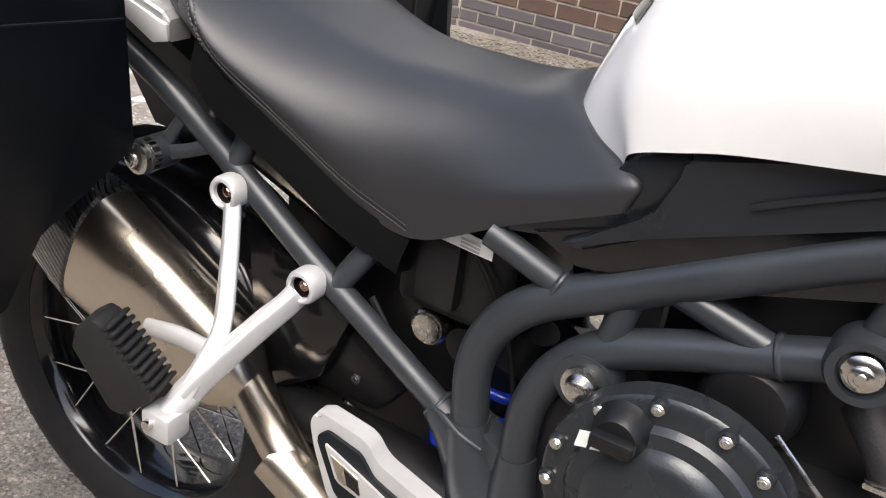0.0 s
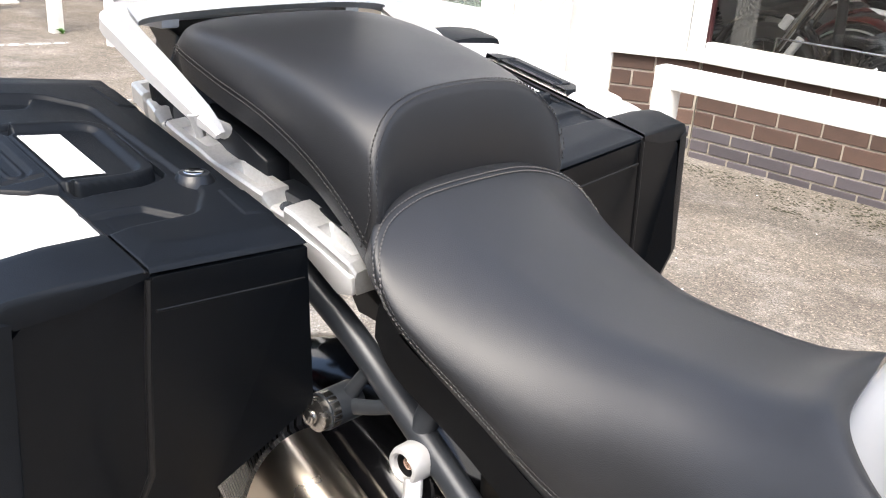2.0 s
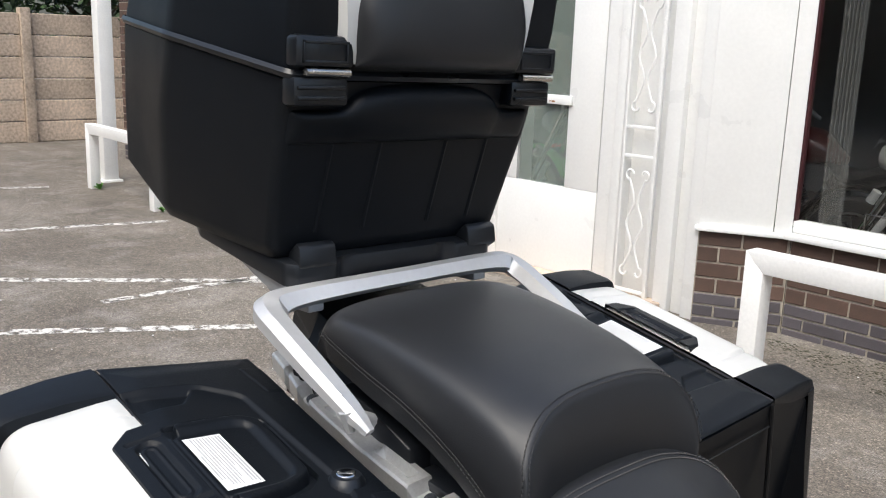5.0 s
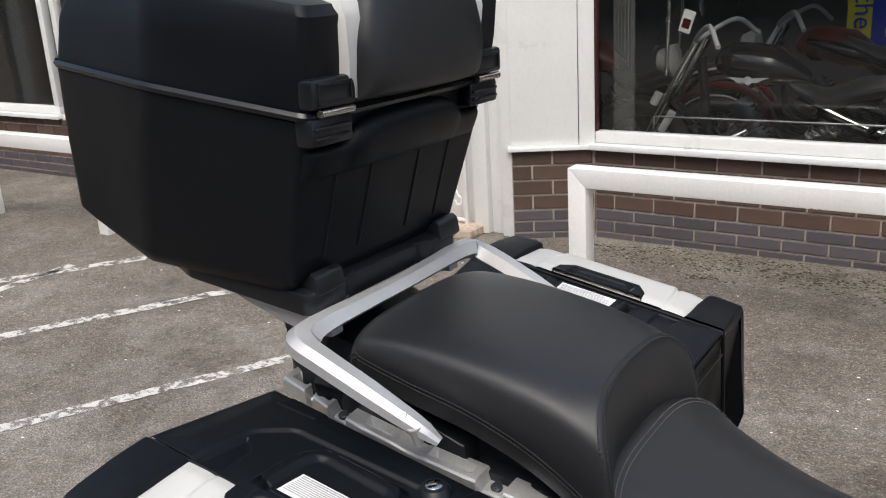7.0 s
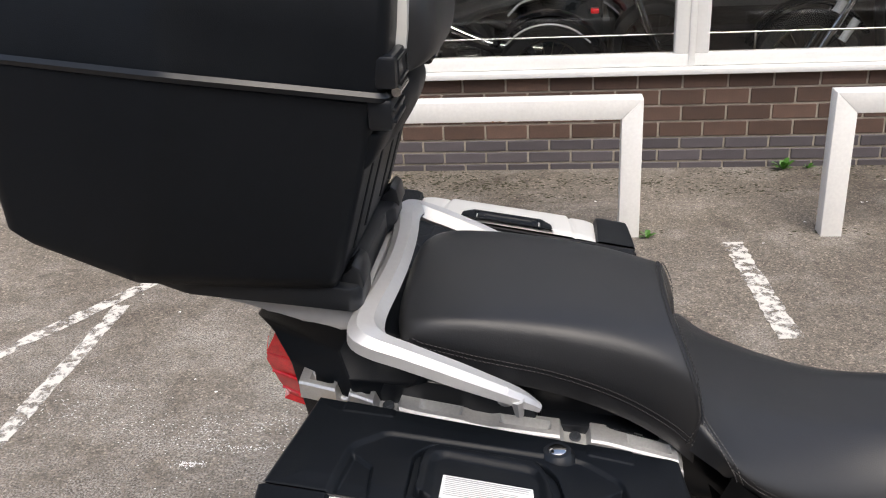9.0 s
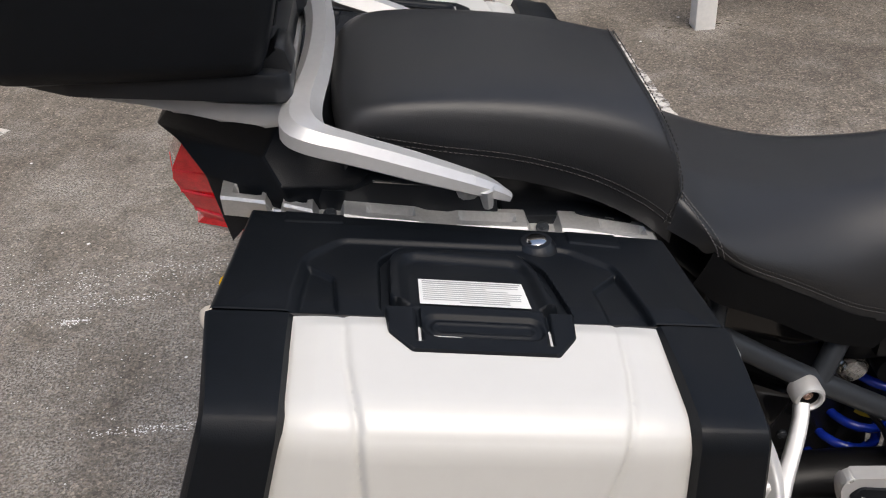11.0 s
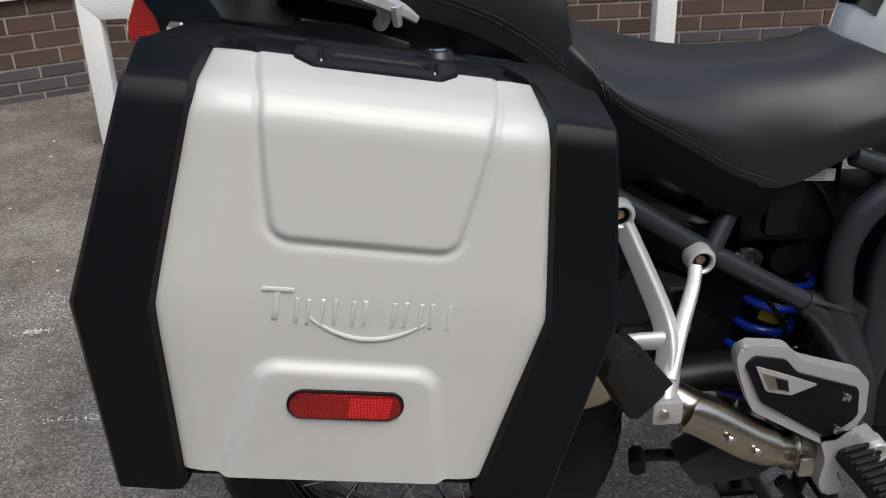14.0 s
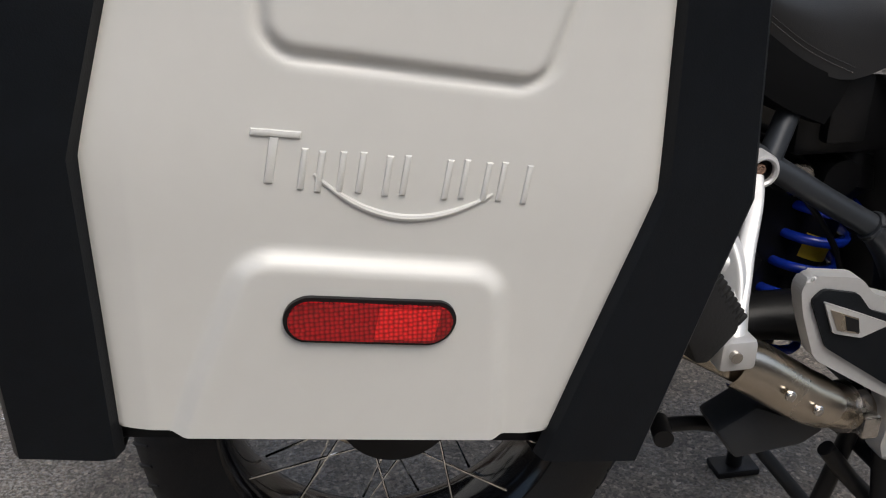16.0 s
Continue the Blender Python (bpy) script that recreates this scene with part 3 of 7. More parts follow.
def window(name, x0, x1, y, z0, z1, mullions, label, sill=True, m=Matrix(), slim=None):
    w = thing(name, m @ Vector(((x0 + x1) / 2, y, z0)), label, "window", kind="structure")

    def P(n, bm, mm, lb=""):
        bmesh.ops.transform(bm, matrix=m, verts=bm.verts)
        return part(n, bm, mm, w, lb)
    if sill:
        P("sill", box((x0 - 0.02, y - 0.05, z0 - 0.005), (x1 + 0.02, y + 0.15, z0 + 0.028), 0.006), M_UPVC)
    fr = 0.062
    P("frame", box((x0, y - 0.005, z0 + 0.03), (x1, y + 0.065, z0 + 0.03 + fr), 0.006), M_UPVC)
    P("frame", box((x0, y - 0.005, z1 - fr), (x1, y + 0.065, z1), 0.006), M_UPVC)
    edges = [x0] + list(mullions) + [x1]
    if slim:
        P("edge_strip", box((x0, y - 0.004, z0 + 0.03 + fr), (x0 + 0.012, y + 0.03, z1 - fr), 0.002), slim, "dark red edge strip beside the glass")
    else:
        P("frame", box((x0, y - 0.004, z0 + 0.03 + fr), (x0 + fr, y + 0.064, z1 - fr), 0.006), M_UPVC)
    P("frame", box((x1 - fr, y - 0.004, z0 + 0.03 + fr), (x1, y + 0.064, z1 - fr), 0.006), M_UPVC)
    for q in mullions:
        P("mullion", box((q - 0.085, y - 0.004, z0 + 0.03 + fr), (q - 0.014, y + 0.064, z1 - fr), 0.008), M_UPVC)
        P("mullion", box((q + 0.014, y - 0.004, z0 + 0.03 + fr), (q + 0.085, y + 0.064, z1 - fr), 0.008), M_UPVC)
        P("mullion", box((q - 0.016, y - 0.012, z0 + 0.03), (q + 0.016, y + 0.06, z1), 0.005), M_UPVC)
    for a, b in zip(edges, edges[1:]):
        pane = P("pane", box((a + (0.013 if slim and a == x0 else 0.03), y + 0.028, z0 + 0.06), (b - 0.03, y + 0.034, z1 - 0.03)), M_GLASS)
        pane.visible_shadow = False
    return w


window("window_1", -0.474, 6.9, 4.03, SILL, 2.75, (1.807, 3.95, 5.5), "wide white-framed shop window with dark showroom behind", slim=M_MAROON)
fascia = solid("wall_fascia", box((-2.75, 3.88, 2.76), (7.0, 4.5, 4.2)), M_UPVC, "white rendered fascia above the shop windows", "wall", kind="structure", smooth=False)

# angled return of the bay, with a white panel over brick
A0, A1 = Vector((-0.478, 4.03, 0)), Vector((-0.885, 3.82, 0))
ang = math.atan2(A0.y - A1.y, A0.x - A1.x)
FACET = Matrix.Translation(A1) @ Matrix.Rotation(ang, 4, "Z")
flen = (A0 - A1).length
bm = box((0, 0.008, -0.1), (flen, 0.2, SILL))
bmesh.ops.transform(bm, matrix=FACET, verts=bm.verts)
wall_return = solid("wall_return", bm, M_MORTAR, "angled brown brick return of the shop bay", "wall", kind="structure", smooth=False)
bm = bmesh.new()
add_box(bm, (-0.02, -0.03, SILL - 0.005), (flen + 0.01, 0.18, SILL + 0.02), 0.005)
add_box(bm, (0.0, 0.0, SILL + 0.02), (flen - 0.088, 0.15, 2.76), 0.004)
add_box(bm, (flen - 0.085, -0.008, SILL + 0.02), (flen + 0.001, 0.05, 2.76), 0.004)
bmesh.ops.transform(bm, matrix=FACET, verts=bm.verts)
solid("bay_panel", bm, M_UPVC, "plain white panel over the angled bay return", "wall panel", kind="structure")

# entrance: pilasters, scrolled iron panel, glazed door
bm = bmesh.new()
add_box(bm, (-0.97, 3.84, 0), (-0.885, 4.2, 2.76), 0.006)
add_box(bm, (-1.06, 3.88, 0), (-0.97, 4.2, 2.76), 0.006)
add_box(bm, (-1.16, 3.84, 0), (-1.06, 4.2, 2.76), 0.012)
solid("door_pilaster", bm, M_UPVC, "white moulded timber pilaster beside the shop door", "pilaster", kind="structure")
grille = thing("scroll_grille", (-1.28, 3.84, 0), "white wrought iron scroll panel beside the shop door", "grille")
for x in (-1.425, -1.21):
    part("upright", box((x - 0.012, 3.83, 0), (x + 0.012, 3.855, 2.7), 0.004), M_UPVC, grille)
for z in (0.07, 0.84, 1.0, 1.78, 1.94, 2.68):
    part("crossbar", box((-1.415, 3.835, z - 0.01), (-1.22, 3.85, z + 0.01), 0.003), M_UPVC, grille)
for z0, z1 in ((0.09, 0.83), (1.02, 1.76), (1.96, 2.66)):
    for s in (-1, 1):
        bm = bmesh.new()
        zc, hh = (z0 + z1) / 2, (z1 - z0) / 2
        pts = []
        for end in (1, -1):
            seq = []
            for k in range(13):
                a = k / 12 * 4.6
                rr = 0.012 + 0.026 * k / 12
                seq.append((-1.317 + s * (0.045 + rr * math.cos(a) * -1), 3.842, zc + end * (hh - 0.09 + rr * math.sin(a))))
            pts += seq if end == 1 else []
            if end == 1:
                pts.append((-1.317 + s * 0.012, 3.842, zc + 0.12))
                pts.append((-1.317 + s * 0.055, 3.842, zc))
                pts.append((-1.317 + s * 0.012, 3.842, zc - 0.12))
            else:
                pts += seq[::-1]
        add_tube(bm, pts, 0.0065, seg=8, sub=3)
        part("scroll", bm, M_UPVC, grille)
panel = bmesh.new()
add_box(panel, (-1.455, 3.91, 0), (-1.16, 4.2, 2.76), 0.003)
add_box(panel, (-1.50, 3.83, 0), (-1.42, 4.2, 2.76), 0.01)
add_box(panel, (-1.62, 3.87, 0), (-1.50, 4.2, 2.76), 0.008)
solid("door_jamb", panel, M_UPVC, "white moulded timber door jamb", "door frame", kind="structure")
door = thing("door_1", (-2.05, 3.89, 0), "white framed glazed shop door, closed", "door", kind="structure")
part("bottom_rail", box((-2.45, 3.89, 0.02), (-1.64, 3.94, 0.585), 0.006), M_UPVC, door)
part("stile", box((-2.45, 3.89, 0.585), (-2.30, 3.94, 2.1), 0.006), M_UPVC, door)
part("stile", box((-1.895, 3.89, 0.585), (-1.64, 3.94, 2.1), 0.006), M_UPVC, door)
part("top_rail", box((-2.45, 3.89, 2.1), (-1.64, 3.94, 2.3), 0.006), M_UPVC, door)
part("glazing_bead", box((-2.30, 3.893, 0.585), (-2.285, 3.91, 2.1), 0.002), M_CURTAIN, door)
pane = part("pane", box((-2.31, 3.897, 0.575), (-1.885, 3.902, 2.11)), M_GLASS, door)
pane.visible_shadow = False
# added sheet behind the pane: the outdoor reflection painted as haze
haze_sheet = part("door_film", box((-2.31, 3.904, 0.575), (-1.885, 3.906, 2.11)), M_DOORHAZE, door, "pale grey-green sheet that paints the outdoor reflection on the door glass")
haze_sheet.visible_shadow = False
handle = part("door_pull", box((-2.09, 3.868, 1.08), (-1.86, 3.889, 1.136), 0.004), M_UPVC, door, "white letter plate and pull")
part("lock", joined(lambda b: (add_box(b, (-2.03, 3.8665, 1.094), (-2.02, 3.869, 1.1)), add_box(b, (-2.012, 3.8665, 1.092), (-1.985, 3.869, 1.101)))), M_RUST, handle)
bm = bmesh.new()
add_box(bm, (-2.75, 3.87, 0), (-2.45, 4.2, 2.76), 0.008)
add_box(bm, (-2.45, 3.89, 2.31), (-1.64, 4.2, 2.76), 0.006)
solid("door_surround", bm, M_UPVC, "white timber surround of the shop door", "door frame", kind="structure")
step = solid("door_step", box((-2.5, 3.69, 0), (-1.1, 3.89, 0.05), 0.008), M_CONC, "low concrete door step", "step", kind="structure")

# second bay, further along the frontage
wall_left = solid("wall_left", box((-8.4, 3.938, -0.1), (-2.75, 4.14, 0.49)), M_MORTAR, "brown brick wall with blue brick plinth under the further window", "wall", kind="structure", smooth=False)
window("window_2", -5.0, -2.78, 3.93, 0.49, 2.75, (-3.9,), "white-framed shop window of the further bay")
window("window_3", -7.55, -5.1, 3.93, 0.49, 2.75, (-6.3,), "white-framed shop window of the furthest bay")
pier = solid("wall_pier", box((-8.4, 3.878, -0.1), (-7.6, 4.14, 2.75)), M_MORTAR, "brown brick pier at the end of the shop front", "wall", kind="structure", smooth=False)
solid("wall_fascia_left", box((-8.4, 3.85, 2.76), (-2.76, 4.5, 4.2)), M_UPVC, "white rendered fascia over the further windows", "wall", kind="structure", smooth=False)
# unseen wall, added to darken reflections and block low sky
solid("wall_opposite", box((-30, -11.3, -0.1), (30, -11.0, 7.0)), M_OPPOSITE, "unseen plain dark wall added across the yard to shape light and reflections", "wall", kind="structure", smooth=False)

# showroom behind the glass
solid("showroom_floor", box((-8.4, 4.24, -0.1), (7.0, 9.0, 0.0)), M_ROOMFLOOR, "dark polished showroom floor", "floor", kind="structure", smooth=False)
solid("showroom_back_wall", box((-8.4, 9.0, -0.1), (7.0, 9.2, 4.2)), M_ROOM, "dim grey showroom back wall", "wall", kind="structure", smooth=False)
solid("showroom_end_wall", box((7.0, 4.0, -0.1), (7.2, 9.2, 4.2)), M_ROOM, "plain showroom end wall", "wall", kind="structure", smooth=False)
solid("showroom_end_wall_left", box((-8.6, 4.14, -0.1), (-8.4, 9.2, 4.2)), M_ROOM, "plain showroom end wall", "wall", kind="structure", smooth=False)
solid("ceiling", box((-8.4, 4.5, 4.2), (7.2, 9.2, 4.4)), M_ROOM, "flat showroom roof", "ceiling", kind="structure", smooth=False)


def wheel_parts(owner, c, r, w, tag="wheel"):
    tyre = part("tyre", lathe([(r * 0.72, -w * 0.42), (r * 0.82, -w * 0.52), (r * 0.94, -w * 0.46), (r, -w * 0.2), (r, w * 0.2), (r * 0.94, w * 0.46), (r * 0.82, w * 0.52), (r * 0.72, w * 0.42)], c, seg=40), M_RUBBER, owner)
    part("rim", lathe([(r * 0.74, -w * 0.42), (r * 0.68, -w * 0.4), (r * 0.66, 0), (r * 0.68, w * 0.4), (r * 0.74, w * 0.42)], c, seg=40), M_CHROME, owner)
    bm = bmesh.new()
    add_tube(bm, [Vector(c) - Vector((0, 0.06, 0)), Vector(c) + Vector((0, 0.06, 0))], r * 0.14, seg=16, sub=1)
    for k in range(18):
        a = k * math.pi / 9
        e = Vector((math.cos(a), 0, math.sin(a)))
        add_rod(bm, Vector(c) + e * r * 0.12, Vector(c) + e * r * 0.68, 0.003, seg=5)
    part("spoked_hub", bm, M_CHROME, owner)


def show_bike(x, y, paint, label, turn=0.0):
    """A cruiser as it stands in the showroom, facing along -x."""
    z0 = 0.0
    t = thing("showroom_motorcycle", (x, y, z0), label, "motorcycle", "showroom motorcycles")
    wheel_parts(t, (x - 0.78, y, z0 + 0.32), 0.32, 0.11)
    wheel_parts(t, (x + 0.85, y, z0 + 0.31), 0.31, 0.15)
    part("fuel_tank", joined(lambda b: add_tube(b, [(x - 0.32, y, z0 + 0.86), (x - 0.22, y, z0 + 0.88), (x, y, z0 + 0.85), (x + 0.2, y, z0 + 0.78)], [0.05, 0.13, 0.14, 0.04], seg=20, flat=(0.85, 1.1))), paint, t)
    part("saddle", joined(lambda b: add_tube(b, [(x + 0.1, y, z0 + 0.76), (x + 0.3, y, z0 + 0.68), (x + 0.5, y, z0 + 0.74), (x + 0.8, y, z0 + 0.78)], [0.06, 0.13, 0.14, 0.08], seg=18, flat=(0.45, 1.15))), M_VINYL, t)
    part("guard_rail", joined(lambda b: add_tube(b, [(x + 0.62, y - 0.13, z0 + 0.69), (x + 0.69, y - 0.13, z0 + 0.757), (x + 0.77, y - 0.13, z0 + 0.785), (x + 0.88, y - 0.12, z0 + 0.803)], 0.007, seg=8, sub=4)), M_SILVER, t, "thin chrome rail round the rear guard")
    part("guard_trim", joined(lambda b: add_tube(b, [(x + 0.85 + 0.325 * math.cos(a), y - 0.1, z0 + 0.31 + 0.32 * math.sin(a)) for a in (2.45, 2.1, 1.75, 1.4, 1.05, 0.7)], 0.006, seg=8, sub=4)), M_SILVER, t)
    part("shrouded_fork", joined(lambda b: (add_tube(b, [(x - 0.67, y - 0.12, z0 + 0.635), (x - 0.635, y - 0.12, z0 + 0.70)], 0.026, seg=14, sub=1), add_tube(b, [(x - 0.62, y - 0.12, z0 + 0.47), (x - 0.55, y - 0.12, z0 + 0.59)], 0.024, seg=14, sub=1))), M_SILVER, t, "bright lower fork sleeves")
    part("indicator", joined(lambda b: add_box(b, (x - 0.095, y - 0.13, z0 + 0.85), (x - 0.065, y - 0.1, z0 + 0.915), 0.008)), M_AMBER, t)
    part("rear_mudguard", joined(lambda b: add_tube(b, [(x + 0.85 + 0.37 * math.cos(a), y, z0 + 0.31 + 0.37 * math.sin(a)) for a in (2.6, 2.0, 1.4, 0.8, 0.2)], 0.09, seg=12, sub=3, flat=(0.25, 1.0))), paint, t)
    part("front_mudguard", joined(lambda b: add_tube(b, [(x - 0.78 + 0.37 * math.cos(a), y, z0 + 0.32 + 0.37 * math.sin(a)) for a in (2.8, 2.2, 1.6, 1.0, 0.5)], 0.07, seg=12, sub=3, flat=(0.25, 1.0))), paint, t)
    for s in (-1, 1):
        part("fork_leg", tube([(x - 0.78, y + s * 0.1, z0 + 0.32), (x - 0.42, y + s * 0.1, z0 + 1.0)], 0.025, sub=1), M_CHROME, t)
    part("headlamp", lathe([(0.0, -0.09), (0.06, -0.08), (0.095, 0.0), (0.1, 0.02), (0.085, 0.03), (0.0, 0.032)], (x - 0.6, y, z0 + 0.88), "x", 24), M_SILVER, t)
    part("handlebar", tube([(x - 0.2, y - 0.4, z0 + 1.0), (x - 0.3, y - 0.25, z0 + 1.1), (x - 0.45, y, z0 + 1.0), (x - 0.3, y + 0.25, z0 + 1.1), (x - 0.2, y + 0.4, z0 + 1.0)], 0.014, sub=5), M_SILVER, t)
    for s in (-1, 1):
        part("mirror", lathe([(0, -0.01), (0.05, -0.008), (0.055, 0.0), (0.0, 0.004)], (x - 0.3, y + s * 0.36, z0 + 1.22), "x", 16), M_CHROME, t)
    bm = bmesh.new()
    add_box(bm, (x - 0.2, y - 0.15, z0 + 0.2), (x + 0.25, y + 0.15, z0 + 0.42), 0.04)
    part("crankcase", bm, M_CHROME, t)
    for s in (-1, 1):
        bm = bmesh.new()
        for k in range(9):
            d = Vector((s * 0.5, 0, 0.86)).normalized()
            p = Vector((x + s * 0.06, y, z0 + 0.42)) + d * k * 0.03
            add_tube(bm, [p, p + d * 0.014], 0.085 if k < 8 else 0.07, seg=20, sub=1)
            add_tube(bm, [p + d * 0.012, p + d * 0.032], 0.06, seg=16, sub=1)
        part("cylinder", bm, M_DARK if s > 0 else M_CAST, t)
    part("exhaust", tube([(x - 0.1, y - 0.14, z0 + 0.5), (x - 0.24, y - 0.2, z0 + 0.4), (x - 0.1, y - 0.22, z0 + 0.24), (x + 0.3, y - 0.22, z0 + 0.22), (x + 1.0, y - 0.24, z0 + 0.26)], [0.022, 0.022, 0.025, 0.035, 0.045], sub=6), M_CHROME, t)
    part("tail_lamp", box((x + 1.1, y - 0.05, z0 + 0.672), (x + 1.15, y + 0.04, z0 + 0.7), 0.008), M_RED, t)
    part("frame", joined(lambda b: (add_tube(b, [(x - 0.42, y, z0 + 0.9), (x - 0.3, y, z0 + 0.3), (x + 0.3, y, z0 + 0.18), (x + 0.85, y, z0 + 0.31)], 0.03, sub=4), add_tube(b, [(x + 0.2, y, z0 + 0.7), (x + 0.6, y, z0 + 0.6), (x + 0.85, y, z0 + 0.31)], 0.025, sub=4))), M_DARK, t)
    return t


b1 = show_bike(0.24, 4.9, M_GLOSS, "black cruiser motorcycle with chrome trim and windscreen in the showroom")
for (dx, dy, lb) in ((3.4, 5.0, "black cruiser motorcycle parked in the showroom"), (5.6, 5.0, "black cruiser motorcycle parked further along the showroom"), (-4.0, 4.9, "black motorcycle behind the further window")):
    c = copy_thing(b1, Matrix.Translation((dx, dy, 0)))
    tagged(c, lb)

show2 = show_bike(0.47, 5.85, M_SHOWRED, "dark red cruiser motorcycle in the second showroom row")
tagged(copy_thing(show2, Matrix.Translation((-1.03, 5.3, 0.0))), "dark red motorcycle beside the end of the shop window")


def show_sport(x, y, label):
    """A faired motorcycle seen from behind the glass, facing +x."""
    t = thing("showroom_motorcycle", (x, y, 0), label, "motorcycle", "showroom motorcycles")
    wheel_parts(t, (x - 0.68, y, 0.31), 0.31, 0.16)
    wheel_parts(t, (x + 0.7, y, 0.31), 0.31, 0.12)
    part("fairing", joined(lambda b: add_prism(b, round_poly([(x + 0.22, 0.9), (x + 0.24, 1.06), (x + 0.36, 1.12), (x + 0.43, 1.03), (x + 0.58, 1.09), (x + 0.76, 0.99), (x + 0.5, 0.97), (x + 0.36, 0.88)], 0.02), y - 0.14, y + 0.14, bevel=0.03, seg=3)), M_CURTAIN, t, "pale angular nose fairing")
    part("front_mudguard", joined(lambda b: add_prism(b, round_poly([(x + 0.33, 0.85), (x + 0.44, 0.86), (x + 0.56, 0.81), (x + 0.4, 0.8)], 0.01), y - 0.06, y + 0.06, bevel=0.015)), M_CURTAIN, t)
    part("fuel_tank", joined(lambda b: add_tube(b, [(x + 0.24, y, 0.9), (x + 0.15, y, 0.93), (x, y, 0.9), (x - 0.2, y, 0.82)], [0.05, 0.1, 0.1, 0.05], seg=20, flat=(0.8, 1.0))), M_GLOSS, t, "black fuel tank")
    part("side_flash", joined(lambda b: add_tube(b, [(x + 0.31, y - 0.14, 0.91), (x + 0.23, y - 0.16, 0.915), (x + 0.15, y - 0.14, 0.90)], [0.012, 0.045, 0.012], seg=12, flat=(1.0, 0.3))), M_SHOWGREEN, t, "green side flash")
    part("belly_panel", joined(lambda b: add_tube(b, [(x + 0.4, y, 0.5), (x + 0.1, y, 0.42), (x - 0.25, y, 0.4)], [0.1, 0.2, 0.12], seg=18)), M_DARK, t)
    part("saddle", joined(lambda b: add_tube(b, [(x - 0.15, y, 0.82), (x - 0.4, y, 0.83), (x - 0.62, y, 0.92)], [0.1, 0.13, 0.07], seg=16, flat=(0.4, 1))), M_VINYL, t)
    part("tail", joined(lambda b: add_tube(b, [(x - 0.35, y, 0.8), (x - 0.6, y, 0.86), (x - 0.85, y, 0.92)], [0.1, 0.08, 0.03], seg=16, flat=(0.6, 1))), M_GLOSS, t, "black tail section")
    case = part("top_case", joined(lambda b: add_box(b, (x - 0.25, y - 0.42, 0.70), (x + 0.05, y - 0.12, 0.965), 0.03, seg=3)), M_ROOM, t, "grey luggage case")
    part("case_lid_seam", joined(lambda b: add_box(b, (x - 0.252, y - 0.422, 0.86), (x + 0.052, y - 0.118, 0.866))), M_DARK, case)
    for k in range(5):
        part("rack_bar", joined(lambda b: add_tube(b, [(x + 0.07, y - 0.2, 0.862 - 0.015 * k), (x + 0.25, y - 0.22, 0.852 - 0.015 * k)], 0.0045, seg=8, sub=1)), M_SILVER, t)
    for s in (-1, 1):
        part("fork_leg", tube([(x + 0.7, y + s * 0.1, 0.31), (x + 0.45, y + s * 0.1, 0.95)], 0.025, sub=1), M_CHROME, t)
        part("mirror", joined(lambda b: add_tube(b, [(x + 0.6, y + s * 0.2, 1.0), (x + 0.55, y + s * 0.34, 1.1), (x + 0.55, y + s * 0.4, 1.1)], [0.01, 0.012, 0.04], seg=10)), M_CHROME, t)
    part("engine", joined(lambda b: add_box(b, (x - 0.2, y - 0.2, 0.35), (x + 0.35, y + 0.2, 0.7), 0.05)), M_CAST, t)
    part("exhaust", tube([(x - 0.05, y - 0.2, 0.35), (x - 0.4, y - 0.24, 0.4), (x - 0.8, y - 0.24, 0.58)], [0.03, 0.045, 0.055], sub=5), M_CHROME, t)
    return t


sport = show_sport(1.1, 5.65, "white and green touring motorcycle with a grey case in the showroom")
show_bike(-2.15, 4.75, M_SHOWGREEN, "green motorcycle behind the door glass")
bm = bmesh.new()
add_grid(bm, [[(-0.42 + 0.16 * v, 4.9 + 0.2 * u * (1 - 0.15 * v), 0.98 + 0.38 * v - 0.05 * u * u) for u in (-1, -0.6, 0, 0.6, 1)] for v in (0, 0.5, 1)])
screen = part("windscreen", bm, M_GLASS, b1, "clear touring windscreen")
for s in (-1, 1):
    part("screen_stay", tube([(-0.36, 4.9 + s * 0.1, 0.8), (-0.34, 4.9 + s * 0.12, 1.3)], 0.012, sub=1), M_CHROME, b1)
WING = [(0.0, -0.012), (0.035, -0.012), (0.06, 0.002), (0.1, 0.016), (0.07, 0.017), (0.03, 0.014), (0.0, 0.012)]
part("badge", joined(lambda b: (add_lathe(b, [(0, -0.006), (0.012, -0.006), (0.015, -0.009), (0.022, -0.009), (0.024, -0.004), (0.024, 0.0), (0, 0.002)], (0.139, 4.742, 0.79), "y", 20), add_prism(b, [(0.155 + x, 0.79 + z) for x, z in WING], 4.738, 4.746), add_prism(b, [(0.123 - x, 0.79 + z) for x, z in WING], 4.738, 4.746))), M_SILVER, b1, "silver winged tank badge as plain shapes")
rail = thing("showroom_rail", (1.5, 4.62, 0.0), "thin grey display rail behind the glass", "rail")
part("tube", tube([(-0.3, 4.45, 0.62), (6.5, 4.45, 0.62)], 0.006, sub=1), M_CHROME, rail)
for x in (-0.3, 2.2, 4.6, 6.5):
    part("leg", tube([(x, 4.45, 0.0), (x, 4.45, 0.62)], 0.008, sub=1), M_CHROME, rail)
banner = thing("hanging_banner", (0.66, 6.0, 1.6), "yellow and blue hanging banner with lettering", "banner")
part("sheet", box((0.41, 6.0, 0.70), (0.56, 6.005, 2.4)), M_BANNERY, banner)
part("sheet", box((0.56, 6.0, 0.78), (0.92, 6.005, 2.4)), M_BANNERB, banner)
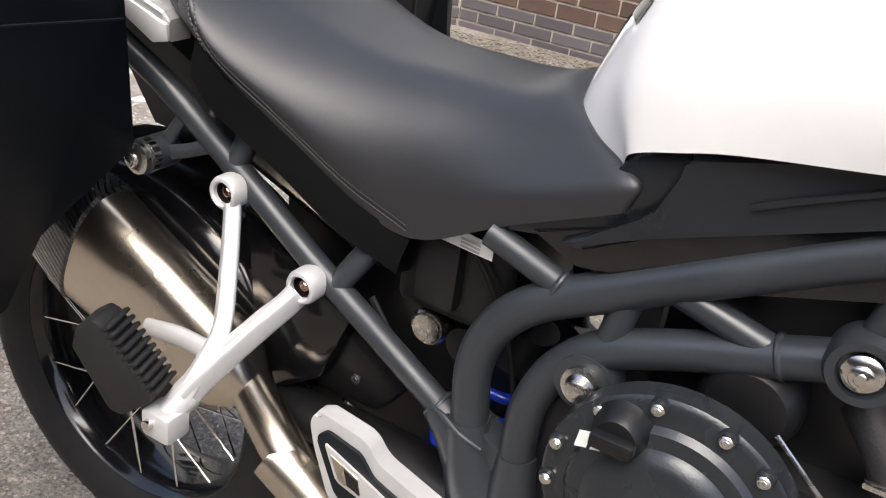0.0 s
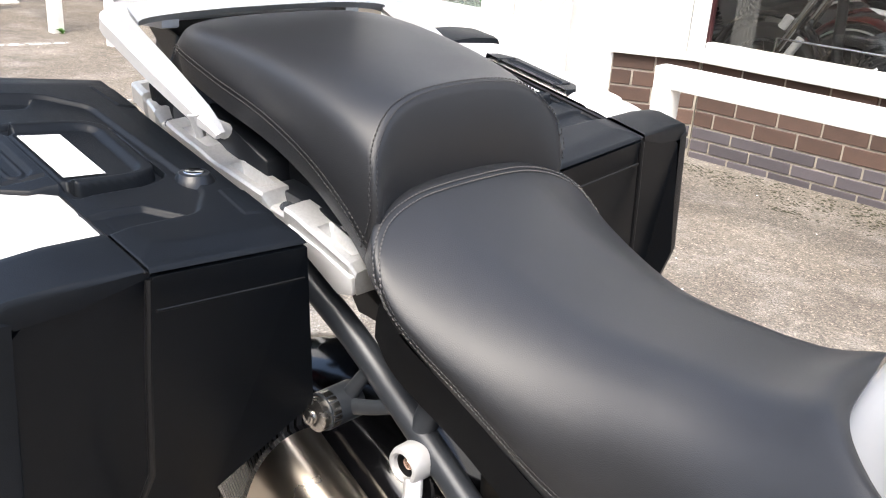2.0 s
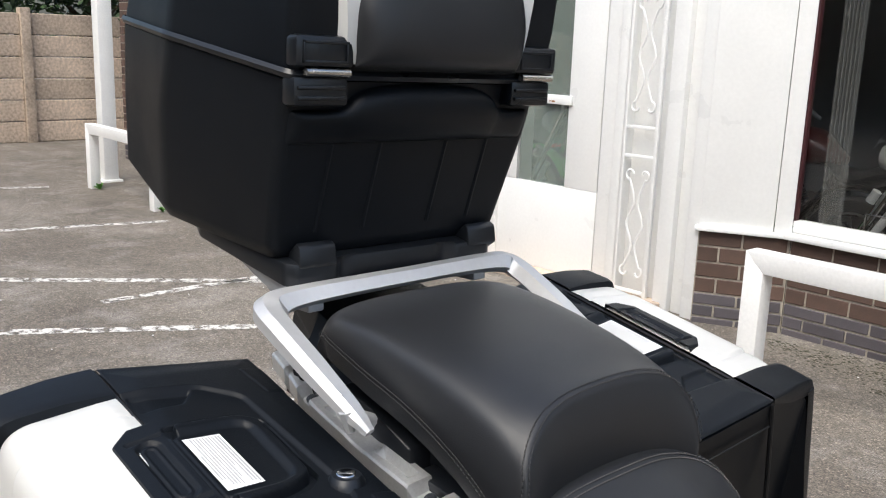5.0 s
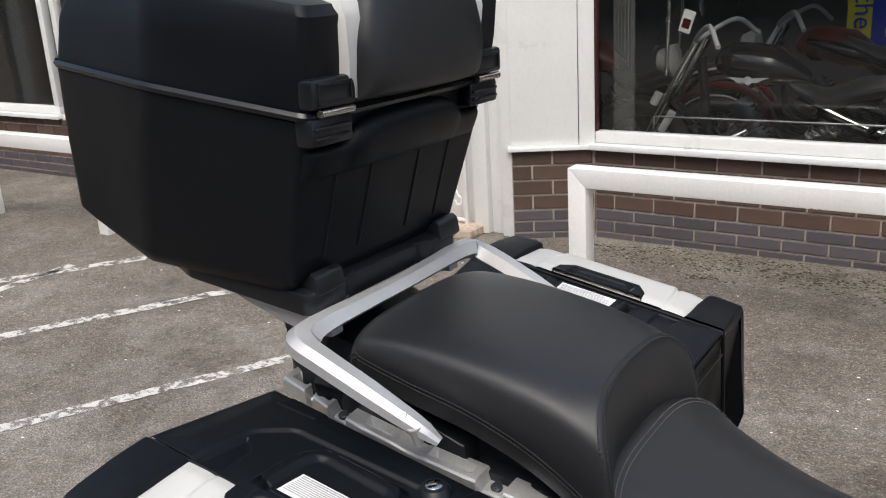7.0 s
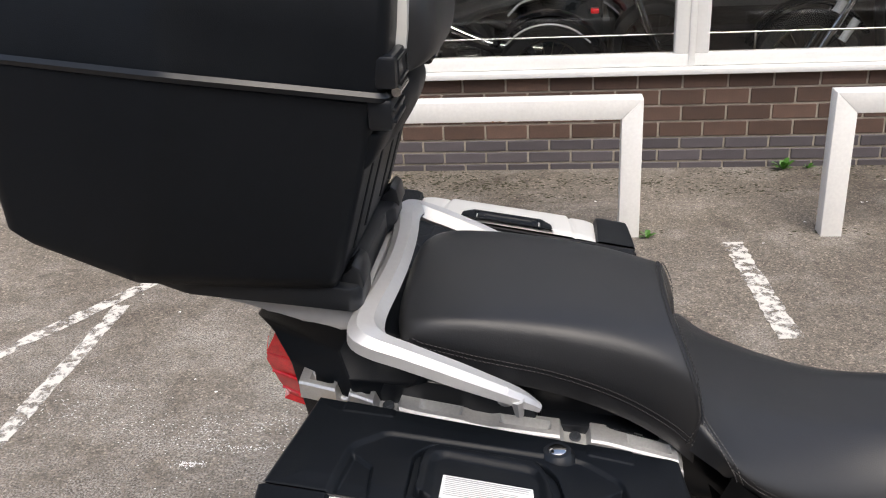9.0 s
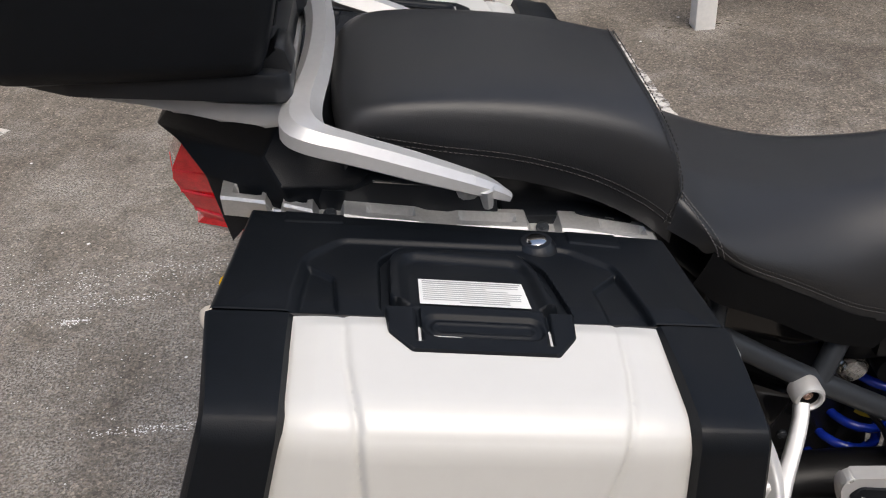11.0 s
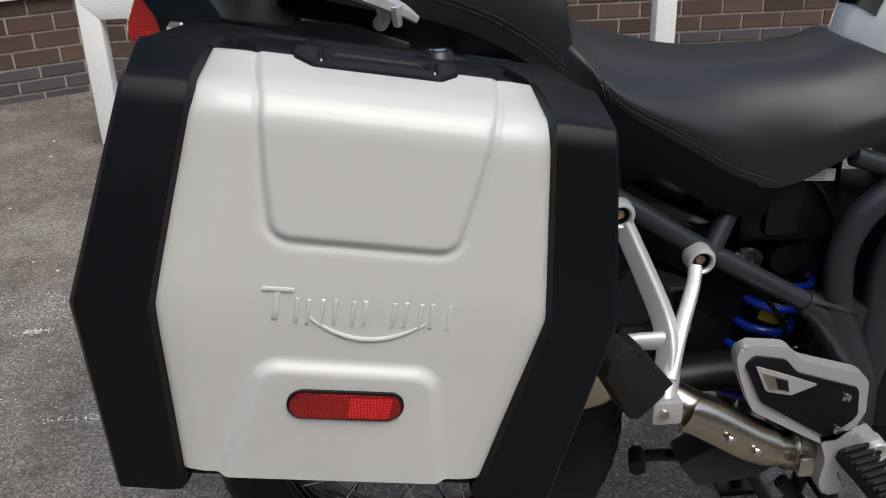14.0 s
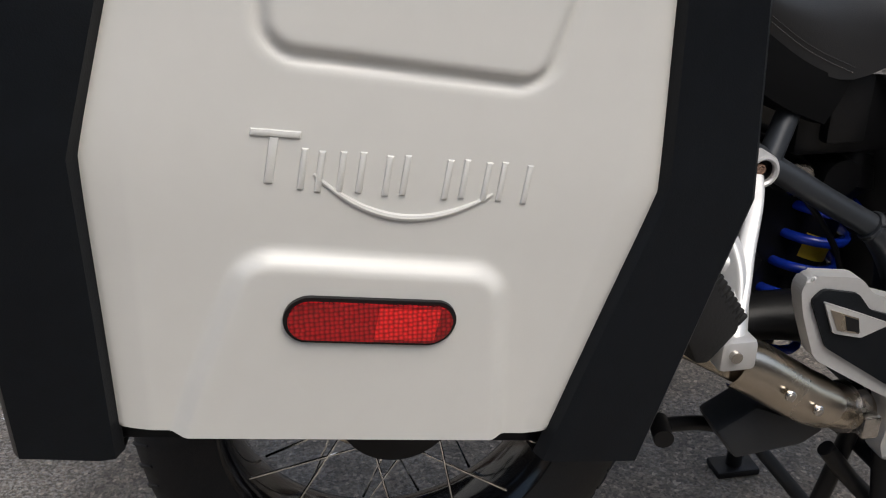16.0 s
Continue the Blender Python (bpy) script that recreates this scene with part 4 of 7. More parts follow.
part("ring", lathe([(0.055, -0.003), (0.088, -0.003), (0.088, 0.0), (0.055, 0.0)], (0.73, 5.994, 0.94), "y", 32), M_BANNERY, banner)
txt = bpy.data.curves.new("lettering", "FONT")
txt.body, txt.size, txt.extrude = "the be", 0.17, 0.001
txt.align_x = "RIGHT"
ob = new("lettering", txt)
ob.parent = banner
ob.matrix_basis = Matrix.Translation(Vector((0.455, 5.99, 0.74)) - Vector((0.66, 6.0, 1.6))) @ Euler((radians(90), radians(90), 0)).to_matrix().to_4x4()
ob.data.materials.append(M_BANNERB)
tagx = thing("price_ticket", (-0.24, 4.85, 1.1), "white and red price ticket hung on a motorcycle", "ticket")
part("card", box((-0.28, 4.80, 1.05), (-0.21, 4.803, 1.18), m=Matrix.Translation((-0.24, 0, 1.1)) @ Matrix.Rotation(radians(18), 4, "Y") @ Matrix.Translation((0.24, 0, -1.1))), M_PAPER, tagx)
part("print", box((-0.268, 4.797, 1.075), (-0.222, 4.799, 1.13), m=Matrix.Translation((-0.24, 0, 1.1)) @ Matrix.Rotation(radians(18), 4, "Y") @ Matrix.Translation((0.24, 0, -1.1))), M_SHOWRED, tagx)
blind = thing("window_curtain", (-0.44, 4.34, 0.0), "thin translucent grey curtain gathered at the window end", "curtain")
folds = [(-0.5 + 0.0042 * k, 4.34 + 0.016 * math.sin(k * 1.35)) for k in range(31)]
part("fabric", joined(lambda b: add_grid(b, [[(x, y, z) for x, y in folds] for z in (0.02, 0.9, 1.8, 2.7)])), M_VOILE, blind)

# ---- concrete panel fence and trees beyond ----
fence = thing("concrete_fence", (-10.4, 3.0, 0), "stained concrete panel fence with posts", "fence")
fy = [-7.0 + 1.5 * k for k in range(12)]
for y in fy:
    part("fence_post", box((-10.48, y - 0.06, -0.05), (-10.32, y + 0.06, 1.65), 0.01), M_CONC, fence)
pm = bpy.data.meshes.new("panel")
bm = box((-0.03, -0.69, -0.128), (0.03, 0.69, 0.128), 0.012)
bm.to_mesh(pm)
bm.free()
pm.materials.append(M_CONC)
for y in fy[:-1]:
    for k in range(6):
        o = new("panel", pm)
        o.parent = fence
        o.location = Vector((-10.4, y + 0.75, 0.13 + k * 0.265)) - Vector((-10.4, 3.0, 0))
warn = thing("warning_sign", (-10.35, 2.3, 1.2), "yellow and black warning sign on the fence", "sign")
part("plate", box((-10.36, 2.0, 1.05), (-10.35, 2.45, 1.45), 0.002), M_PAPER, warn)
part("band", box((-10.348, 2.02, 1.25), (-10.345, 2.43, 1.43)), M_BANNERY, warn)
for k in range(3):
    part("text_bar", box((-10.348, 2.06, 1.08 + 0.05 * k), (-10.345, 2.38, 1.1 + 0.05 * k)), M_INK, warn)


def tree(c, h, spread, seed):
    rnd = random.Random(seed)
    t = thing("tree", c, "leafy green tree behind the concrete fence", "tree", "trees beyond the fence")
    c = Vector(c)
    bm = bmesh.new()
    add_tube(bm, [c, c + Vector((0.1, 0.05, h * 0.3)), c + Vector((0.0, 0.1, h * 0.7))], [0.16, 0.12, 0.05], seg=10, sub=4)
    tips = []
    for k in range(9):
        a = k * 2.4
        s = c + Vector((0.05, 0.05, h * (0.25 + 0.05 * k)))
        e = s + Vector((math.cos(a) * spread * 0.7, math.sin(a) * spread * 0.7, h * 0.22))
        add_tube(bm, [s, (s + e) / 2 + Vector((0, 0, 0.15)), e], [0.05, 0.03, 0.01], seg=6, sub=3)
        tips += [e, (s + e) / 2]
    part("trunk", bm, M_BARK, t)
    verts, faces = [], []
    for p in tips * 2 + [c + Vector((0, 0, h * 0.75))] * 3:
        q = p + Vector((rnd.gauss(0, 0.3), rnd.gauss(0, 0.3), rnd.gauss(0, 0.3)))
        for k in range(110):
            o = q + Vector((rnd.gauss(0, 0.34), rnd.gauss(0, 0.34), rnd.gauss(0, 0.28)))
            u = Vector((rnd.uniform(-1, 1), rnd.uniform(-1, 1), rnd.uniform(-0.6, 0.6))).normalized() * rnd.uniform(0.05, 0.1)
            w = u.cross(Vector((rnd.uniform(-1, 1), rnd.uniform(-1, 1), 1))).normalized() * rnd.uniform(0.025, 0.05)
            i = len(verts)
            verts += [o - u, o + w, o + u, o - w]
            faces.append((i, i + 1, i + 2, i + 3))
    me = bpy.data.meshes.new("crown")
    me.from_pydata([v - c for v in verts], [], faces)
    me.materials.append(M_TREE)
    o = new("crown", me)
    o.parent = t
    tagged(o, kind="stuff")


for k, (x, y, h) in enumerate(((-12.3, 1.6, 3.6), (-12.6, 3.2, 3.2), (-12.0, 4.9, 3.8), (-12.8, -0.5, 3.4))):
    tree((x, y, 0), h, 1.5, k)

# ---- the touring motorcycle, facing +x, on its centre stand ----
YC = 0.337
bike = thing("motorcycle", (1.4, YC, 0), "white and black adventure touring motorcycle on its centre stand", "motorcycle")


def mir(p):
    return (p[0], 2 * YC - p[1], p[2])


def loft_half(stations, columns=(), rings=()):
    """A surface from half cross-sections (x, offset from the middle, z), mirrored to both sides."""
    rows = []
    for st in stations:
        left = [(x, YC + d, z) for x, d, z in st[1:][::-1]]
        right = [(x, YC - d, z) for x, d, z in st]
        rows.append(left + right)
    bm = bmesh.new()
    vs = add_grid(bm, rows)
    sharp = bm.edges.layers.float.new("crease_edge")
    w = len(rows[0])
    for j, amount in columns:
        for c in (w // 2 + j, w // 2 - j):
            for a, b in zip(vs, vs[1:]):
                bm.edges.get((a[c], b[c]))[sharp] = amount
    for i, amount in rings:
        for a, b in zip(vs[i], vs[i][1:]):
            bm.edges.get((a, b))[sharp] = amount
    return bm


RIDER = [
    [(1.215, 0, 0.99), (1.218, 0.07, 0.988), (1.235, 0.13, 0.976), (1.27, 0.158, 0.962), (1.288, 0.162, 0.951), (1.296, 0.158, 0.938)],
    [(1.243, 0, 1.027), (1.245, 0.073, 1.024), (1.256, 0.134, 1.014), (1.279, 0.161, 0.995), (1.295, 0.169, 0.968), (1.303, 0.166, 0.946)],
    [(1.30, 0, 0.998), (1.30, 0.07, 0.995), (1.305, 0.128, 0.982), (1.315, 0.163, 0.961), (1.325, 0.174, 0.94), (1.335, 0.164, 0.917)],
    [(1.38, 0, 0.97), (1.38, 0.065, 0.967), (1.385, 0.115, 0.954), (1.39, 0.148, 0.931), (1.40, 0.166, 0.904), (1.405, 0.156, 0.876)],
    [(1.46, 0, 0.952), (1.46, 0.058, 0.949), (1.465, 0.102, 0.936), (1.47, 0.136, 0.902), (1.48, 0.158, 0.866), (1.482, 0.148, 0.826)],
    [(1.53, 0, 0.954), (1.532, 0.052, 0.952), (1.54, 0.09, 0.934), (1.546, 0.124, 0.89), (1.552, 0.148, 0.848), (1.552, 0.142, 0.785)],
    [(1.575, 0, 0.954), (1.58, 0.05, 0.952), (1.59, 0.085, 0.934), (1.606, 0.118, 0.902), (1.62, 0.142, 0.872), (1.63, 0.138, 0.842)],
    [(1.618, 0, 0.958), (1.625, 0.052, 0.955), (1.645, 0.088, 0.942), (1.675, 0.118, 0.922), (1.70, 0.14, 0.903), (1.705, 0.138, 0.88)],
    [(1.646, 0, 0.977), (1.664, 0.055, 0.972), (1.698, 0.092, 0.96), (1.735, 0.122, 0.949), (1.774, 0.144, 0.938), (1.764, 0.142, 0.908)],
    [(1.664, 0, 0.968), (1.686, 0.055, 0.960), (1.714, 0.09, 0.946), (1.745, 0.114, 0.940), (1.773, 0.128, 0.933), (1.766, 0.128, 0.910)],
]
RIDER = [[(x, d * (1.03, 1.03, 1.05, 1.08, 1.11, 1.13, 1.13, 1.13, 1.13, 1.13)[i] - (0.013 if d > 0.1 else 0.0) - ((0, 0, 0.004, 0.008, 0.015, 0.026, 0.008, 0, 0, 0)[i] if z < 0.91 and d > 0.137 else 0.0), z) for x, d, z in st] for i, st in enumerate(RIDER)]
rider_seat = part("rider_seat", loft_half(RIDER, ((1, 0.85), (4, 0.35)), ((1, 0.6), (8, 0.3))), M_VINYL, bike, "dark grey vinyl rider seat with pale stitching", subsurf=2)
seam = [Vector((st[5][0], YC - st[5][1], st[5][2])) for st in RIDER[1:6]]
seam[-1].z += 0.01
for s in (1, -1):
    rows = []
    for p in spline(seam, 5):
        q = p if s > 0 else Vector(mir(p))
        rows.append([q + Vector((0, -s * 0.001, 0.002)), q + Vector((-0.008, s * 0.001, -0.022)), q + Vector((-0.016, s * 0.008, -0.046)), q + Vector((-0.014, s * 0.06, -0.056))])
    bm = bmesh.new()
    add_grid(bm, rows)
    part("seat_side_panel", bm, M_SUEDE, rider_seat, "dark fabric side panel below the seam")

PILLION = [
    [(0.932, 0, 1.07), (0.932, 0.06, 1.07), (0.936, 0.105, 1.07), (0.942, 0.125, 1.07), (0.946, 0.132, 1.07), (0.95, 0.132, 1.07)],
    [(0.912, 0, 1.108), (0.912, 0.065, 1.108), (0.915, 0.108, 1.106), (0.92, 0.133, 1.103), (0.926, 0.149, 1.098), (0.928, 0.148, 1.09)],
    [(0.924, 0, 1.138), (0.924, 0.065, 1.138), (0.927, 0.108, 1.135), (0.932, 0.133, 1.126), (0.938, 0.149, 1.113), (0.94, 0.148, 1.102)],
    [(0.955, 0, 1.15), (0.955, 0.07, 1.149), (0.955, 0.118, 1.147), (0.955, 0.145, 1.135), (0.955, 0.163, 1.116), (0.955, 0.157, 1.098)],
    [(1.02, 0, 1.152), (1.02, 0.07, 1.151), (1.02, 0.118, 1.148), (1.02, 0.145, 1.133), (1.02, 0.163, 1.108), (1.02, 0.157, 1.086)],
    [(1.1, 0, 1.146), (1.1, 0.07, 1.145), (1.1, 0.118, 1.141), (1.1, 0.145, 1.121), (1.1, 0.163, 1.09), (1.1, 0.157, 1.068)],
    [(1.165, 0, 1.136), (1.165, 0.07, 1.134), (1.167, 0.118, 1.129), (1.171, 0.145, 1.105), (1.175, 0.163, 1.066), (1.171, 0.157, 1.041)],
    [(1.205, 0, 1.125), (1.207, 0.07, 1.123), (1.213, 0.118, 1.115), (1.223, 0.145, 1.088), (1.233, 0.163, 1.043), (1.225, 0.157, 1.003)],
    [(1.236, 0, 1.112), (1.238, 0.07, 1.109), (1.246, 0.115, 1.097), (1.258, 0.145, 1.064), (1.27, 0.162, 1.018), (1.256, 0.158, 0.976)],
    [(1.25, 0, 1.07), (1.252, 0.07, 1.067), (1.259, 0.112, 1.057), (1.269, 0.138, 1.033), (1.276, 0.15, 1), (1.263, 0.148, 0.968)],
    [(1.244, 0, 1.012), (1.246, 0.07, 1.008), (1.252, 0.108, 0.998), (1.26, 0.132, 0.985), (1.264, 0.14, 0.975), (1.257, 0.138, 0.962)],
]
PILLION = [[(x, d * (0.92 if d < 0.15 else 0.875), z - (0.010 if 3 <= i <= 7 and d < 0.12 else 0.005 if 4 <= i <= 6 and d > 0.15 else 0.0)) for x, d, z in st] for i, st in enumerate(PILLION)]
pillion = part("pillion_seat", loft_half(PILLION, ((3, 0.25),), ((8, 0.85),)), M_VINYL, bike, "dark grey vinyl pillion seat with a raised front bolster", subsurf=2)


def snapper(ob):
    """Finds the nearest point and normal on an object's smoothed surface."""
    ev = ob.evaluated_get(bpy.context.evaluated_depsgraph_get())
    o = ORIGIN[bike.name]

    def at(p):
        hit, loc, nor, face = ev.closest_point_on_mesh(Vector(p) - o)
        return loc + o, nor
    return at


def stitches(points, at, step=0.0052, length=0.0036, r=0.00075, offset=0.0, lift=0.0006):
    """A row of short thread stitches along a line, laid on a surface."""
    line = spline(points, 12)
    bm = bmesh.new()
    acc = 0.0
    for a, b in zip(line, line[1:]):
        seg = (b - a).length
        while acc < seg:
            d = (b - a).normalized()
            p, n = at(a + (b - a) * (acc / seg))
            side = d.cross(n).normalized()
            q = p + n * lift + side * offset
            add_tube(bm, [q - d * length / 2, q - d * length * 0.2 + n * r, q + d * length * 0.2 + n * r, q + d * length / 2], [r * 0.5, r, r, r * 0.5], seg=5, sub=1)
            acc += step
        acc -= seg
    return bm


def station_line(stations, j, i0, i1):
    near = [Vector((stations[i][j][0], YC - stations[i][j][1], stations[i][j][2])) for i in range(i0, i1 + 1)]
    return near


on_pillion, on_rider = snapper(pillion), snapper(rider_seat)
crest = [Vector((x, YC - d, z)) for x, d, z in PILLION[8][::-1]] + [Vector((x, YC + d, z)) for x, d, z in PILLION[8][1:5]]
for off in (-0.0035, 0.0035):
    part("stitching", stitches(crest, on_pillion, offset=off), M_THREAD_DARK, pillion, "double row of dark stitches")
for s in (1, -1):
    edge = [p + Vector((0, 0, 0.006)) for p in station_line(PILLION, 5, 1, 9)]
    edge = edge if s > 0 else [Vector(mir(p)) for p in edge]
    for off in (-0.003, 0.003):
        part("stitching", stitches(edge, on_pillion, offset=off), M_THREAD_DARK, pillion)
rim = [Vector(a).lerp(Vector(b), 0.3) for a, b in zip(RIDER[1], RIDER[2])]
rear = [Vector((x, YC - d, z)) for x, d, z in rim[::-1]] + [Vector((x, YC + d, z)) for x, d, z in rim[1:5]]
for off in (-0.003, 0.003):
    part("stitching", stitches(rear, on_rider, offset=off), M_THREAD, rider_seat, "double row of pale stitches")
for s in (1, -1):
    e = [p + Vector((0, -0.004, 0.013)) for p in seam]
    e = e if s > 0 else [Vector(mir(p)) for p in e]
    part("stitching", stitches(e, on_rider, r=0.00065), M_THREAD_MID, rider_seat)
    part("stitching", stitches([p + Vector((0, 0, 0.006)) for p in e], on_rider, r=0.00055), M_THREAD_DARK, rider_seat)

# skirts of the pillion seat and the cover under it
for s in (1, -1):
    rows = []
    for p in spline(station_line(PILLION, 5, 1, 9), 4):
        q = p if s > 0 else Vector(mir(p))
        rows.append([q + Vector((0, -s * 0.0005, 0.001)), q + Vector((0, s * 0.001, -0.01)), q + Vector((0, s * 0.005, -0.024)), q + Vector((0, s * 0.04, -0.03))])
    bm = bmesh.new()
    add_grid(bm, rows)
    part("seat_skirt", bm, M_VINYL, pillion, "dark lower side of the pillion seat")
    f = (lambda y: y) if s > 0 else (lambda y: 2 * YC - y)
    bm = bmesh.new()
    add_prism(bm, [(0.93, 1.075), (1.08, 1.06), (1.19, 1.015), (1.255, 0.975), (1.30, 0.93), (1.33, 0.86), (1.28, 0.86), (1.2, 0.905), (1.1, 0.95), (0.95, 0.985)], min(f(0.245), f(0.30)), max(f(0.245), f(0.30)), bevel=0.006)
    part("under_seat_cover", bm, M_SMOOTH, bike, "black plastic cover under the seats")

# grab rail, rack and pannier rails
YR = 0.347  # middle of the grab rail
arm = [(1.085, 0.159, 1.049), (1.06, 0.154, 1.066), (1.0, 0.150, 1.094), (0.945, 0.148, 1.118), (0.912, 0.150, 1.131), (0.898, 0.163, 1.138), (0.897, 0.2, 1.142), (0.905, 0.27, 1.146), (0.908, YR, 1.147)]
full = spline(arm + [(x, 2 * YR - y, z) for x, y, z in arm[:-1]][::-1], 5)
half_w = [0.007, 0.0135, 0.0175, 0.0185, 0.0195, 0.0215, 0.0185, 0.0165, 0.016]
half_w = half_w + half_w[:-1][::-1]
SECTION = [(-1.0, -0.15), (-0.5, 0.62), (0.42, 0.66), (0.95, 0.3), (1.0, -0.35), (0.6, -0.6), (-0.45, -0.6)]  # outwards and up, in half widths
rows = []
for i, c in enumerate(full):
    d = (full[min(i + 1, len(full) - 1)] - full[max(i - 1, 0)]).normalized()
    side = d.cross(Vector((0, 0, 1))).normalized()
    up = side.cross(d)
    w = float(np.interp(i / (len(full) - 1) * (len(half_w) - 1), range(len(half_w)), half_w))
    out = -1.0  # the rail runs from the near tip round the back: outwards lies to one hand all along
    rows.append([c + side * (q * out * w) + up * (v * w) for q, v in SECTION])
bm = bmesh.new()
add_grid(bm, rows, closed=True, caps=True)
bmesh.ops.bevel(bm, geom=[e for e in bm.edges if e.calc_face_angle(0) > 0.35], offset=0.0022, segments=2, affect="EDGES", profile=0.5)
grab = part("grab_rail", bm, M_SILVER, bike, "silver painted cast grab rail round the pillion seat", angle=0.4)
for s in (1, -1):
    bm = bmesh.new()
    for f in ((lambda p: p) if s > 0 else mir,):
        add_tube(bm, [f((1.045, 0.145, 1.078)), f((1.05, 0.165, 1.055)), f((1.045, 0.19, 1.04))], [0.008, 0.008, 0.009], seg=10, sub=3)
        add_tube(bm, [f((1.062, 0.145, 1.068)), f((1.064, 0.15, 1.045))], [0.008, 0.005], seg=8, sub=1)
    part("rail_bracket", bm, M_SILVER, grab)
rack = bmesh.new()
for y0, y1 in ((0.203, 0.226), (2 * YR - 0.226, 2 * YR - 0.203)):
    add_prism(rack, [(0.702, 1.163), (0.715, 1.172), (0.745, 1.170), (0.82, 1.150), (0.905, 1.142), (0.905, 1.122), (0.857, 1.119), (0.85, 1.128), (0.815, 1.130), (0.81, 1.138), (0.775, 1.143), (0.77, 1.151), (0.735, 1.156), (0.73, 1.162)], y0, y1, bevel=0.003)
for x, z in ((0.87, 1.134), (0.82, 1.142), (0.775, 1.153), (0.73, 1.163)):
    add_box(rack, (x - 0.013, 0.215, z - 0.008), (x + 0.013, 2 * YR - 0.215, z + 0.005), 0.003)
part("luggage_rack", rack, M_SILVER, bike, "silver rear luggage rack plate")
RAILZ = [(0.80, 1.034), (0.858, 1.029), (0.937, 1.013), (1.052, 0.99), (1.157, 0.976), (1.248, 0.95)]


def rail_z(x):
    return float(np.interp(x, [p[0] for p in RAILZ], [p[1] for p in RAILZ]))


POCKETS = ((0.81, 0.84), (0.868, 0.886), (0.944, 0.994), (1.038, 1.098), (1.186, 1.237))
NOTCHES = ((0.844, 0.862), (0.891, 0.922), (1.108, 1.144))
for s in (1, -1):
    f = (lambda p: p) if s > 0 else mir
    xs = sorted({0.798, 1.006, 1.028, 1.16, 1.172, 1.244, 1.25} | {v + d for a, b in POCKETS for v, d in ((a, 0.0), (a, 0.005), (b, -0.005), (b, 0.0))} | {v + d for a, b in NOTCHES for v, d in ((a, 0.0), (a, 0.005), (b, -0.005), (b, 0.0))})
    rows = []
    for x in xs:
        deep = 0.013 if any(a + 0.003 < x < b - 0.003 for a, b in POCKETS) else 0.0
        low = 0.013 if any(a + 0.004 < x < b - 0.004 for a, b in NOTCHES) else 0.003 if 1.0 < x < 1.03 else 0.008 if x > 1.247 else 0.0
        bend = float(np.interp(x, (0.8, 0.89, 0.94), (0.028, 0.006, 0.0)))
        z, y0, y1 = rail_z(x) - low, 0.19 + low * 0.5 + bend, 0.224 + bend
        rows.append([f(p) for p in ((x, y0 + 0.002, z - 0.016), (x, y0, z + 0.004), (x, y0 + 0.002, z + 0.007), (x, y0 + 0.009, z + 0.008), (x, y0 + 0.0115, z + 0.008 - deep), (x, y1 - 0.0105, z + 0.009 - deep), (x, y1 - 0.008, z + 0.009), (x, y1 - 0.001, z + 0.009), (x, y1, z + 0.006), (x, y1, z - 0.016))])
    bm = bmesh.new()
    add_grid(bm, rows, closed=True, caps=True)
    rp = part("pannier_rail", bm, M_SILVER_CAST, bike, "silver cast pannier mounting rail with pockets", angle=0.35)
    for x in (0.907, 1.126):
        bm = bmesh.new()
        add_bolt(bm, f((x, 0.208, rail_z(x) - 0.005)), (0, -s * 0.3, 0.9), 0.007, 0.005)
        part("bolt", bm, M_FRAME, rp)

for s in (1, -1):
    f = (lambda y: y) if s > 0 else (lambda y: 2 * YC - y)
    bm = bmesh.new()
    add_prism(bm, [(1.15, 0.97), (1.2, 0.959), (1.25, 0.946), (1.252, 0.928), (1.23, 0.922), (1.172, 0.95)], min(f(0.1885), f(0.1945)), max(f(0.1885), f(0.1945)), bevel=0.002)
    part("rail_end", bm, M_SILVER, bike, "flared silver front end of the pannier rail")

# tail: cowl, side panels, light, indicator
bm = bmesh.new()
for s in (1, -1):
    f = (lambda p: p) if s > 0 else mir
    net = {"top": (0.757, 0.252, 1.127), "tip": (0.732, 0.291, 1.093), "in": (0.865, 0.244, 1.108), "c1": (0.843, 0.247, 1.067), "c2": (0.862, 0.205, 1.0535), "d1": (0.868, 0.207, 1.03), "e1": (0.81, 0.232, 0.99),
           "l0": (0.755, 0.279, 1.076), "l1": (0.779, 0.258, 1.045), "e2": (0.79, 0.268, 0.955), "r0": (0.95, 0.243, 1.078), "r1": (0.95, 0.232, 1.03), "r2": (0.95, 0.236, 0.99), "q0": (1.08, 0.246, 1.05), "q1": (1.08, 0.246, 1.02), "q2": (1.08, 0.25, 0.97),
           "w0": (1.22, 0.246, 0.985), "w1": (1.22, 0.246, 0.97), "w2": (1.22, 0.25, 0.94), "m0": (0.757, YC, 1.127), "m1": (0.865, YC, 1.112), "m2": (1.08, YC, 1.055), "mt": (0.732, YC, 1.093), "ml": (0.755, YC, 1.076)}
    vs = {k: bm.verts.new(f(p)) for k, p in net.items()}
    for names in ("top in c1 tip", "tip c1 l1 l0", "c1 c2 d1 l1", "l1 d1 e1 e2", "in r0 r1 c2 c1", "c2 r1 r2 d1", "r0 q0 q1 r1", "r1 q1 q2 r2", "q0 w0 w1 q1", "q1 w1 w2 q2", "top m0 m1 in", "in m1 m2 q0 r0", "tip mt m0 top", "l0 ml mt tip"):
        bm.faces.new([vs[k] for k in names.split()])
bmesh.ops.remove_doubles(bm, verts=bm.verts, dist=1e-5)
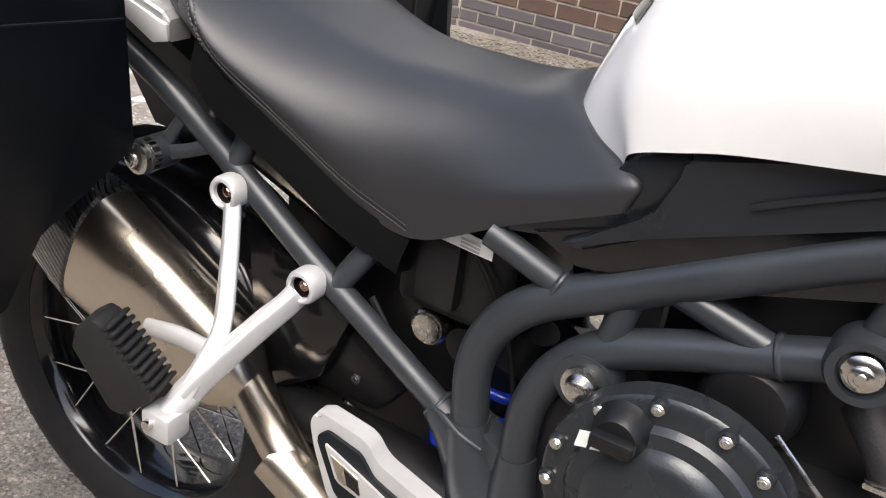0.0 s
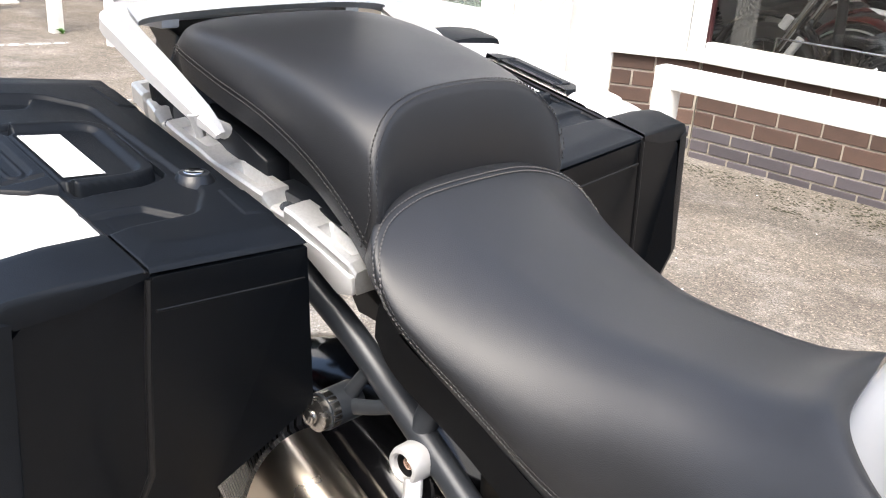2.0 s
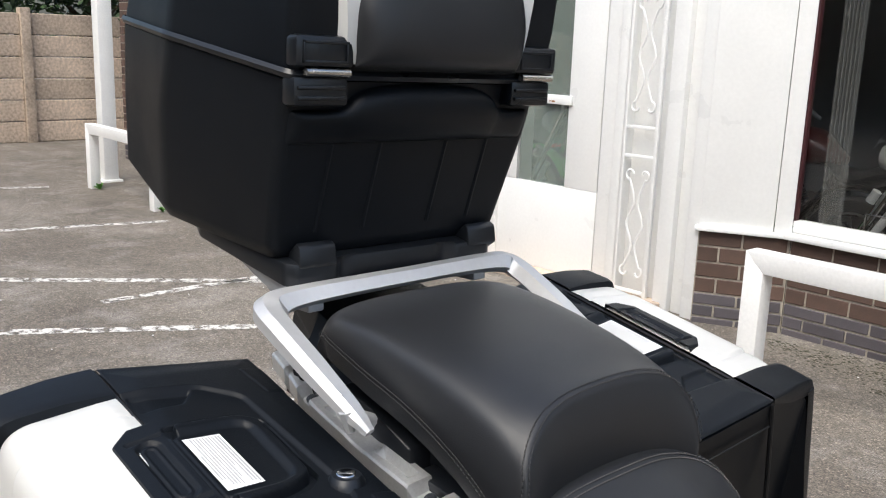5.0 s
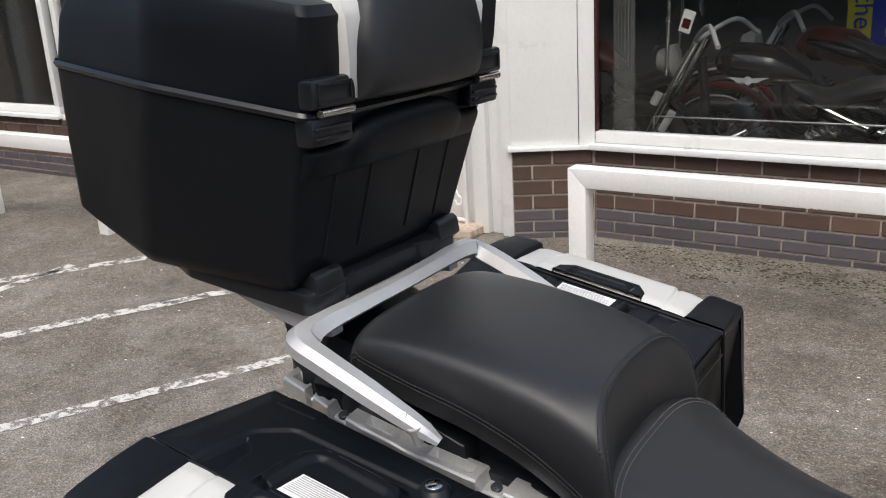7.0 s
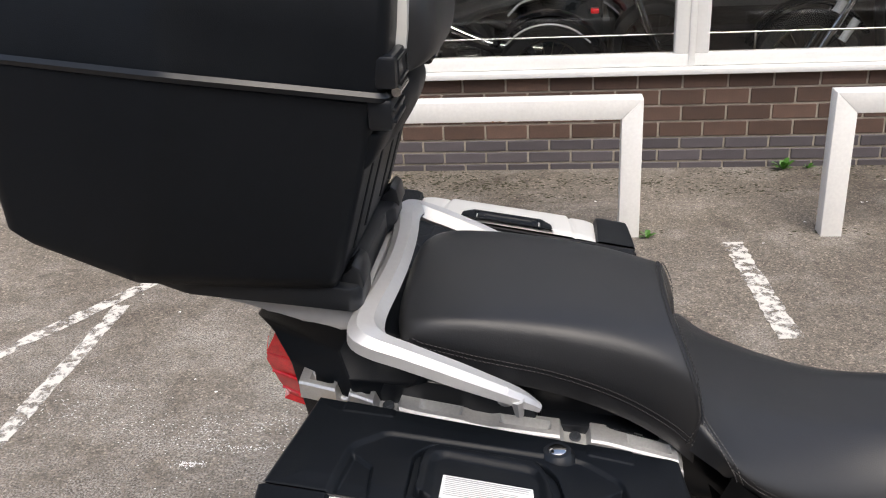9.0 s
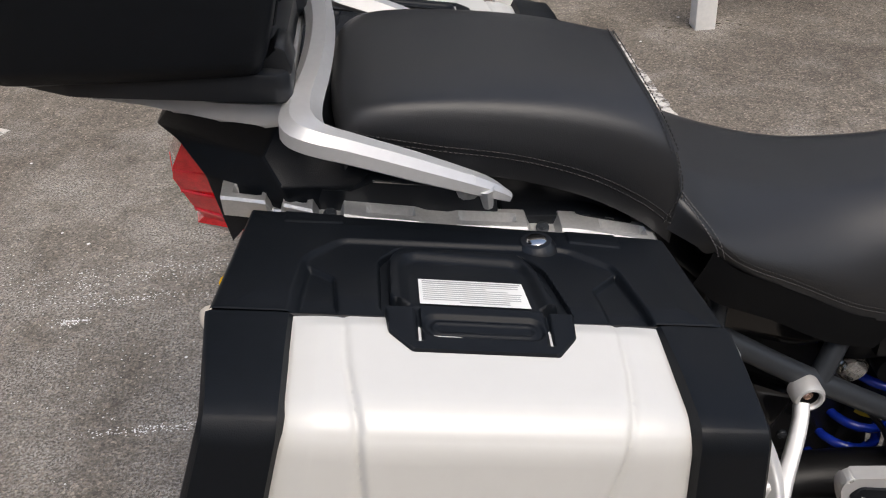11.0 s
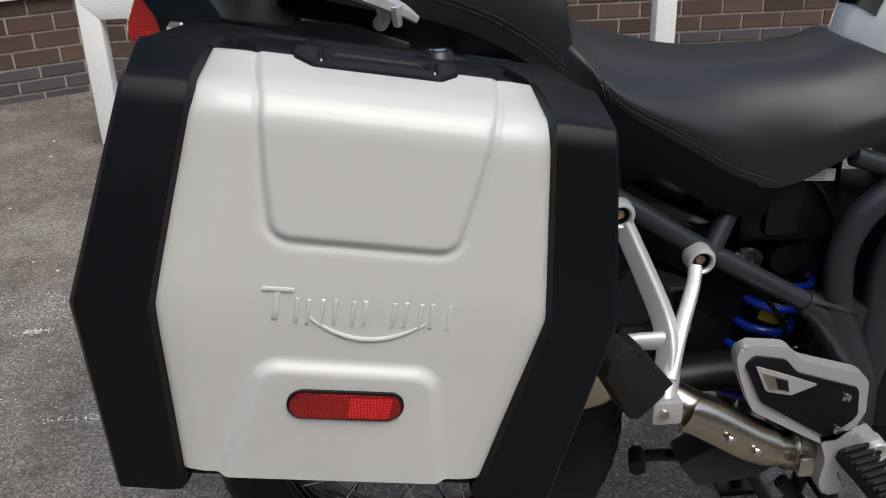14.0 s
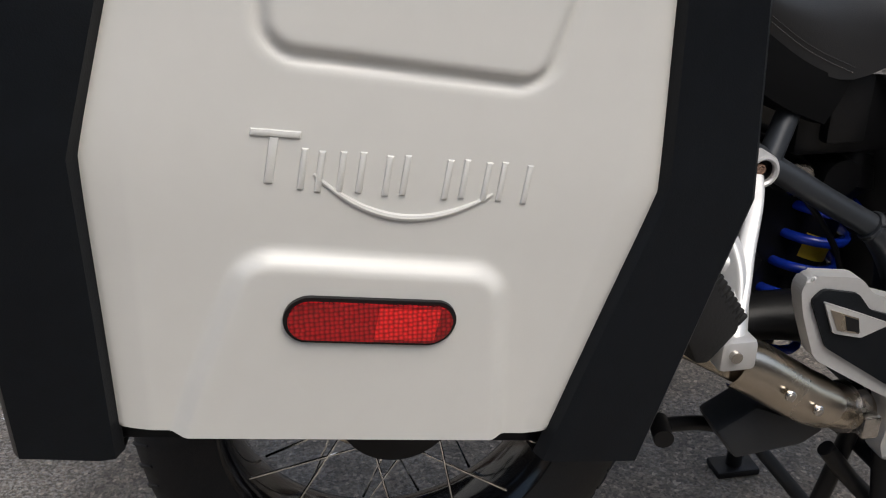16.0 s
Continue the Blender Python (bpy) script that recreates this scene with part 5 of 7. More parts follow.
bmesh.ops.bevel(bm, geom=[e for e in bm.edges if e.calc_face_angle(0) > 0.3], offset=0.003, segments=2, affect="EDGES", profile=0.5)
part("tail_cowl", bm, M_PLASTIC, bike, "black plastic tail cowl", angle=0.5)
for s in (1, -1):
    bm = bmesh.new()
    f = (lambda y: y) if s > 0 else (lambda y: 2 * YC - y)
    ya, yb = sorted((f(0.217), f(0.28)))
    add_prism(bm, [(0.863, 1.048), (0.93, 1.032), (0.954, 1.046), (1.011, 1.034), (1.04, 1.024), (1.079, 1.012), (1.083, 0.972), (0.95, 0.99), (0.87, 1.01)], ya, yb, bevel=0.003)
    add_prism(bm, [(1.086, 0.99), (1.178, 0.982), (1.2, 0.972), (1.226, 0.968), (1.2, 0.94), (1.1, 0.955), (1.086, 0.96)], ya, yb, bevel=0.003)
    add_box(bm, (0.99, min(f(0.211), f(0.222)), 0.985), (1.024, max(f(0.211), f(0.222)), 1.002), 0.002)
    part("side_infill", bm, M_SMOOTH, bike, "stepped black plastic infill above the pannier rail")
LAMP = [[(0.79, 0.272, 1.078), (0.758, 0.280, 1.077), (0.748, YR, 1.078)], [(0.80, 0.268, 1.04), (0.735, 0.302, 1.036), (0.724, YR, 1.036)], [(0.80, 0.268, 1.022), (0.73, 0.308, 1.018), (0.72, YR, 1.018)],
        [(0.80, 0.272, 0.985), (0.741, 0.314, 0.982), (0.733, YR, 0.982)], [(0.80, 0.285, 0.962), (0.75, 0.322, 0.957), (0.744, YR, 0.957)], [(0.80, 0.287, 0.955), (0.742, 0.322, 0.95), (0.737, YR, 0.95)], [(0.80, 0.3, 0.932), (0.772, 0.329, 0.93), (0.766, YR, 0.93)]]
light = part("tail_light", joined(lambda b: add_grid(b, [r + [(x, 2 * YR - y, z) for x, y, z in r[:-1][::-1]] for r in LAMP])), M_RED, bike, "red tail light lens", angle=0.3)
for z in (1.058, 1.03, 1.0, 0.972):
    x = float(np.interp(z, (0.93, 0.957, 0.982, 1.018, 1.036, 1.077), (0.774, 0.752, 0.743, 0.732, 0.737, 0.76)))
    part("lens_rib", joined(lambda b: add_tube(b, [(x + 0.05, 0.278, z + 0.002), (x - 0.001, 0.302 + (1.04 - z) * 0.2, z), (x - 0.011, YR, z)], 0.0022, seg=6, sub=1)), M_RED, light)
for s in (1, -1):
    f = (lambda p: p) if s > 0 else mir
    ind = part("indicator", joined(lambda b: add_tube(b, [f((0.80, 0.20, 0.95)), f((0.80, 0.17, 0.95)), f((0.80, 0.135, 0.95)), f((0.80, 0.115, 0.95))], [0.01, 0.016, 0.02, 0.012], seg=14, sub=3)), M_SMOOTH, bike)
    part("lens", joined(lambda b: add_tube(b, [f((0.796, 0.16, 0.95)), f((0.788, 0.135, 0.95)), f((0.79, 0.115, 0.95))], [0.008, 0.018, 0.009], seg=14, sub=3)), M_CLEAR, ind, "pale clear indicator lens")
    part("bulb", joined(lambda b: add_tube(b, [f((0.80, 0.185, 0.965)), f((0.80, 0.165, 0.97))], [0.008, 0.01], seg=10, sub=1)), M_AMBER, ind, "amber bulb cap")

# rear wheel
AX = Vector((1.07, 0.347, 0.38))
R0 = 0.325
tyre = part("rear_tyre", lathe([(0.218, -0.056), (0.235, -0.068), (0.262, -0.0755), (0.285, -0.074), (0.302, -0.064), (0.316, -0.044), (0.3235, -0.02), (0.325, 0), (0.3235, 0.02), (0.316, 0.044), (0.302, 0.064), (0.285, 0.074), (0.262, 0.0755), (0.235, 0.068), (0.218, 0.056)], AX, seg=96), M_RUBBER, bike, "black tubed touring tyre")
bm = bmesh.new()
for k in range(64):
    a = 2 * math.pi * k / 64
    e, tdir = Vector((math.cos(a), 0, math.sin(a))), Vector((-math.sin(a), 0, math.cos(a)))
    for s in (-1, 1):
        p = AX + e * 0.3 + Vector((0, s * 0.066, 0))
        q = AX + e * 0.322 + Vector((0, s * 0.026, 0)) + tdir * 0.02
        add_tube(bm, [p, (p + q) / 2 + e * 0.004, q], [0.002, 0.003, 0.002], seg=5, sub=2)
tagged(part("tread_rib", bm, M_RUBBER, tyre), kind="stuff")
bm = bmesh.new()
for k in range(6):
    a = math.radians(-62 + 4.4 * k)
    e = Vector((math.cos(a), 0, math.sin(a)))
    tdir = Vector((-math.sin(a), 0, math.cos(a)))
    c = AX + e * 0.268 + Vector((0, -0.0762, 0))
    w = 0.0055 if k % 3 else 0.0075
    bmv = [bm.verts.new(c + e * x + tdir * y) for x, y in ((-0.009, -w), (0.009, -w), (0.009, w), (-0.009, w))]
    bm.faces.new(bmv)
part("sidewall_mark", bm, M_PAPER, tyre, "pale raised sidewall marks")
part("rear_rim", lathe([(0.222, -0.052), (0.226, -0.058), (0.219, -0.06), (0.212, -0.052), (0.205, -0.03), (0.202, 0.0), (0.205, 0.03), (0.212, 0.052), (0.219, 0.06), (0.226, 0.058), (0.222, 0.052)], AX, seg=96), M_GLOSS, bike, "black wire wheel rim")
part("rear_hub", joined(lambda b: (add_lathe(b, [(0.0, -0.075), (0.03, -0.075), (0.034, -0.05), (0.075, -0.045), (0.078, -0.035), (0.045, -0.03), (0.045, 0.03), (0.078, 0.035), (0.075, 0.045), (0.034, 0.05), (0.0, 0.06)], AX), )), M_DARK, bike)
sm = bpy.data.meshes.new("spoke")
b0 = bmesh.new()
add_tube(b0, [(0, 0, 0), (0, 0, 1)], 1.0, seg=6, sub=1)
b0.to_mesh(sm)
b0.free()
sm.materials.append(M_CHROME)
for k in range(32):
    a = 2 * math.pi * k / 32
    s = 1 if k % 2 else -1
    da = (0.42 if (k // 2) % 2 else -0.42)
    p = AX + Vector((math.cos(a + da) * 0.073, s * 0.04, math.sin(a + da) * 0.073))
    q = AX + Vector((math.cos(a) * 0.204, s * 0.045, math.sin(a) * 0.204))
    o = new("spoke", sm)
    o.parent = bike
    d = q - p
    o.matrix_basis = Matrix.Translation(p - ORIGIN[bike.name]) @ d.to_track_quat("Z", "Y").to_matrix().to_4x4() @ Matrix.Diagonal((0.0019, 0.0019, d.length, 1))
part("brake_disc", lathe([(0.07, 0.05), (0.125, 0.05), (0.125, 0.055), (0.07, 0.055), (0.07, 0.05)], AX, seg=48), M_STEEL, bike)

# swinging arm, mud guard, stand
part("swinging_arm", joined(lambda b: (add_tube(b, [(1.62, 0.40, 0.49), (1.45, 0.42, 0.475), (1.25, 0.43, 0.42), (1.07, 0.43, 0.385)], [0.05, 0.045, 0.04, 0.055], seg=14, sub=4), add_tube(b, [(1.64, 0.24, 0.49), (1.52, 0.25, 0.50), (1.38, 0.26, 0.49), (1.34, 0.34, 0.47)], [0.045, 0.036, 0.03, 0.03], seg=14, sub=4, flat=(0.8, 1)))), M_DARK, bike, "dark cast swinging arm")
rows = []
for a in [math.radians(q) for q in range(20, 176, 12)]:
    ring = []
    for t in (-1, -0.85, -0.5, 0, 0.5, 0.85, 1):
        r = 0.352 - 0.03 * abs(t) ** 3 - (0.05 if abs(t) == 1 else 0)
        ring.append(AX + Vector((math.cos(a) * r, t * 0.098, math.sin(a) * r)))
    rows.append(ring)
part("rear_mudguard", joined(lambda b: add_grid(b, rows)), M_GLOSS, bike, "gloss black rear mudguard", subsurf=1)
part("inner_guard", joined(lambda b: (add_prism(b, [(1.25, 0.98), (1.62, 0.86), (1.64, 0.73), (1.47, 0.71), (1.22, 0.80)], 0.27, 0.39, bevel=0.02), add_prism(b, [(1.30, 0.74), (1.47, 0.65), (1.43, 0.55), (1.36, 0.50), (1.33, 0.60)], 0.25, 0.285, bevel=0.012))), M_GLOSS, bike, "gloss black inner rear guard")
part("lower_guard", joined(lambda b: (add_prism(b, [(1.30, 0.76), (1.46, 0.72), (1.62, 0.66), (1.64, 0.45), (1.52, 0.43), (1.40, 0.47), (1.31, 0.58)], 0.33, 0.42, bevel=0.015), add_prism(b, [(1.36, 0.63), (1.45, 0.615), (1.53, 0.56), (1.50, 0.52), (1.40, 0.52)], 0.275, 0.335, bevel=0.012))), M_DARK, bike, "black chain and linkage guard")
for p in ((1.40, 0.275, 0.60), (1.47, 0.275, 0.56)):
    part("bolt", joined(lambda b: add_bolt(b, p, (0, -1, 0), 0.007, 0.005)), M_FRAME, bike)
part("centre_stand", joined(lambda b: (
    add_tube(b, [(1.68, 0.2, 0.36), (1.69, 0.17, 0.2), (1.71, 0.13, 0.015)], 0.014, sub=3), add_tube(b, [(1.68, 0.5, 0.36), (1.69, 0.53, 0.2), (1.71, 0.57, 0.015)], 0.014, sub=3),
    add_tube(b, [(1.68, 0.19, 0.3), (1.68, 0.51, 0.3)], 0.013, sub=1), add_tube(b, [(1.69, 0.155, 0.12), (1.69, 0.545, 0.12)], 0.011, sub=1),
    add_box(b, (1.67, 0.105, 0.0), (1.75, 0.155, 0.014), 0.004), add_box(b, (1.67, 0.545, 0.0), (1.75, 0.595, 0.014), 0.004))), M_DARK, bike, "black tubular centre stand, lowered to the ground")
part("stand_lever", joined(lambda b: (add_tube(b, [(1.60, 0.26, 0.31), (1.52, 0.27, 0.32), (1.46, 0.27, 0.335), (1.40, 0.26, 0.345)], [0.011, 0.011, 0.01, 0.01], sub=4), add_tube(b, [(1.405, 0.27, 0.345), (1.396, 0.23, 0.345)], 0.013, sub=1))), M_DARK, bike)
part("side_stand", joined(lambda b: (add_tube(b, [(1.62, 0.22, 0.31), (1.68, 0.21, 0.24), (1.76, 0.2, 0.18)], 0.012, sub=3), add_tube(b, [(1.66, 0.23, 0.33), (1.64, 0.24, 0.2), (1.62, 0.25, 0.1)], 0.012, sub=2))), M_DARK, bike)
part("exhaust_bracket", joined(lambda b: add_prism(b, [(1.45, 0.37), (1.50, 0.40), (1.60, 0.355), (1.57, 0.335), (1.48, 0.325)], 0.2, 0.26, bevel=0.006)), M_FRAME, bike)

# exhaust
A, B = Vector((1.095, 0.217, 0.627)), Vector((1.318, 0.215, 0.541))
ax = (B - A).normalized()


def add_silencer(bm, stops):
    side = Vector((0, -1, 0))
    side = (side - ax * side.dot(ax)).normalized()
    upv = ax.cross(side).normalized()
    rows = []
    for s, h, w, dy in stops:
        c = A + ax * s
        ring = []
        for k in range(40):
            a = 2 * math.pi * k / 40
            ca, sa = math.cos(a), math.sin(a)
            e = 2.6
            ring.append(c + upv * h * math.copysign(abs(ca) ** (2 / e), ca) + side * (w * math.copysign(abs(sa) ** (2 / e), sa) + dy))
        rows.append(ring)
    add_grid(bm, rows, closed=True, caps=True)


L = (B - A).length
sil = part("silencer", joined(lambda b: add_silencer(b, [(0, 0.09, 0.046, 0), (0.002, 0.092, 0.048, 0), (L - 0.03, 0.071, 0.046, 0), (L - 0.005, 0.066, 0.045, 0), (L + 0.02, 0.05, 0.04, 0), (L + 0.04, 0.032, 0.031, 0), (L + 0.045, 0.028, 0.028, 0)])), M_STEEL, bike, "brushed stainless silencer with carbon end cap")
part("end_cap", joined(lambda b: add_silencer(b, [(-0.11, 0.05, 0.03, 0), (-0.105, 0.06, 0.035, 0), (-0.06, 0.085, 0.046, 0), (-0.004, 0.095, 0.051, 0), (0.004, 0.096, 0.0515, 0), (0.008, 0.092, 0.047, 0)])), M_CARBON, sil, "carbon weave silencer end cap")
cone_end = B + ax * 0.045
pipe = part("exhaust_pipe", joined(lambda b: add_tube(b, [B + ax * 0.03, cone_end, (1.415, 0.192, 0.503), (1.47, 0.176, 0.475), (1.535, 0.175, 0.432), (1.60, 0.185, 0.40), (1.66, 0.21, 0.385), (1.74, 0.26, 0.38)], [0.0275, 0.0275, 0.0275, 0.0275, 0.0275, 0.028, 0.026, 0.026], seg=24, sub=5)), M_STEEL, bike, "brushed stainless exhaust pipe")
bm = bmesh.new()
pl = spline([(1.435, 0.172, 0.494), (1.47, 0.172, 0.475), (1.535, 0.175, 0.432), (1.575, 0.18, 0.411)], 5)
rows = []
for i, c in enumerate(pl):
    d = (pl[min(i + 1, len(pl) - 1)] - pl[max(i - 1, 0)]).normalized()
    n = Vector((0, -1, 0))
    u = n.cross(d).normalized()
    t = i / (len(pl) - 1)
    half = math.radians(40 + 60 * min(1, 5 * t, 5 * (1 - t)))
    rows.append([c + (n * math.cos(a) + u * math.sin(a)) * 0.0325 for a in [half * k / 6 for k in range(-6, 7)]])
add_grid(bm, rows)
shield = part("heat_shield", bm, M_STEEL, pipe, "riveted steel heat shield")
for p in ((1.495, 0.136, 0.459), (1.537, 0.14, 0.432)):
    part("screw", joined(lambda b: add_bolt(b, p, (0, -1, 0.15), 0.0065, 0.005)), M_BOLT, shield)
part("pipe_clamp", joined(lambda b: (add_tube(b, [(1.60, 0.185, 0.40), (1.618, 0.19, 0.395)], 0.0325, seg=24, sub=1), add_box(b, (1.60, 0.135, 0.385), (1.622, 0.15, 0.415), 0.003))), M_BOLT, pipe)
mb = part("silencer_mount", joined(lambda b: (
    add_tube(b, [(1.262, 0.212, 0.853), (1.245, 0.205, 0.825), (1.232, 0.2, 0.80)], [0.007, 0.0075, 0.009], seg=12, sub=3, flat=(1.0, 0.7)),
    add_tube(b, [(1.305, 0.212, 0.826), (1.272, 0.205, 0.81), (1.236, 0.2, 0.797)], [0.009, 0.008, 0.009], seg=12, sub=3, flat=(1.0, 0.7)),
    add_tube(b, [(1.26, 0.213, 0.848), (1.303, 0.213, 0.824)], 0.007, seg=10, sub=1),
    add_rod(b, (1.228, 0.172, 0.797), (1.228, 0.215, 0.797), 0.02, 18))), M_FRAME, bike, "dark open silencer mounting bracket")
part("mount_bolt", joined(lambda b: (add_lathe(b, [(0.0, -0.02), (0.01, -0.02), (0.018, -0.016), (0.018, -0.008), (0.02, -0.006), (0.02, 0.004), (0.0, 0.004)], (1.228, 0.18, 0.797), "y", 24), add_bolt(b, (1.228, 0.16, 0.797), (0, -1, 0), 0.008, 0.005))), M_BOLT, mb)

# tubular frame
for s in (1, -1):
    f = (lambda p: p) if s > 0 else mir
    part("subframe_tube", tube([f(p) for p in ((1.10, 0.222, 0.925), (1.161, 0.215, 0.900), (1.229, 0.215, 0.866), (1.327, 0.215, 0.804), (1.431, 0.215, 0.734), (1.506, 0.215, 0.689), (1.549, 0.215, 0.663), (1.632, 0.212, 0.616))], 0.0145, sub=4, seg=18), M_FRAME, bike)
    part("upper_frame_rail", tube([f(p) for p in ((2.12, 0.2, 1.02), (1.955, 0.205, 0.936), (1.856, 0.205, 0.881), (1.76, 0.205, 0.826), (1.70, 0.205, 0.79), (1.664, 0.205, 0.75), (1.648, 0.205, 0.7), (1.652, 0.205, 0.638), (1.66, 0.205, 0.545))], 0.0195, sub=5, seg=20), M_FRAME, bike, "graphite painted steel frame tube")
    part("lower_frame_rail", tube([f(p) for p in ((1.96, 0.205, 0.844), (1.90, 0.205, 0.822), (1.829, 0.205, 0.796), (1.765, 0.205, 0.766), (1.732, 0.205, 0.732), (1.714, 0.205, 0.69), (1.709, 0.205, 0.653), (1.71, 0.205, 0.59))], 0.0185, sub=5, seg=20), M_FRAME, bike)
    for a, b in (((1.642, 0.205, 0.842), (1.722, 0.205, 0.815)), ((1.774, 0.205, 0.785), (1.783, 0.205, 0.83)), ((1.818, 0.205, 0.852), (1.908, 0.205, 0.828)), ((1.985, 0.205, 0.93), (1.967, 0.205, 0.846)), ((1.327, 0.215, 0.808), (1.338, 0.235, 0.86)), ((1.47, 0.215, 0.712), (1.505, 0.24, 0.775))):
        part("frame_brace", tube([f(a), f(b)], 0.0135, sub=1, seg=16), M_FRAME, bike)
    for c, d, r in (((1.653, 0.205, 0.63), (0.02, 0, 0.98), 0.0185), ((1.71, 0.205, 0.61), (0, 0, 1), 0.018), ((1.612, 0.212, 0.627), (-0.86, 0, 0.5), 0.0165), ((1.718, 0.205, 0.816), (0.95, 0, -0.3), 0.0145), ((1.913, 0.205, 0.827), (0.9, 0, 0.35), 0.0175)):
        c, d = Vector(f(c)), Vector(d).normalized()
        bm = bmesh.new()
        rg = add_lathe(bm, [(r, -0.004), (r + 0.0028, -0.001), (r + 0.0028, 0.001), (r, 0.004)], (0, 0, 0), "z", 20)
        bmesh.ops.transform(bm, matrix=Matrix.Translation(c) @ d.to_track_quat("Z", "Y").to_matrix().to_4x4(), verts=[v for row in rg for v in row])
        part("weld_bead", bm, M_FRAME, bike)
    part("frame_casting", joined(lambda b: (
        add_tube(b, [f(p) for p in ((1.652, 0.205, 0.636), (1.656, 0.205, 0.61), (1.668, 0.204, 0.565), (1.69, 0.203, 0.515), (1.692, 0.205, 0.46), (1.684, 0.21, 0.40))], [0.0205, 0.025, 0.031, 0.035, 0.034, 0.03], seg=24, sub=4),
        add_tube(b, [f(p) for p in ((1.71, 0.205, 0.62), (1.712, 0.205, 0.59), (1.712, 0.204, 0.55), (1.704, 0.205, 0.50))], [0.02, 0.024, 0.028, 0.03], seg=24, sub=4),
        add_tube(b, [f(p) for p in ((1.609, 0.212, 0.629), (1.63, 0.21, 0.614), (1.655, 0.207, 0.585), (1.675, 0.205, 0.55))], [0.0175, 0.022, 0.027, 0.03], seg=24, sub=4),
        add_prism(b, round_poly([(1.616, 0.63), (1.655, 0.64), (1.686, 0.622), (1.722, 0.612), (1.738, 0.57), (1.73, 0.50), (1.735, 0.40), (1.65, 0.40), (1.648, 0.5), (1.64, 0.57)], 0.015), *sorted((f((0, 0.195, 0))[1], f((0, 0.23, 0))[1])), bevel=0.012, seg=3))), M_FRAME, bike, "dark cast swinging arm pivot plate with welded tube sockets", angle=1.0)
    part("casting_lip", tube([f(p) for p in ((1.612, 0.195, 0.636), (1.63, 0.190, 0.634), (1.655, 0.184, 0.626), (1.678, 0.187, 0.618))], [0.002, 0.0035, 0.0035, 0.002], sub=4, seg=8), M_FRAME, bike)
part("frame_bolt", joined(lambda b: (add_tube(b, [(1.764, 0.215, 0.74), (1.764, 0.185, 0.74)], [0.03, 0.028], seg=24, sub=1), )), M_FRAME, bike)
part("bolt", joined(lambda b: (add_lathe(b, [(0.0, -0.012), (0.011, -0.012), (0.014, -0.006), (0.019, -0.004), (0.019, 0.002), (0, 0.002)], (1.764, 0.183, 0.74), "y", 24), add_bolt(b, (1.764, 0.172, 0.74), (0, -1, 0), 0.011, 0.006))), M_BOLT, bike, "bright steel frame bolt")
part("engine_mount", joined(lambda b: add_lathe(b, [(0.0, 0.0), (0.018, 0.0), (0.02, -0.006), (0.027, -0.006), (0.03, 0.002), (0.03, 0.03), (0.0, 0.03)], (1.972, 0.185, 0.85), "y", 32)), M_FRAME, bike)
part("bolt", joined(lambda b: (add_lathe(b, [(0.0, -0.006), (0.011, -0.006), (0.016, -0.002), (0.016, 0.002), (0, 0.002)], (1.972, 0.182, 0.85), "y", 24), add_bolt(b, (1.972, 0.177, 0.85), (0, -1, 0), 0.0095, 0.006))), M_BOLT, bike)
part("pivot_cap", lathe([(0.0, -0.006), (0.012, -0.006), (0.014, -0.001), (0.026, -0.003), (0.03, 0.002), (0.0, 0.01)], (1.69, 0.187, 0.50), "y", 28), M_DARK, bike)

# passenger foot rest
hang = part("footrest_hanger", joined(lambda b: (
    add_tube(b, [(1.341, 0.193, 0.771), (1.347, 0.187, 0.757), (1.366, 0.162, 0.711), (1.384, 0.134, 0.662), (1.386, 0.108, 0.633), (1.379, 0.088, 0.603)], [0.0115, 0.0115, 0.012, 0.0125, 0.013, 0.0135], seg=20, sub=5, flat=(1.15, 0.8), square=4.5),
    add_tube(b, [(1.440, 0.187, 0.702), (1.435, 0.173, 0.691), (1.425, 0.155, 0.676), (1.406, 0.126, 0.646), (1.391, 0.1, 0.62), (1.381, 0.084, 0.6)], [0.0115, 0.0115, 0.012, 0.0125, 0.013, 0.0135], seg=20, sub=5, flat=(1.15, 0.8), square=4.5),
    add_tube(b, [(1.382, 0.115, 0.64), (1.34, 0.118, 0.638), (1.29, 0.12, 0.628)], [0.013, 0.012, 0.011], seg=14, sub=4, flat=(1.0, 0.7)),
    add_lathe(b, [(0.0, 0.003), (0.0118, 0.003), (0.0124, -0.0115), (0.0145, -0.0135), (0.0175, -0.0125), (0.0195, -0.008), (0.0195, 0.012), (0.0, 0.012)], (1.336, 0.195, 0.785), "y", 32),
    add_lathe(b, [(0.0, 0.003), (0.0118, 0.003), (0.0124, -0.0115), (0.0145, -0.0135), (0.0175, -0.0125), (0.0195, -0.008), (0.0195, 0.012), (0.0, 0.012)], (1.447, 0.193, 0.714), "y", 32),
    add_tube(b, [(1.38, 0.09, 0.6), (1.372, 0.066, 0.578)], [0.017, 0.014], seg=14, sub=1), add_box(b, (1.352, 0.048, 0.556), (1.392, 0.082, 0.59), 0.006))), M_SILVER, bike, "silver cast passenger footrest hanger")
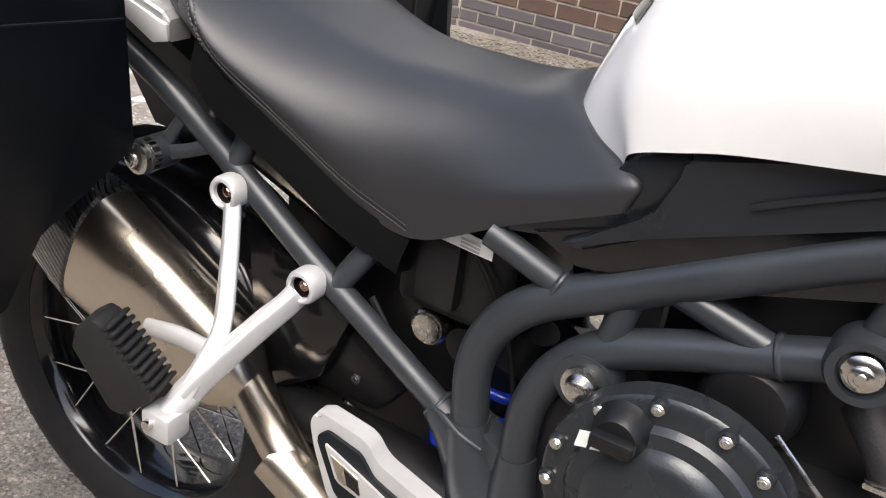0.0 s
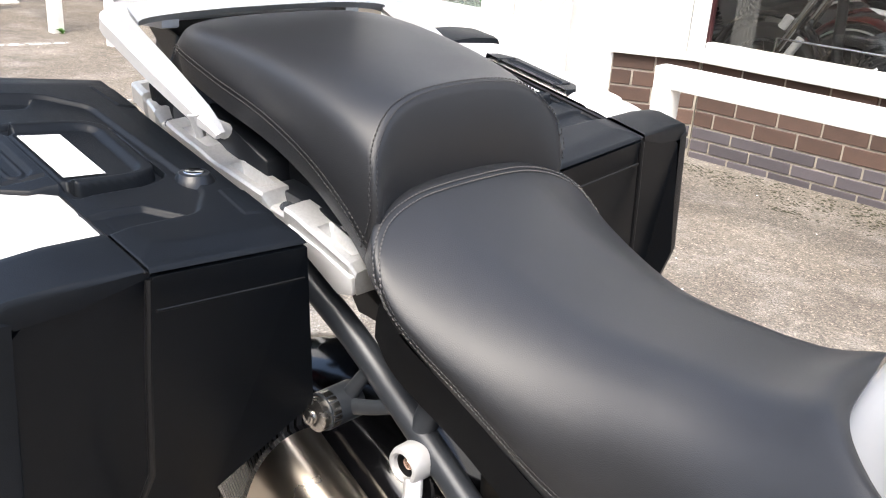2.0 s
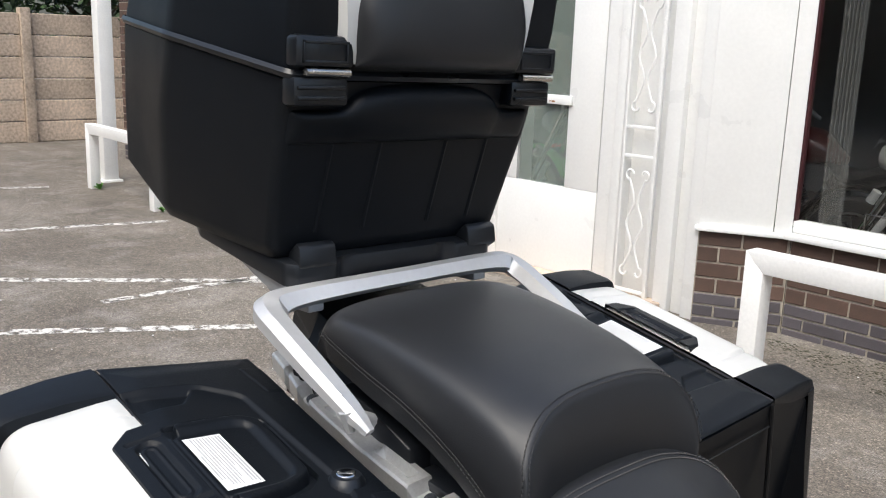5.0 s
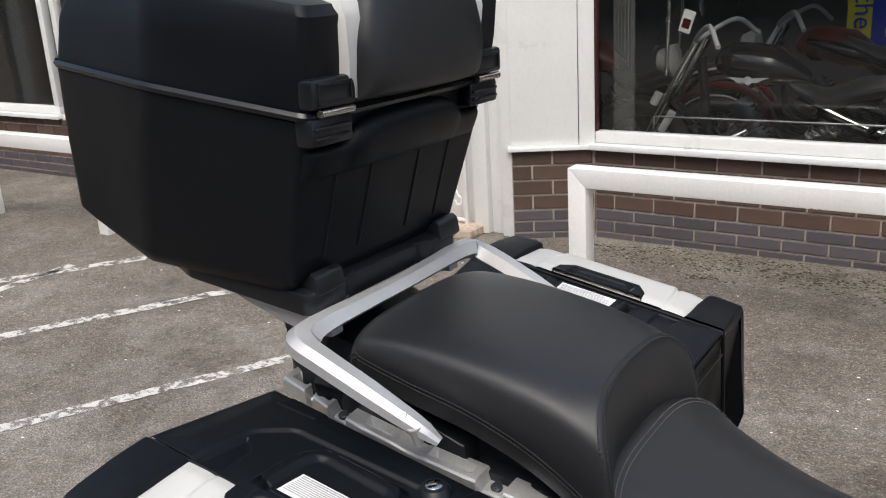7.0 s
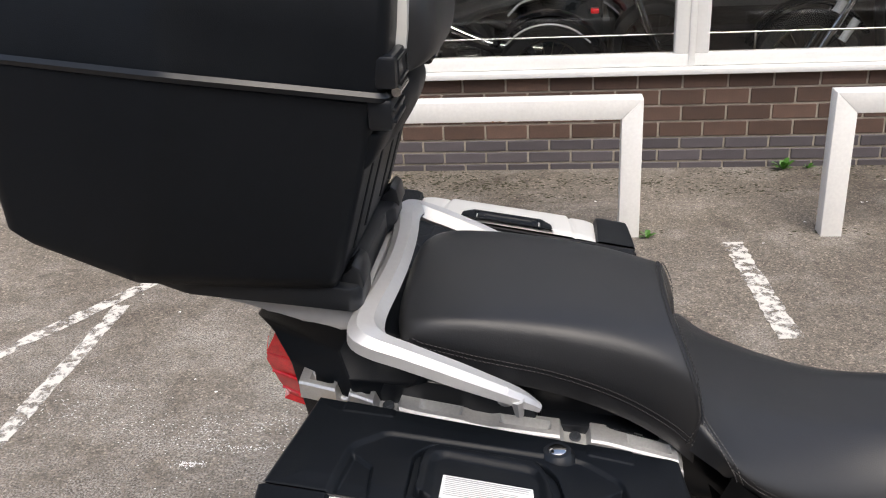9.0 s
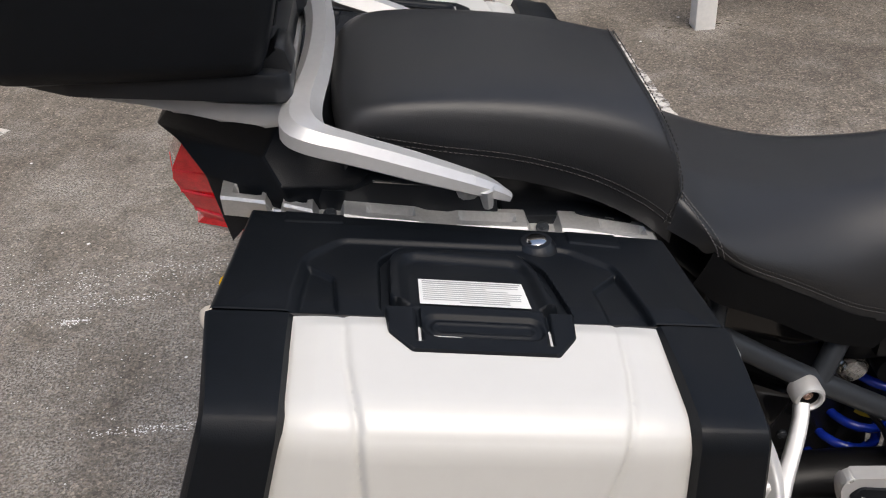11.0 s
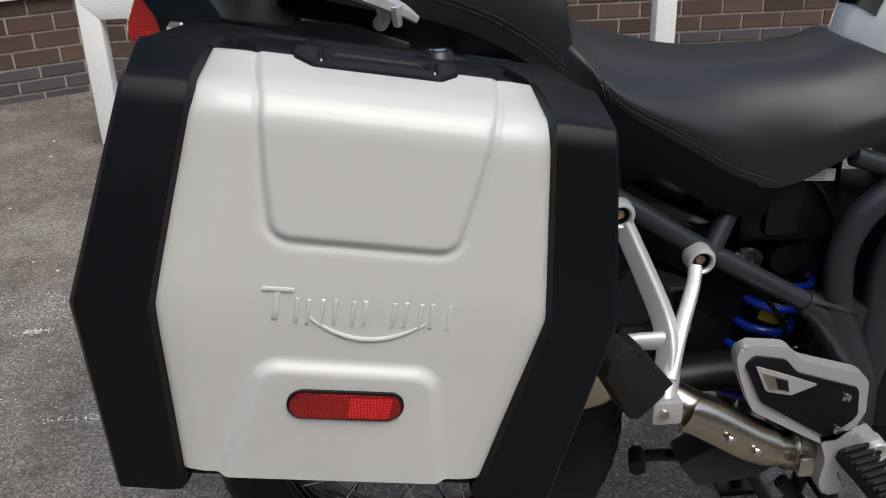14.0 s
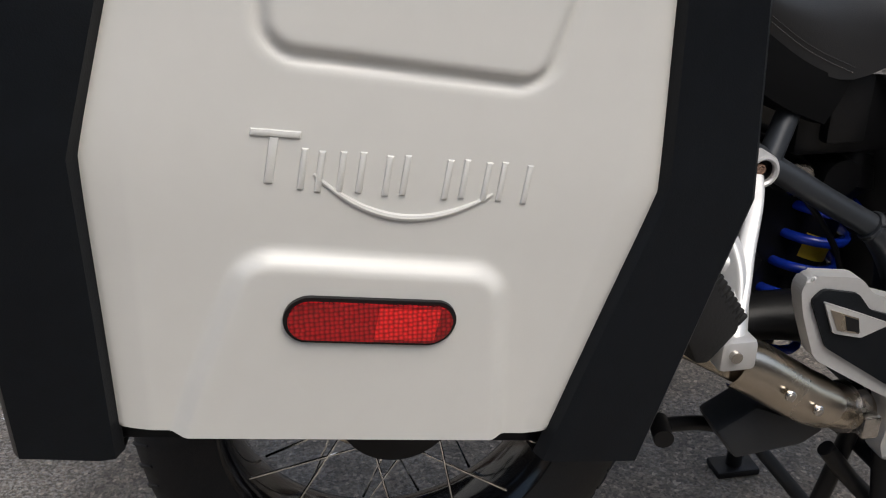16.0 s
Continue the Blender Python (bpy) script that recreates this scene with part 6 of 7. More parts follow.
for p in ((1.336, 0.197, 0.785), (1.447, 0.195, 0.714)):
    # black lining deepens the shade inside the silver recess by colour
    part("recess", joined(lambda b: add_lathe(b, [(0.0, -0.0015), (0.0112, -0.0015), (0.0117, -0.009), (0.0122, -0.009), (0.0122, 0.0), (0.0, 0.0)], p, "y", 28)), M_DARK, hang, "black lining that paints the shade in the bolt recess")
    part("bolt", joined(lambda b: add_bolt(b, (p[0], p[1] - 0.001, p[2]), (0, -1, 0), 0.0075, 0.006)), M_COPPER, hang, "coppery bolt head")
part("pivot_pin", joined(lambda b: add_rod(b, (1.366, 0.042, 0.576), (1.366, 0.09, 0.576), 0.006, 12)), M_BOLT, hang)
d0, d1 = Vector((1.365, 0.069, 0.612)), Vector((1.309, 0.050, 0.688))
px_ = (d1 - d0).normalized()
pz_ = Vector((0.018, 0.004, 0.066))
pz_ = (pz_ - px_ * pz_.dot(px_)).normalized()
py_ = pz_.cross(px_)
pegm = Matrix.Translation(d0) @ Matrix((px_, py_, pz_)).transposed().to_4x4()
plen = (d1 - d0).length
bm = bmesh.new()
add_prism(bm, [(-0.006, -0.052), (0.006, -0.062), (plen - 0.012, -0.05), (plen + 0.004, -0.03), (plen + 0.004, -0.006), (plen - 0.006, 0.0), (0.004, 0.0), (-0.006, -0.01)], -0.02, 0.02, bevel=0.004)
bmesh.ops.transform(bm, matrix=pegm, verts=bm.verts)
peg = part("passenger_footrest", bm, M_RUBBER, bike, "folded passenger footrest with ribbed rubber pad")
for k in range(10):
    part("rubber_rib", box((0.0 + k * 0.0092, -0.0205, -0.006), (0.0052 + k * 0.0092, 0.0205, 0.0075), 0.0018, pegm), M_RUBBER, peg)

# rider heel plate, foot rest
H_OUT = [(1.495, 0.585), (1.504, 0.602), (1.568, 0.594), (1.584, 0.573), (1.678, 0.543), (1.688, 0.53), (1.692, 0.466), (1.645, 0.426), (1.62, 0.438), (1.526, 0.495), (1.502, 0.555)]
hp = part("heel_plate", joined(lambda b: add_prism(b, round_poly(H_OUT, 0.012), 0.15, 0.172, bevel=0.005)), M_SILVER, bike, "silver heel plate with black inset")
H_IN = [(1.507, 0.573), (1.52, 0.586), (1.564, 0.577), (1.582, 0.555), (1.673, 0.523), (1.678, 0.476), (1.639, 0.444), (1.621, 0.455), (1.536, 0.511)]
part("inset", joined(lambda b: add_prism(b, round_poly(H_IN, 0.006), 0.1455, 0.152, bevel=0.002)), M_PLASTIC, hp, "textured black inset plate")
part("slot_frame", joined(lambda b: add_prism(b, round_poly([(1.521, 0.572), (1.57, 0.553), (1.611, 0.536), (1.575, 0.522), (1.539, 0.531)], 0.003), 0.1425, 0.147, bevel=0.0012)), M_SILVER, hp)
# no opening is cut: a bright plate paints the slot's lit wall
part("slot", joined(lambda b: add_prism(b, [(1.53, 0.562), (1.567, 0.548), (1.571, 0.528), (1.543, 0.535)], 0.1415, 0.144)), M_STEEL, hp, "steel plate that paints the bright inner wall of a slot")
# black plate paints the shade in the slot's depth
part("slot_floor", joined(lambda b: add_prism(b, [(1.549, 0.553), (1.567, 0.546), (1.571, 0.53), (1.555, 0.534)], 0.1408, 0.143)), M_DARK, hp)
for p in ((1.656, 0.1455, 0.511), (1.651, 0.1455, 0.457)):
    part("bolt", joined(lambda b: add_bolt(b, p, (0, -1, 0), 0.0065, 0.004)), M_BOLT, hp)
bracket = part("footrest_bracket", joined(lambda b: (
    add_prism(b, round_poly([(1.628, 0.45), (1.68, 0.45), (1.684, 0.438), (1.716, 0.436), (1.734, 0.414), (1.722, 0.393), (1.695, 0.408), (1.678, 0.408), (1.662, 0.382), (1.682, 0.34), (1.65, 0.335), (1.64, 0.36), (1.645, 0.4)], 0.008), 0.15, 0.185, bevel=0.005),
    add_lathe(b, [(0.0, -0.008), (0.008, -0.008), (0.014, -0.01), (0.017, -0.006), (0.017, 0.02), (0.0, 0.02)], (1.717, 0.15, 0.413), "y", 24))), M_SILVER, bike, "silver cast rider footrest bracket")
part("bolt", joined(lambda b: add_bolt(b, (1.717, 0.146, 0.413), (0, -1, 0), 0.007, 0.004)), M_DARK, bracket)
d0, d1 = Vector((1.675, 0.15, 0.418)), Vector((1.703, 0.055, 0.392))
pegm2 = Matrix.Translation(d0) @ (d1 - d0).to_track_quat("X", "Z").to_matrix().to_4x4()
rp = part("rider_footrest", box((0.0, -0.022, -0.014), (0.1, 0.022, 0.01), 0.006, pegm2), M_RUBBER, bike, "ribbed rubber rider footrest")
for k in range(8):
    part("rubber_rib", box((0.008 + k * 0.0115, -0.022, 0.008), (0.014 + k * 0.0115, 0.022, 0.018), 0.002, pegm2), M_RUBBER, rp)

# shock absorber
s0, s1 = Vector((1.572, YC, 0.40)), Vector((1.638, YC, 0.625))
sd = (s1 - s0).normalized()
su = sd.cross(Vector((0, 1, 0))).normalized()
turns = []
for k in range(6 * 16 + 1):
    a = 2 * math.pi * k / 16
    turns.append(s0 + (s1 - s0) * (k / 96) + (Vector((0, 1, 0)) * math.cos(a) + su * math.sin(a)) * 0.043)
part("shock_spring", joined(lambda b: add_tube(b, turns, 0.0068, seg=10, sub=1)), M_BLUE, bike, "gloss blue coil spring")
shock = part("shock_body", joined(lambda b: add_tube(b, [s0 - sd * 0.05, s0, s0 + sd * 0.11, s0 + sd * 0.112, s1, s1 + sd * 0.02, s1 + sd * 0.06], [0.016, 0.016, 0.016, 0.027, 0.029, 0.046, 0.03], seg=20, sub=1)), M_DARK, bike)
lab = []
for i in range(7):
    a = math.radians(-45 + 15 * i)
    e = Vector((0, -1, 0)) * math.cos(a) + su * math.sin(a)
    lab.append([s0 + sd * h + e * 0.0295 for h in (0.145, 0.178)])
part("sticker", joined(lambda b: add_grid(b, lab)), M_YELLOW, shock, "yellow printed sticker")
part("preload_knob", joined(lambda b: (add_lathe(b, [(0.0, -0.026), (0.017, -0.026), (0.0185, -0.022), (0.0195, -0.024), (0.0225, -0.02), (0.0225, 0.0)], (1.552, 0.30, 0.665), "y", 28), )), M_BOLT, bike, "round steel preload adjuster cap")
part("preload_body", joined(lambda b: (add_tube(b, [(1.552, 0.302, 0.665), (1.552, 0.36, 0.67)], 0.026, seg=20, sub=1), add_tube(b, [(1.605, 0.27, 0.665), (1.605, 0.34, 0.67)], [0.024, 0.024], seg=20, sub=1))), M_DARK, bike)
part("brake_hose", tube([(1.50, 0.24, 0.70), (1.56, 0.235, 0.63), (1.60, 0.24, 0.57), (1.62, 0.25, 0.5)], 0.004, sub=5, seg=8), M_DARK, bike)
part("wiring", tube([(1.57, 0.25, 0.82), (1.62, 0.24, 0.79), (1.66, 0.245, 0.72), (1.68, 0.25, 0.64)], 0.0035, sub=5, seg=8), M_DARK, bike)
plate = part("maker_plate", joined(lambda b: add_grid(b, [[(1.575, 0.232, 0.802), (1.575, 0.232, 0.822)], [(1.636, 0.232, 0.798), (1.636, 0.232, 0.815)]])), M_PAPER, bike, "small white printed plate under the seat")
for k in range(3):
    part("text_bar", joined(lambda b: add_grid(b, [[(1.60, 0.2312, 0.8025 + 0.004 * k), (1.60, 0.2312, 0.805 + 0.004 * k)], [(1.622, 0.2312, 0.8005 + 0.004 * k), (1.622, 0.2312, 0.803 + 0.004 * k)]])), M_INK, plate)
part("battery_tray", joined(lambda b: (add_box(b, (1.30, 0.25, 0.80), (1.62, 0.41, 0.92), 0.02), add_box(b, (1.52, 0.25, 0.70), (1.66, 0.42, 0.83), 0.015), add_box(b, (1.55, 0.235, 0.72), (1.60, 0.26, 0.80), 0.006))), M_DARK, bike)

# engine
CC = Vector((1.865, 0.145, 0.672))
block = part("engine_block", joined(lambda b: (add_box(b, (1.72, 0.2, 0.40), (2.12, 0.5, 0.72), 0.03), add_box(b, (1.80, 0.235, 0.70), (2.14, 0.465, 0.90), 0.03))), M_DARK, bike, "black engine block")
cover = part("clutch_cover", lathe([(0.0, -0.022), (0.05, -0.02), (0.066, -0.012), (0.07, -0.006), (0.083, -0.004), (0.088, 0.002), (0.108, 0.004), (0.112, 0.008), (0.113, 0.03), (0.0, 0.03)], CC, seg=64), M_CAST, bike, "grey cast clutch cover with bolts round the rim")
for k in (165, 132, 103, 71, 48, 22, -8, -40, -75, -110, -145, 188):
    a = math.radians(k)
    p = CC + Vector((math.cos(a) * 0.104, 0.004, math.sin(a) * 0.104))
    boss = part("bolt_boss", joined(lambda b: add_tube(b, [p + Vector((0, 0.02, 0)), p + Vector((0, 0.001, 0)), p + Vector((0, -0.002, 0))], [0.0095, 0.009, 0.008], seg=16, sub=1)), M_CAST, cover)
    part("bolt", joined(lambda b: add_bolt(b, p + Vector((0, -0.002, 0)), (0, -1, 0), 0.006, 0.005)), M_BOLT, cover)
part("oil_filler", joined(lambda b: (add_lathe(b, [(0.0, -0.018), (0.018, -0.018), (0.021, -0.014), (0.024, -0.002), (0.027, 0.004), (0.0, 0.02)], (1.818, 0.142, 0.742), "y", 28), add_box(b, (1.799, 0.112, 0.735), (1.837, 0.126, 0.749), 0.003))), M_DARK, cover)
bm = bmesh.new()
for k in range(2):
    add_grid(bm, [[(1.782 + 0.014 * k, 0.1385, 0.71 + 0.003 * k), (1.784 + 0.014 * k, 0.1385, 0.728 + 0.003 * k)], [(1.793 + 0.014 * k, 0.1385, 0.713 + 0.003 * k), (1.795 + 0.014 * k, 0.1385, 0.731 + 0.003 * k)]])
part("label", bm, M_PAPER, cover, "two small pale printed labels")
part("cam_cover", lathe([(0.0, -0.012), (0.034, -0.01), (0.04, -0.002), (0.045, 0.01), (0.045, 0.05), (0.0, 0.05)], (1.90, 0.2, 0.775), "y", 36), M_DARK, block)
part("cooling_hose", tube([(1.98, 0.23, 0.80), (2.02, 0.2, 0.76), (2.06, 0.2, 0.66), (2.07, 0.21, 0.55)], 0.017, sub=6), M_RUBBER, bike)
part("cable", tube([(1.93, 0.19, 0.765), (1.96, 0.186, 0.742), (1.985, 0.184, 0.722)], 0.0025, sub=3, seg=8), M_BOLT, bike)
part("cable_end", box((1.98, 0.178, 0.712), (1.992, 0.19, 0.724), 0.002), M_BOLT, bike)
for k, (x, z) in enumerate(((2.0, 0.757), (2.012, 0.74), (2.03, 0.735))):
    part("hose_clip", box((x, 0.178, z), (x + 0.02, 0.186, z + 0.007), 0.002), M_BOLT, bike)
part("sump", joined(lambda b: add_box(b, (1.72, 0.22, 0.30), (2.1, 0.44, 0.42), 0.04)), M_DARK, bike)

# tank and trims
TANK = [
    [(1.628, 0, 1.0), (1.65, 0.05, 0.99), (1.685, 0.085, 0.975), (1.715, 0.11, 0.962), (1.735, 0.125, 0.952), (1.75, 0.128, 0.948)],
    [(1.638, 0, 1.045), (1.658, 0.058, 1.036), (1.69, 0.095, 1.02), (1.71, 0.122, 1.002), (1.728, 0.136, 0.982), (1.752, 0.136, 0.956)],
    [(1.66, 0, 1.10), (1.676, 0.062, 1.092), (1.70, 0.104, 1.075), (1.722, 0.132, 1.05), (1.745, 0.146, 1.015), (1.775, 0.142, 0.966)],
    [(1.70, 0, 1.165), (1.712, 0.068, 1.155), (1.735, 0.115, 1.13), (1.755, 0.146, 1.09), (1.775, 0.158, 1.04), (1.80, 0.15, 0.974)],
    [(1.78, 0, 1.225), (1.785, 0.075, 1.212), (1.80, 0.125, 1.18), (1.81, 0.158, 1.12), (1.82, 0.168, 1.05), (1.83, 0.155, 0.986)],
    [(1.92, 0, 1.25), (1.92, 0.085, 1.238), (1.925, 0.14, 1.2), (1.93, 0.175, 1.13), (1.935, 0.182, 1.06), (1.94, 0.165, 1.005)],
    [(2.08, 0, 1.24), (2.08, 0.09, 1.228), (2.08, 0.15, 1.19), (2.08, 0.185, 1.13), (2.08, 0.19, 1.07), (2.08, 0.17, 1.03)],
    [(2.16, 0, 1.19), (2.16, 0.08, 1.18), (2.16, 0.13, 1.16), (2.16, 0.16, 1.12), (2.16, 0.165, 1.08), (2.16, 0.15, 1.05)],
    [(2.18, 0, 1.10), (2.18, 0.05, 1.10), (2.18, 0.08, 1.09), (2.18, 0.1, 1.08), (2.18, 0.1, 1.07), (2.18, 0.1, 1.06)],
]
for i, xc, z in ((0, 1.667, 0.970), (1, 1.687, 1.025), (2, 1.718, 1.09), (3, 1.765, 1.16), (4, 1.83, 1.225)):
    for j in range(3):
        x, d, zz = TANK[i][j]
        TANK[i][j] = (xc + (0, 0.002, 0.012)[j], d, (z, z - 0.006, zz)[j])
for i, (a, b) in {2: (0.02, 0.01), 3: (0.035, 0.02), 4: (0.04, 0.025)}.items():
    for j, q in ((3, a), (4, b)):
        x, d, z = TANK[i][j]
        TANK[i][j] = (x + q, d, z)
for i, q in ((0, 0.014), (1, 0.016), (2, 0.008)):
    for j in (2, 3, 4):
        x, d, z = TANK[i][j]
        TANK[i][j] = (x + q, d, z)
TANK = [[(x, d * 1.03, z) for x, d, z in st] for st in TANK]
tank = part("fuel_tank", loft_half([[(x - 0.004, d * 0.92, z - 0.045) for x, d, z in TANK[0]]] + TANK), M_TANK, bike, "gloss white fuel tank", subsurf=2)
on_tank = snapper(tank)


def tank_inlay(d0, d1, i0):
    rows = []
    for q in range(5 * 4 + 1):
        t = i0 + (4.4 - i0) * q / 20
        i, f = min(int(t), 7), t - min(int(t), 7)
        row = []
        for d in [d0 + (d1 - d0) * w / 8 for w in range(9)]:
            pts = []
            for k in (i, i + 1):
                xs = [TANK[k][0], TANK[k][1], TANK[k][2], TANK[k][3]]
                pts.append(Vector([float(np.interp(abs(d), [v[1] for v in xs], [v[c] for v in xs])) for c in (0, 2)]))
            v = pts[0].lerp(pts[1], f)
            p, nn = on_tank((v.x, YC - d, v.y))
            row.append(p + nn * 0.0015)
        rows.append(row)
    return joined(lambda b: add_grid(b, rows))


part("tank_inlay", tank_inlay(-0.052, 0.052, 0.7), M_GLOSS, tank, "gloss black tank inlay")
for s in (1, -1):
    part("tank_inlay", tank_inlay(0.066 * s, 0.1 * s, 1.5), M_GLOSS, tank)
TRIM = [(1.71, 0.862), (1.747, 0.885), (1.782, 0.904), (1.794, 0.917), (1.807, 0.95), (1.809, 0.965), (1.803, 0.974), (1.937, 1.005), (2.12, 1.035), (2.12, 0.995), (1.949, 0.966), (1.79, 0.895), (1.735, 0.862)]
STRIP = [(1.655, 0.85), (1.712, 0.861), (1.749, 0.884), (1.784, 0.903), (1.796, 0.916), (1.809, 0.95), (1.81, 0.967), (1.795, 0.974), (1.75, 0.945), (1.72, 0.905), (1.67, 0.872)]
TRIM_LOW = [(1.683, 0.862), (1.79, 0.904), (1.945, 0.965), (2.12, 0.998), (2.12, 0.93), (1.963, 0.905), (1.84, 0.858), (1.73, 0.842)]
for s in (1, -1):
    ya, yb = (0.188, 0.235) if s > 0 else (2 * YC - 0.235, 2 * YC - 0.188)
    tr = part("tank_side_trim", joined(lambda b: add_prism(b, TRIM, ya, yb, bevel=0.006)), M_SMOOTH, bike, "satin black trim below the fuel tank")
    ya, yb = (0.197, 0.235) if s > 0 else (2 * YC - 0.235, 2 * YC - 0.197)
    part("lower_trim", joined(lambda b: add_prism(b, TRIM_LOW, ya, yb, bevel=0.003)), M_GLOSS, tr, "recessed gloss black lower trim")
    ya, yb = (0.2, 0.24) if s > 0 else (2 * YC - 0.24, 2 * YC - 0.2)
    part("seat_edge_trim", joined(lambda b: add_prism(b, STRIP, ya, yb, bevel=0.005)), M_SMOOTH, tr)
    y0 = 0.1845 if s > 0 else 2 * YC - 0.1845
    part("trim_crease", joined(lambda b: add_tube(b, [(1.86, y0, 0.948), (1.9, y0, 0.968), (1.96, y0, 0.995), (2.0, y0, 1.01)], 0.003, seg=8, sub=4, flat=(1, 0.6))), M_SMOOTH, tr)


# ---- side panniers ----
PAN = [  # rear (x, y, z), front (x, y, z), from the inner bottom over the top to the outer bottom
    ((0.80, 0.07, 0.61), (1.115, 0.07, 0.60)),
    ((0.8385, 0.162, 1.057), (1.237, 0.147, 0.989)),
    ((0.826, -0.021, 1.079), (1.246, -0.013, 1.0055)),
    ((0.834, -0.126, 1.068), (1.241, -0.123, 0.9985)),
    ((0.832, -0.134, 1.062), (1.241, -0.130, 0.992)),
    ((0.765, -0.153, 0.884), (1.246, -0.140, 0.819)),
    ((0.768, -0.142, 0.681), (1.185, -0.138, 0.620)),
]
ARC = (0.0, 0.1, 0.11, 0.285, 0.485)  # length over the lid at each level from the parting line down
YM = 0.337  # middle between the two panniers
FRONT_IN = (1.226, 0.165, 0.81)  # where the inner front edge turns in
LID_END = 5.895


def pan_point(k, s, v, out=0.0):
    """A point of the shell between levels k and k + 1, at s from rear to front, raised by out."""
    def lv(i):
        a, b = PAN[i]
        return Vector(a).lerp(Vector(b), s)
    p, q = lv(k), lv(k + 1)
    r = p.lerp(q, v)
    if out:
        d = (q - p).normalized()
        n = d.cross(Vector((1, 0, -0.15)).normalized()).normalized()
        r = r + n * out
    return r


def ramp01(x):
    x = min(max(x, 0), 1)
    return x * x * (3 - 2 * x)


def inside(x, y, poly, r):
    """Signed distance into a convex polygon (counter-clockwise or clockwise) with rounded corners, in metres."""
    turn = sum(a[0] * b[1] - a[1] * b[0] for a, b in zip(poly, poly[1:] + poly[:1]))
    ds = []
    for p, q in zip(poly, poly[1:] + poly[:1]):
        ex, ey = q[0] - p[0], q[1] - p[1]
        l = math.hypot(ex, ey)
        ds.append(math.copysign(1, turn) * ((y - p[1]) * ex - (x - p[0]) * ey) / l - r)
    out = [-d for d in ds if d < 0]
    if len(out) > 1:
        return r - math.sqrt(sum(d * d for d in sorted(out)[-2:]))
    return r + min(ds)


def lid_bounds(level):
    xs = (2, 3, 4, 5, 5.9, 6)
    return float(np.interp(level, xs, (0.155, 0.135, 0.135, 0.141, 0.149, 0.149))), float(np.interp(level, xs, (0.853, 0.861, 0.861, 0.8636, 0.822, 0.817)))


def arc_level(t):
    return float(np.interp(t, ARC, (2, 3, 4, 5, 6)))


def lid_base(x, t, out=0.0):
    """A point on the lid: x across it (0 to 1), t metres down from the parting line; its folds are rounded."""
    end = float(np.interp(LID_END, (2, 3, 4, 5, 6), ARC))
    win = min(0.017 if t < 0.2 else 0.035, max(t, 0.0), max(end - t, 0.0))
    p = Vector()
    for q in range(-4, 5):
        lv = arc_level(t + win * q / 4)
        k = min(int(lv), 5)
        a, b = lid_bounds(lv)
        p += pan_point(k, a + (b - a) * x, lv - k, out)
    p /= 9
    lv = arc_level(t)
    k = min(int(lv), 5)
    a, b = lid_bounds(lv)
    p.x = pan_point(k, a + (b - a) * x, lv - k, out).x
    return p


FIELD = [(0.0388, -0.2), (0.2759, -0.2), (0.2759, 0.0), (0.2644, 0.1), (0.231, 0.2225), (0.0822, 0.2185), (0.0505, 0.1), (0.0388, 0.0)]
LOWER = [(0.0812, 0.337), (0.2290, 0.341), (0.3100, 0.6), (-0.005, 0.6)]
LID_W = 0.31
RU0, RU1, RT0, RT1 = 0.343, 0.666, 0.3615, 0.3875
MARK = [(0.256, 0.34, 0.262, 0.2665), (0.288, 0.305, 0.266, 0.293)]  # raised bars: across from and to, down from and to
for a, b in ((0.343, 0.385), (0.441, 0.5), (0.517, 0.605), (0.622, 0.675), (0.69, 0.75)):
    MARK += [(a, a + 0.013, 0.271, 0.2955), (b - 0.013, b, 0.272, 0.2965)]
MARK.append((0.408, 0.421, 0.2715, 0.296))
SWU0, SWT0, SWU1, SWT1, SWD = 0.37, 0.286, 0.685, 0.2915, 0.0205  # the curved line: ends and drop


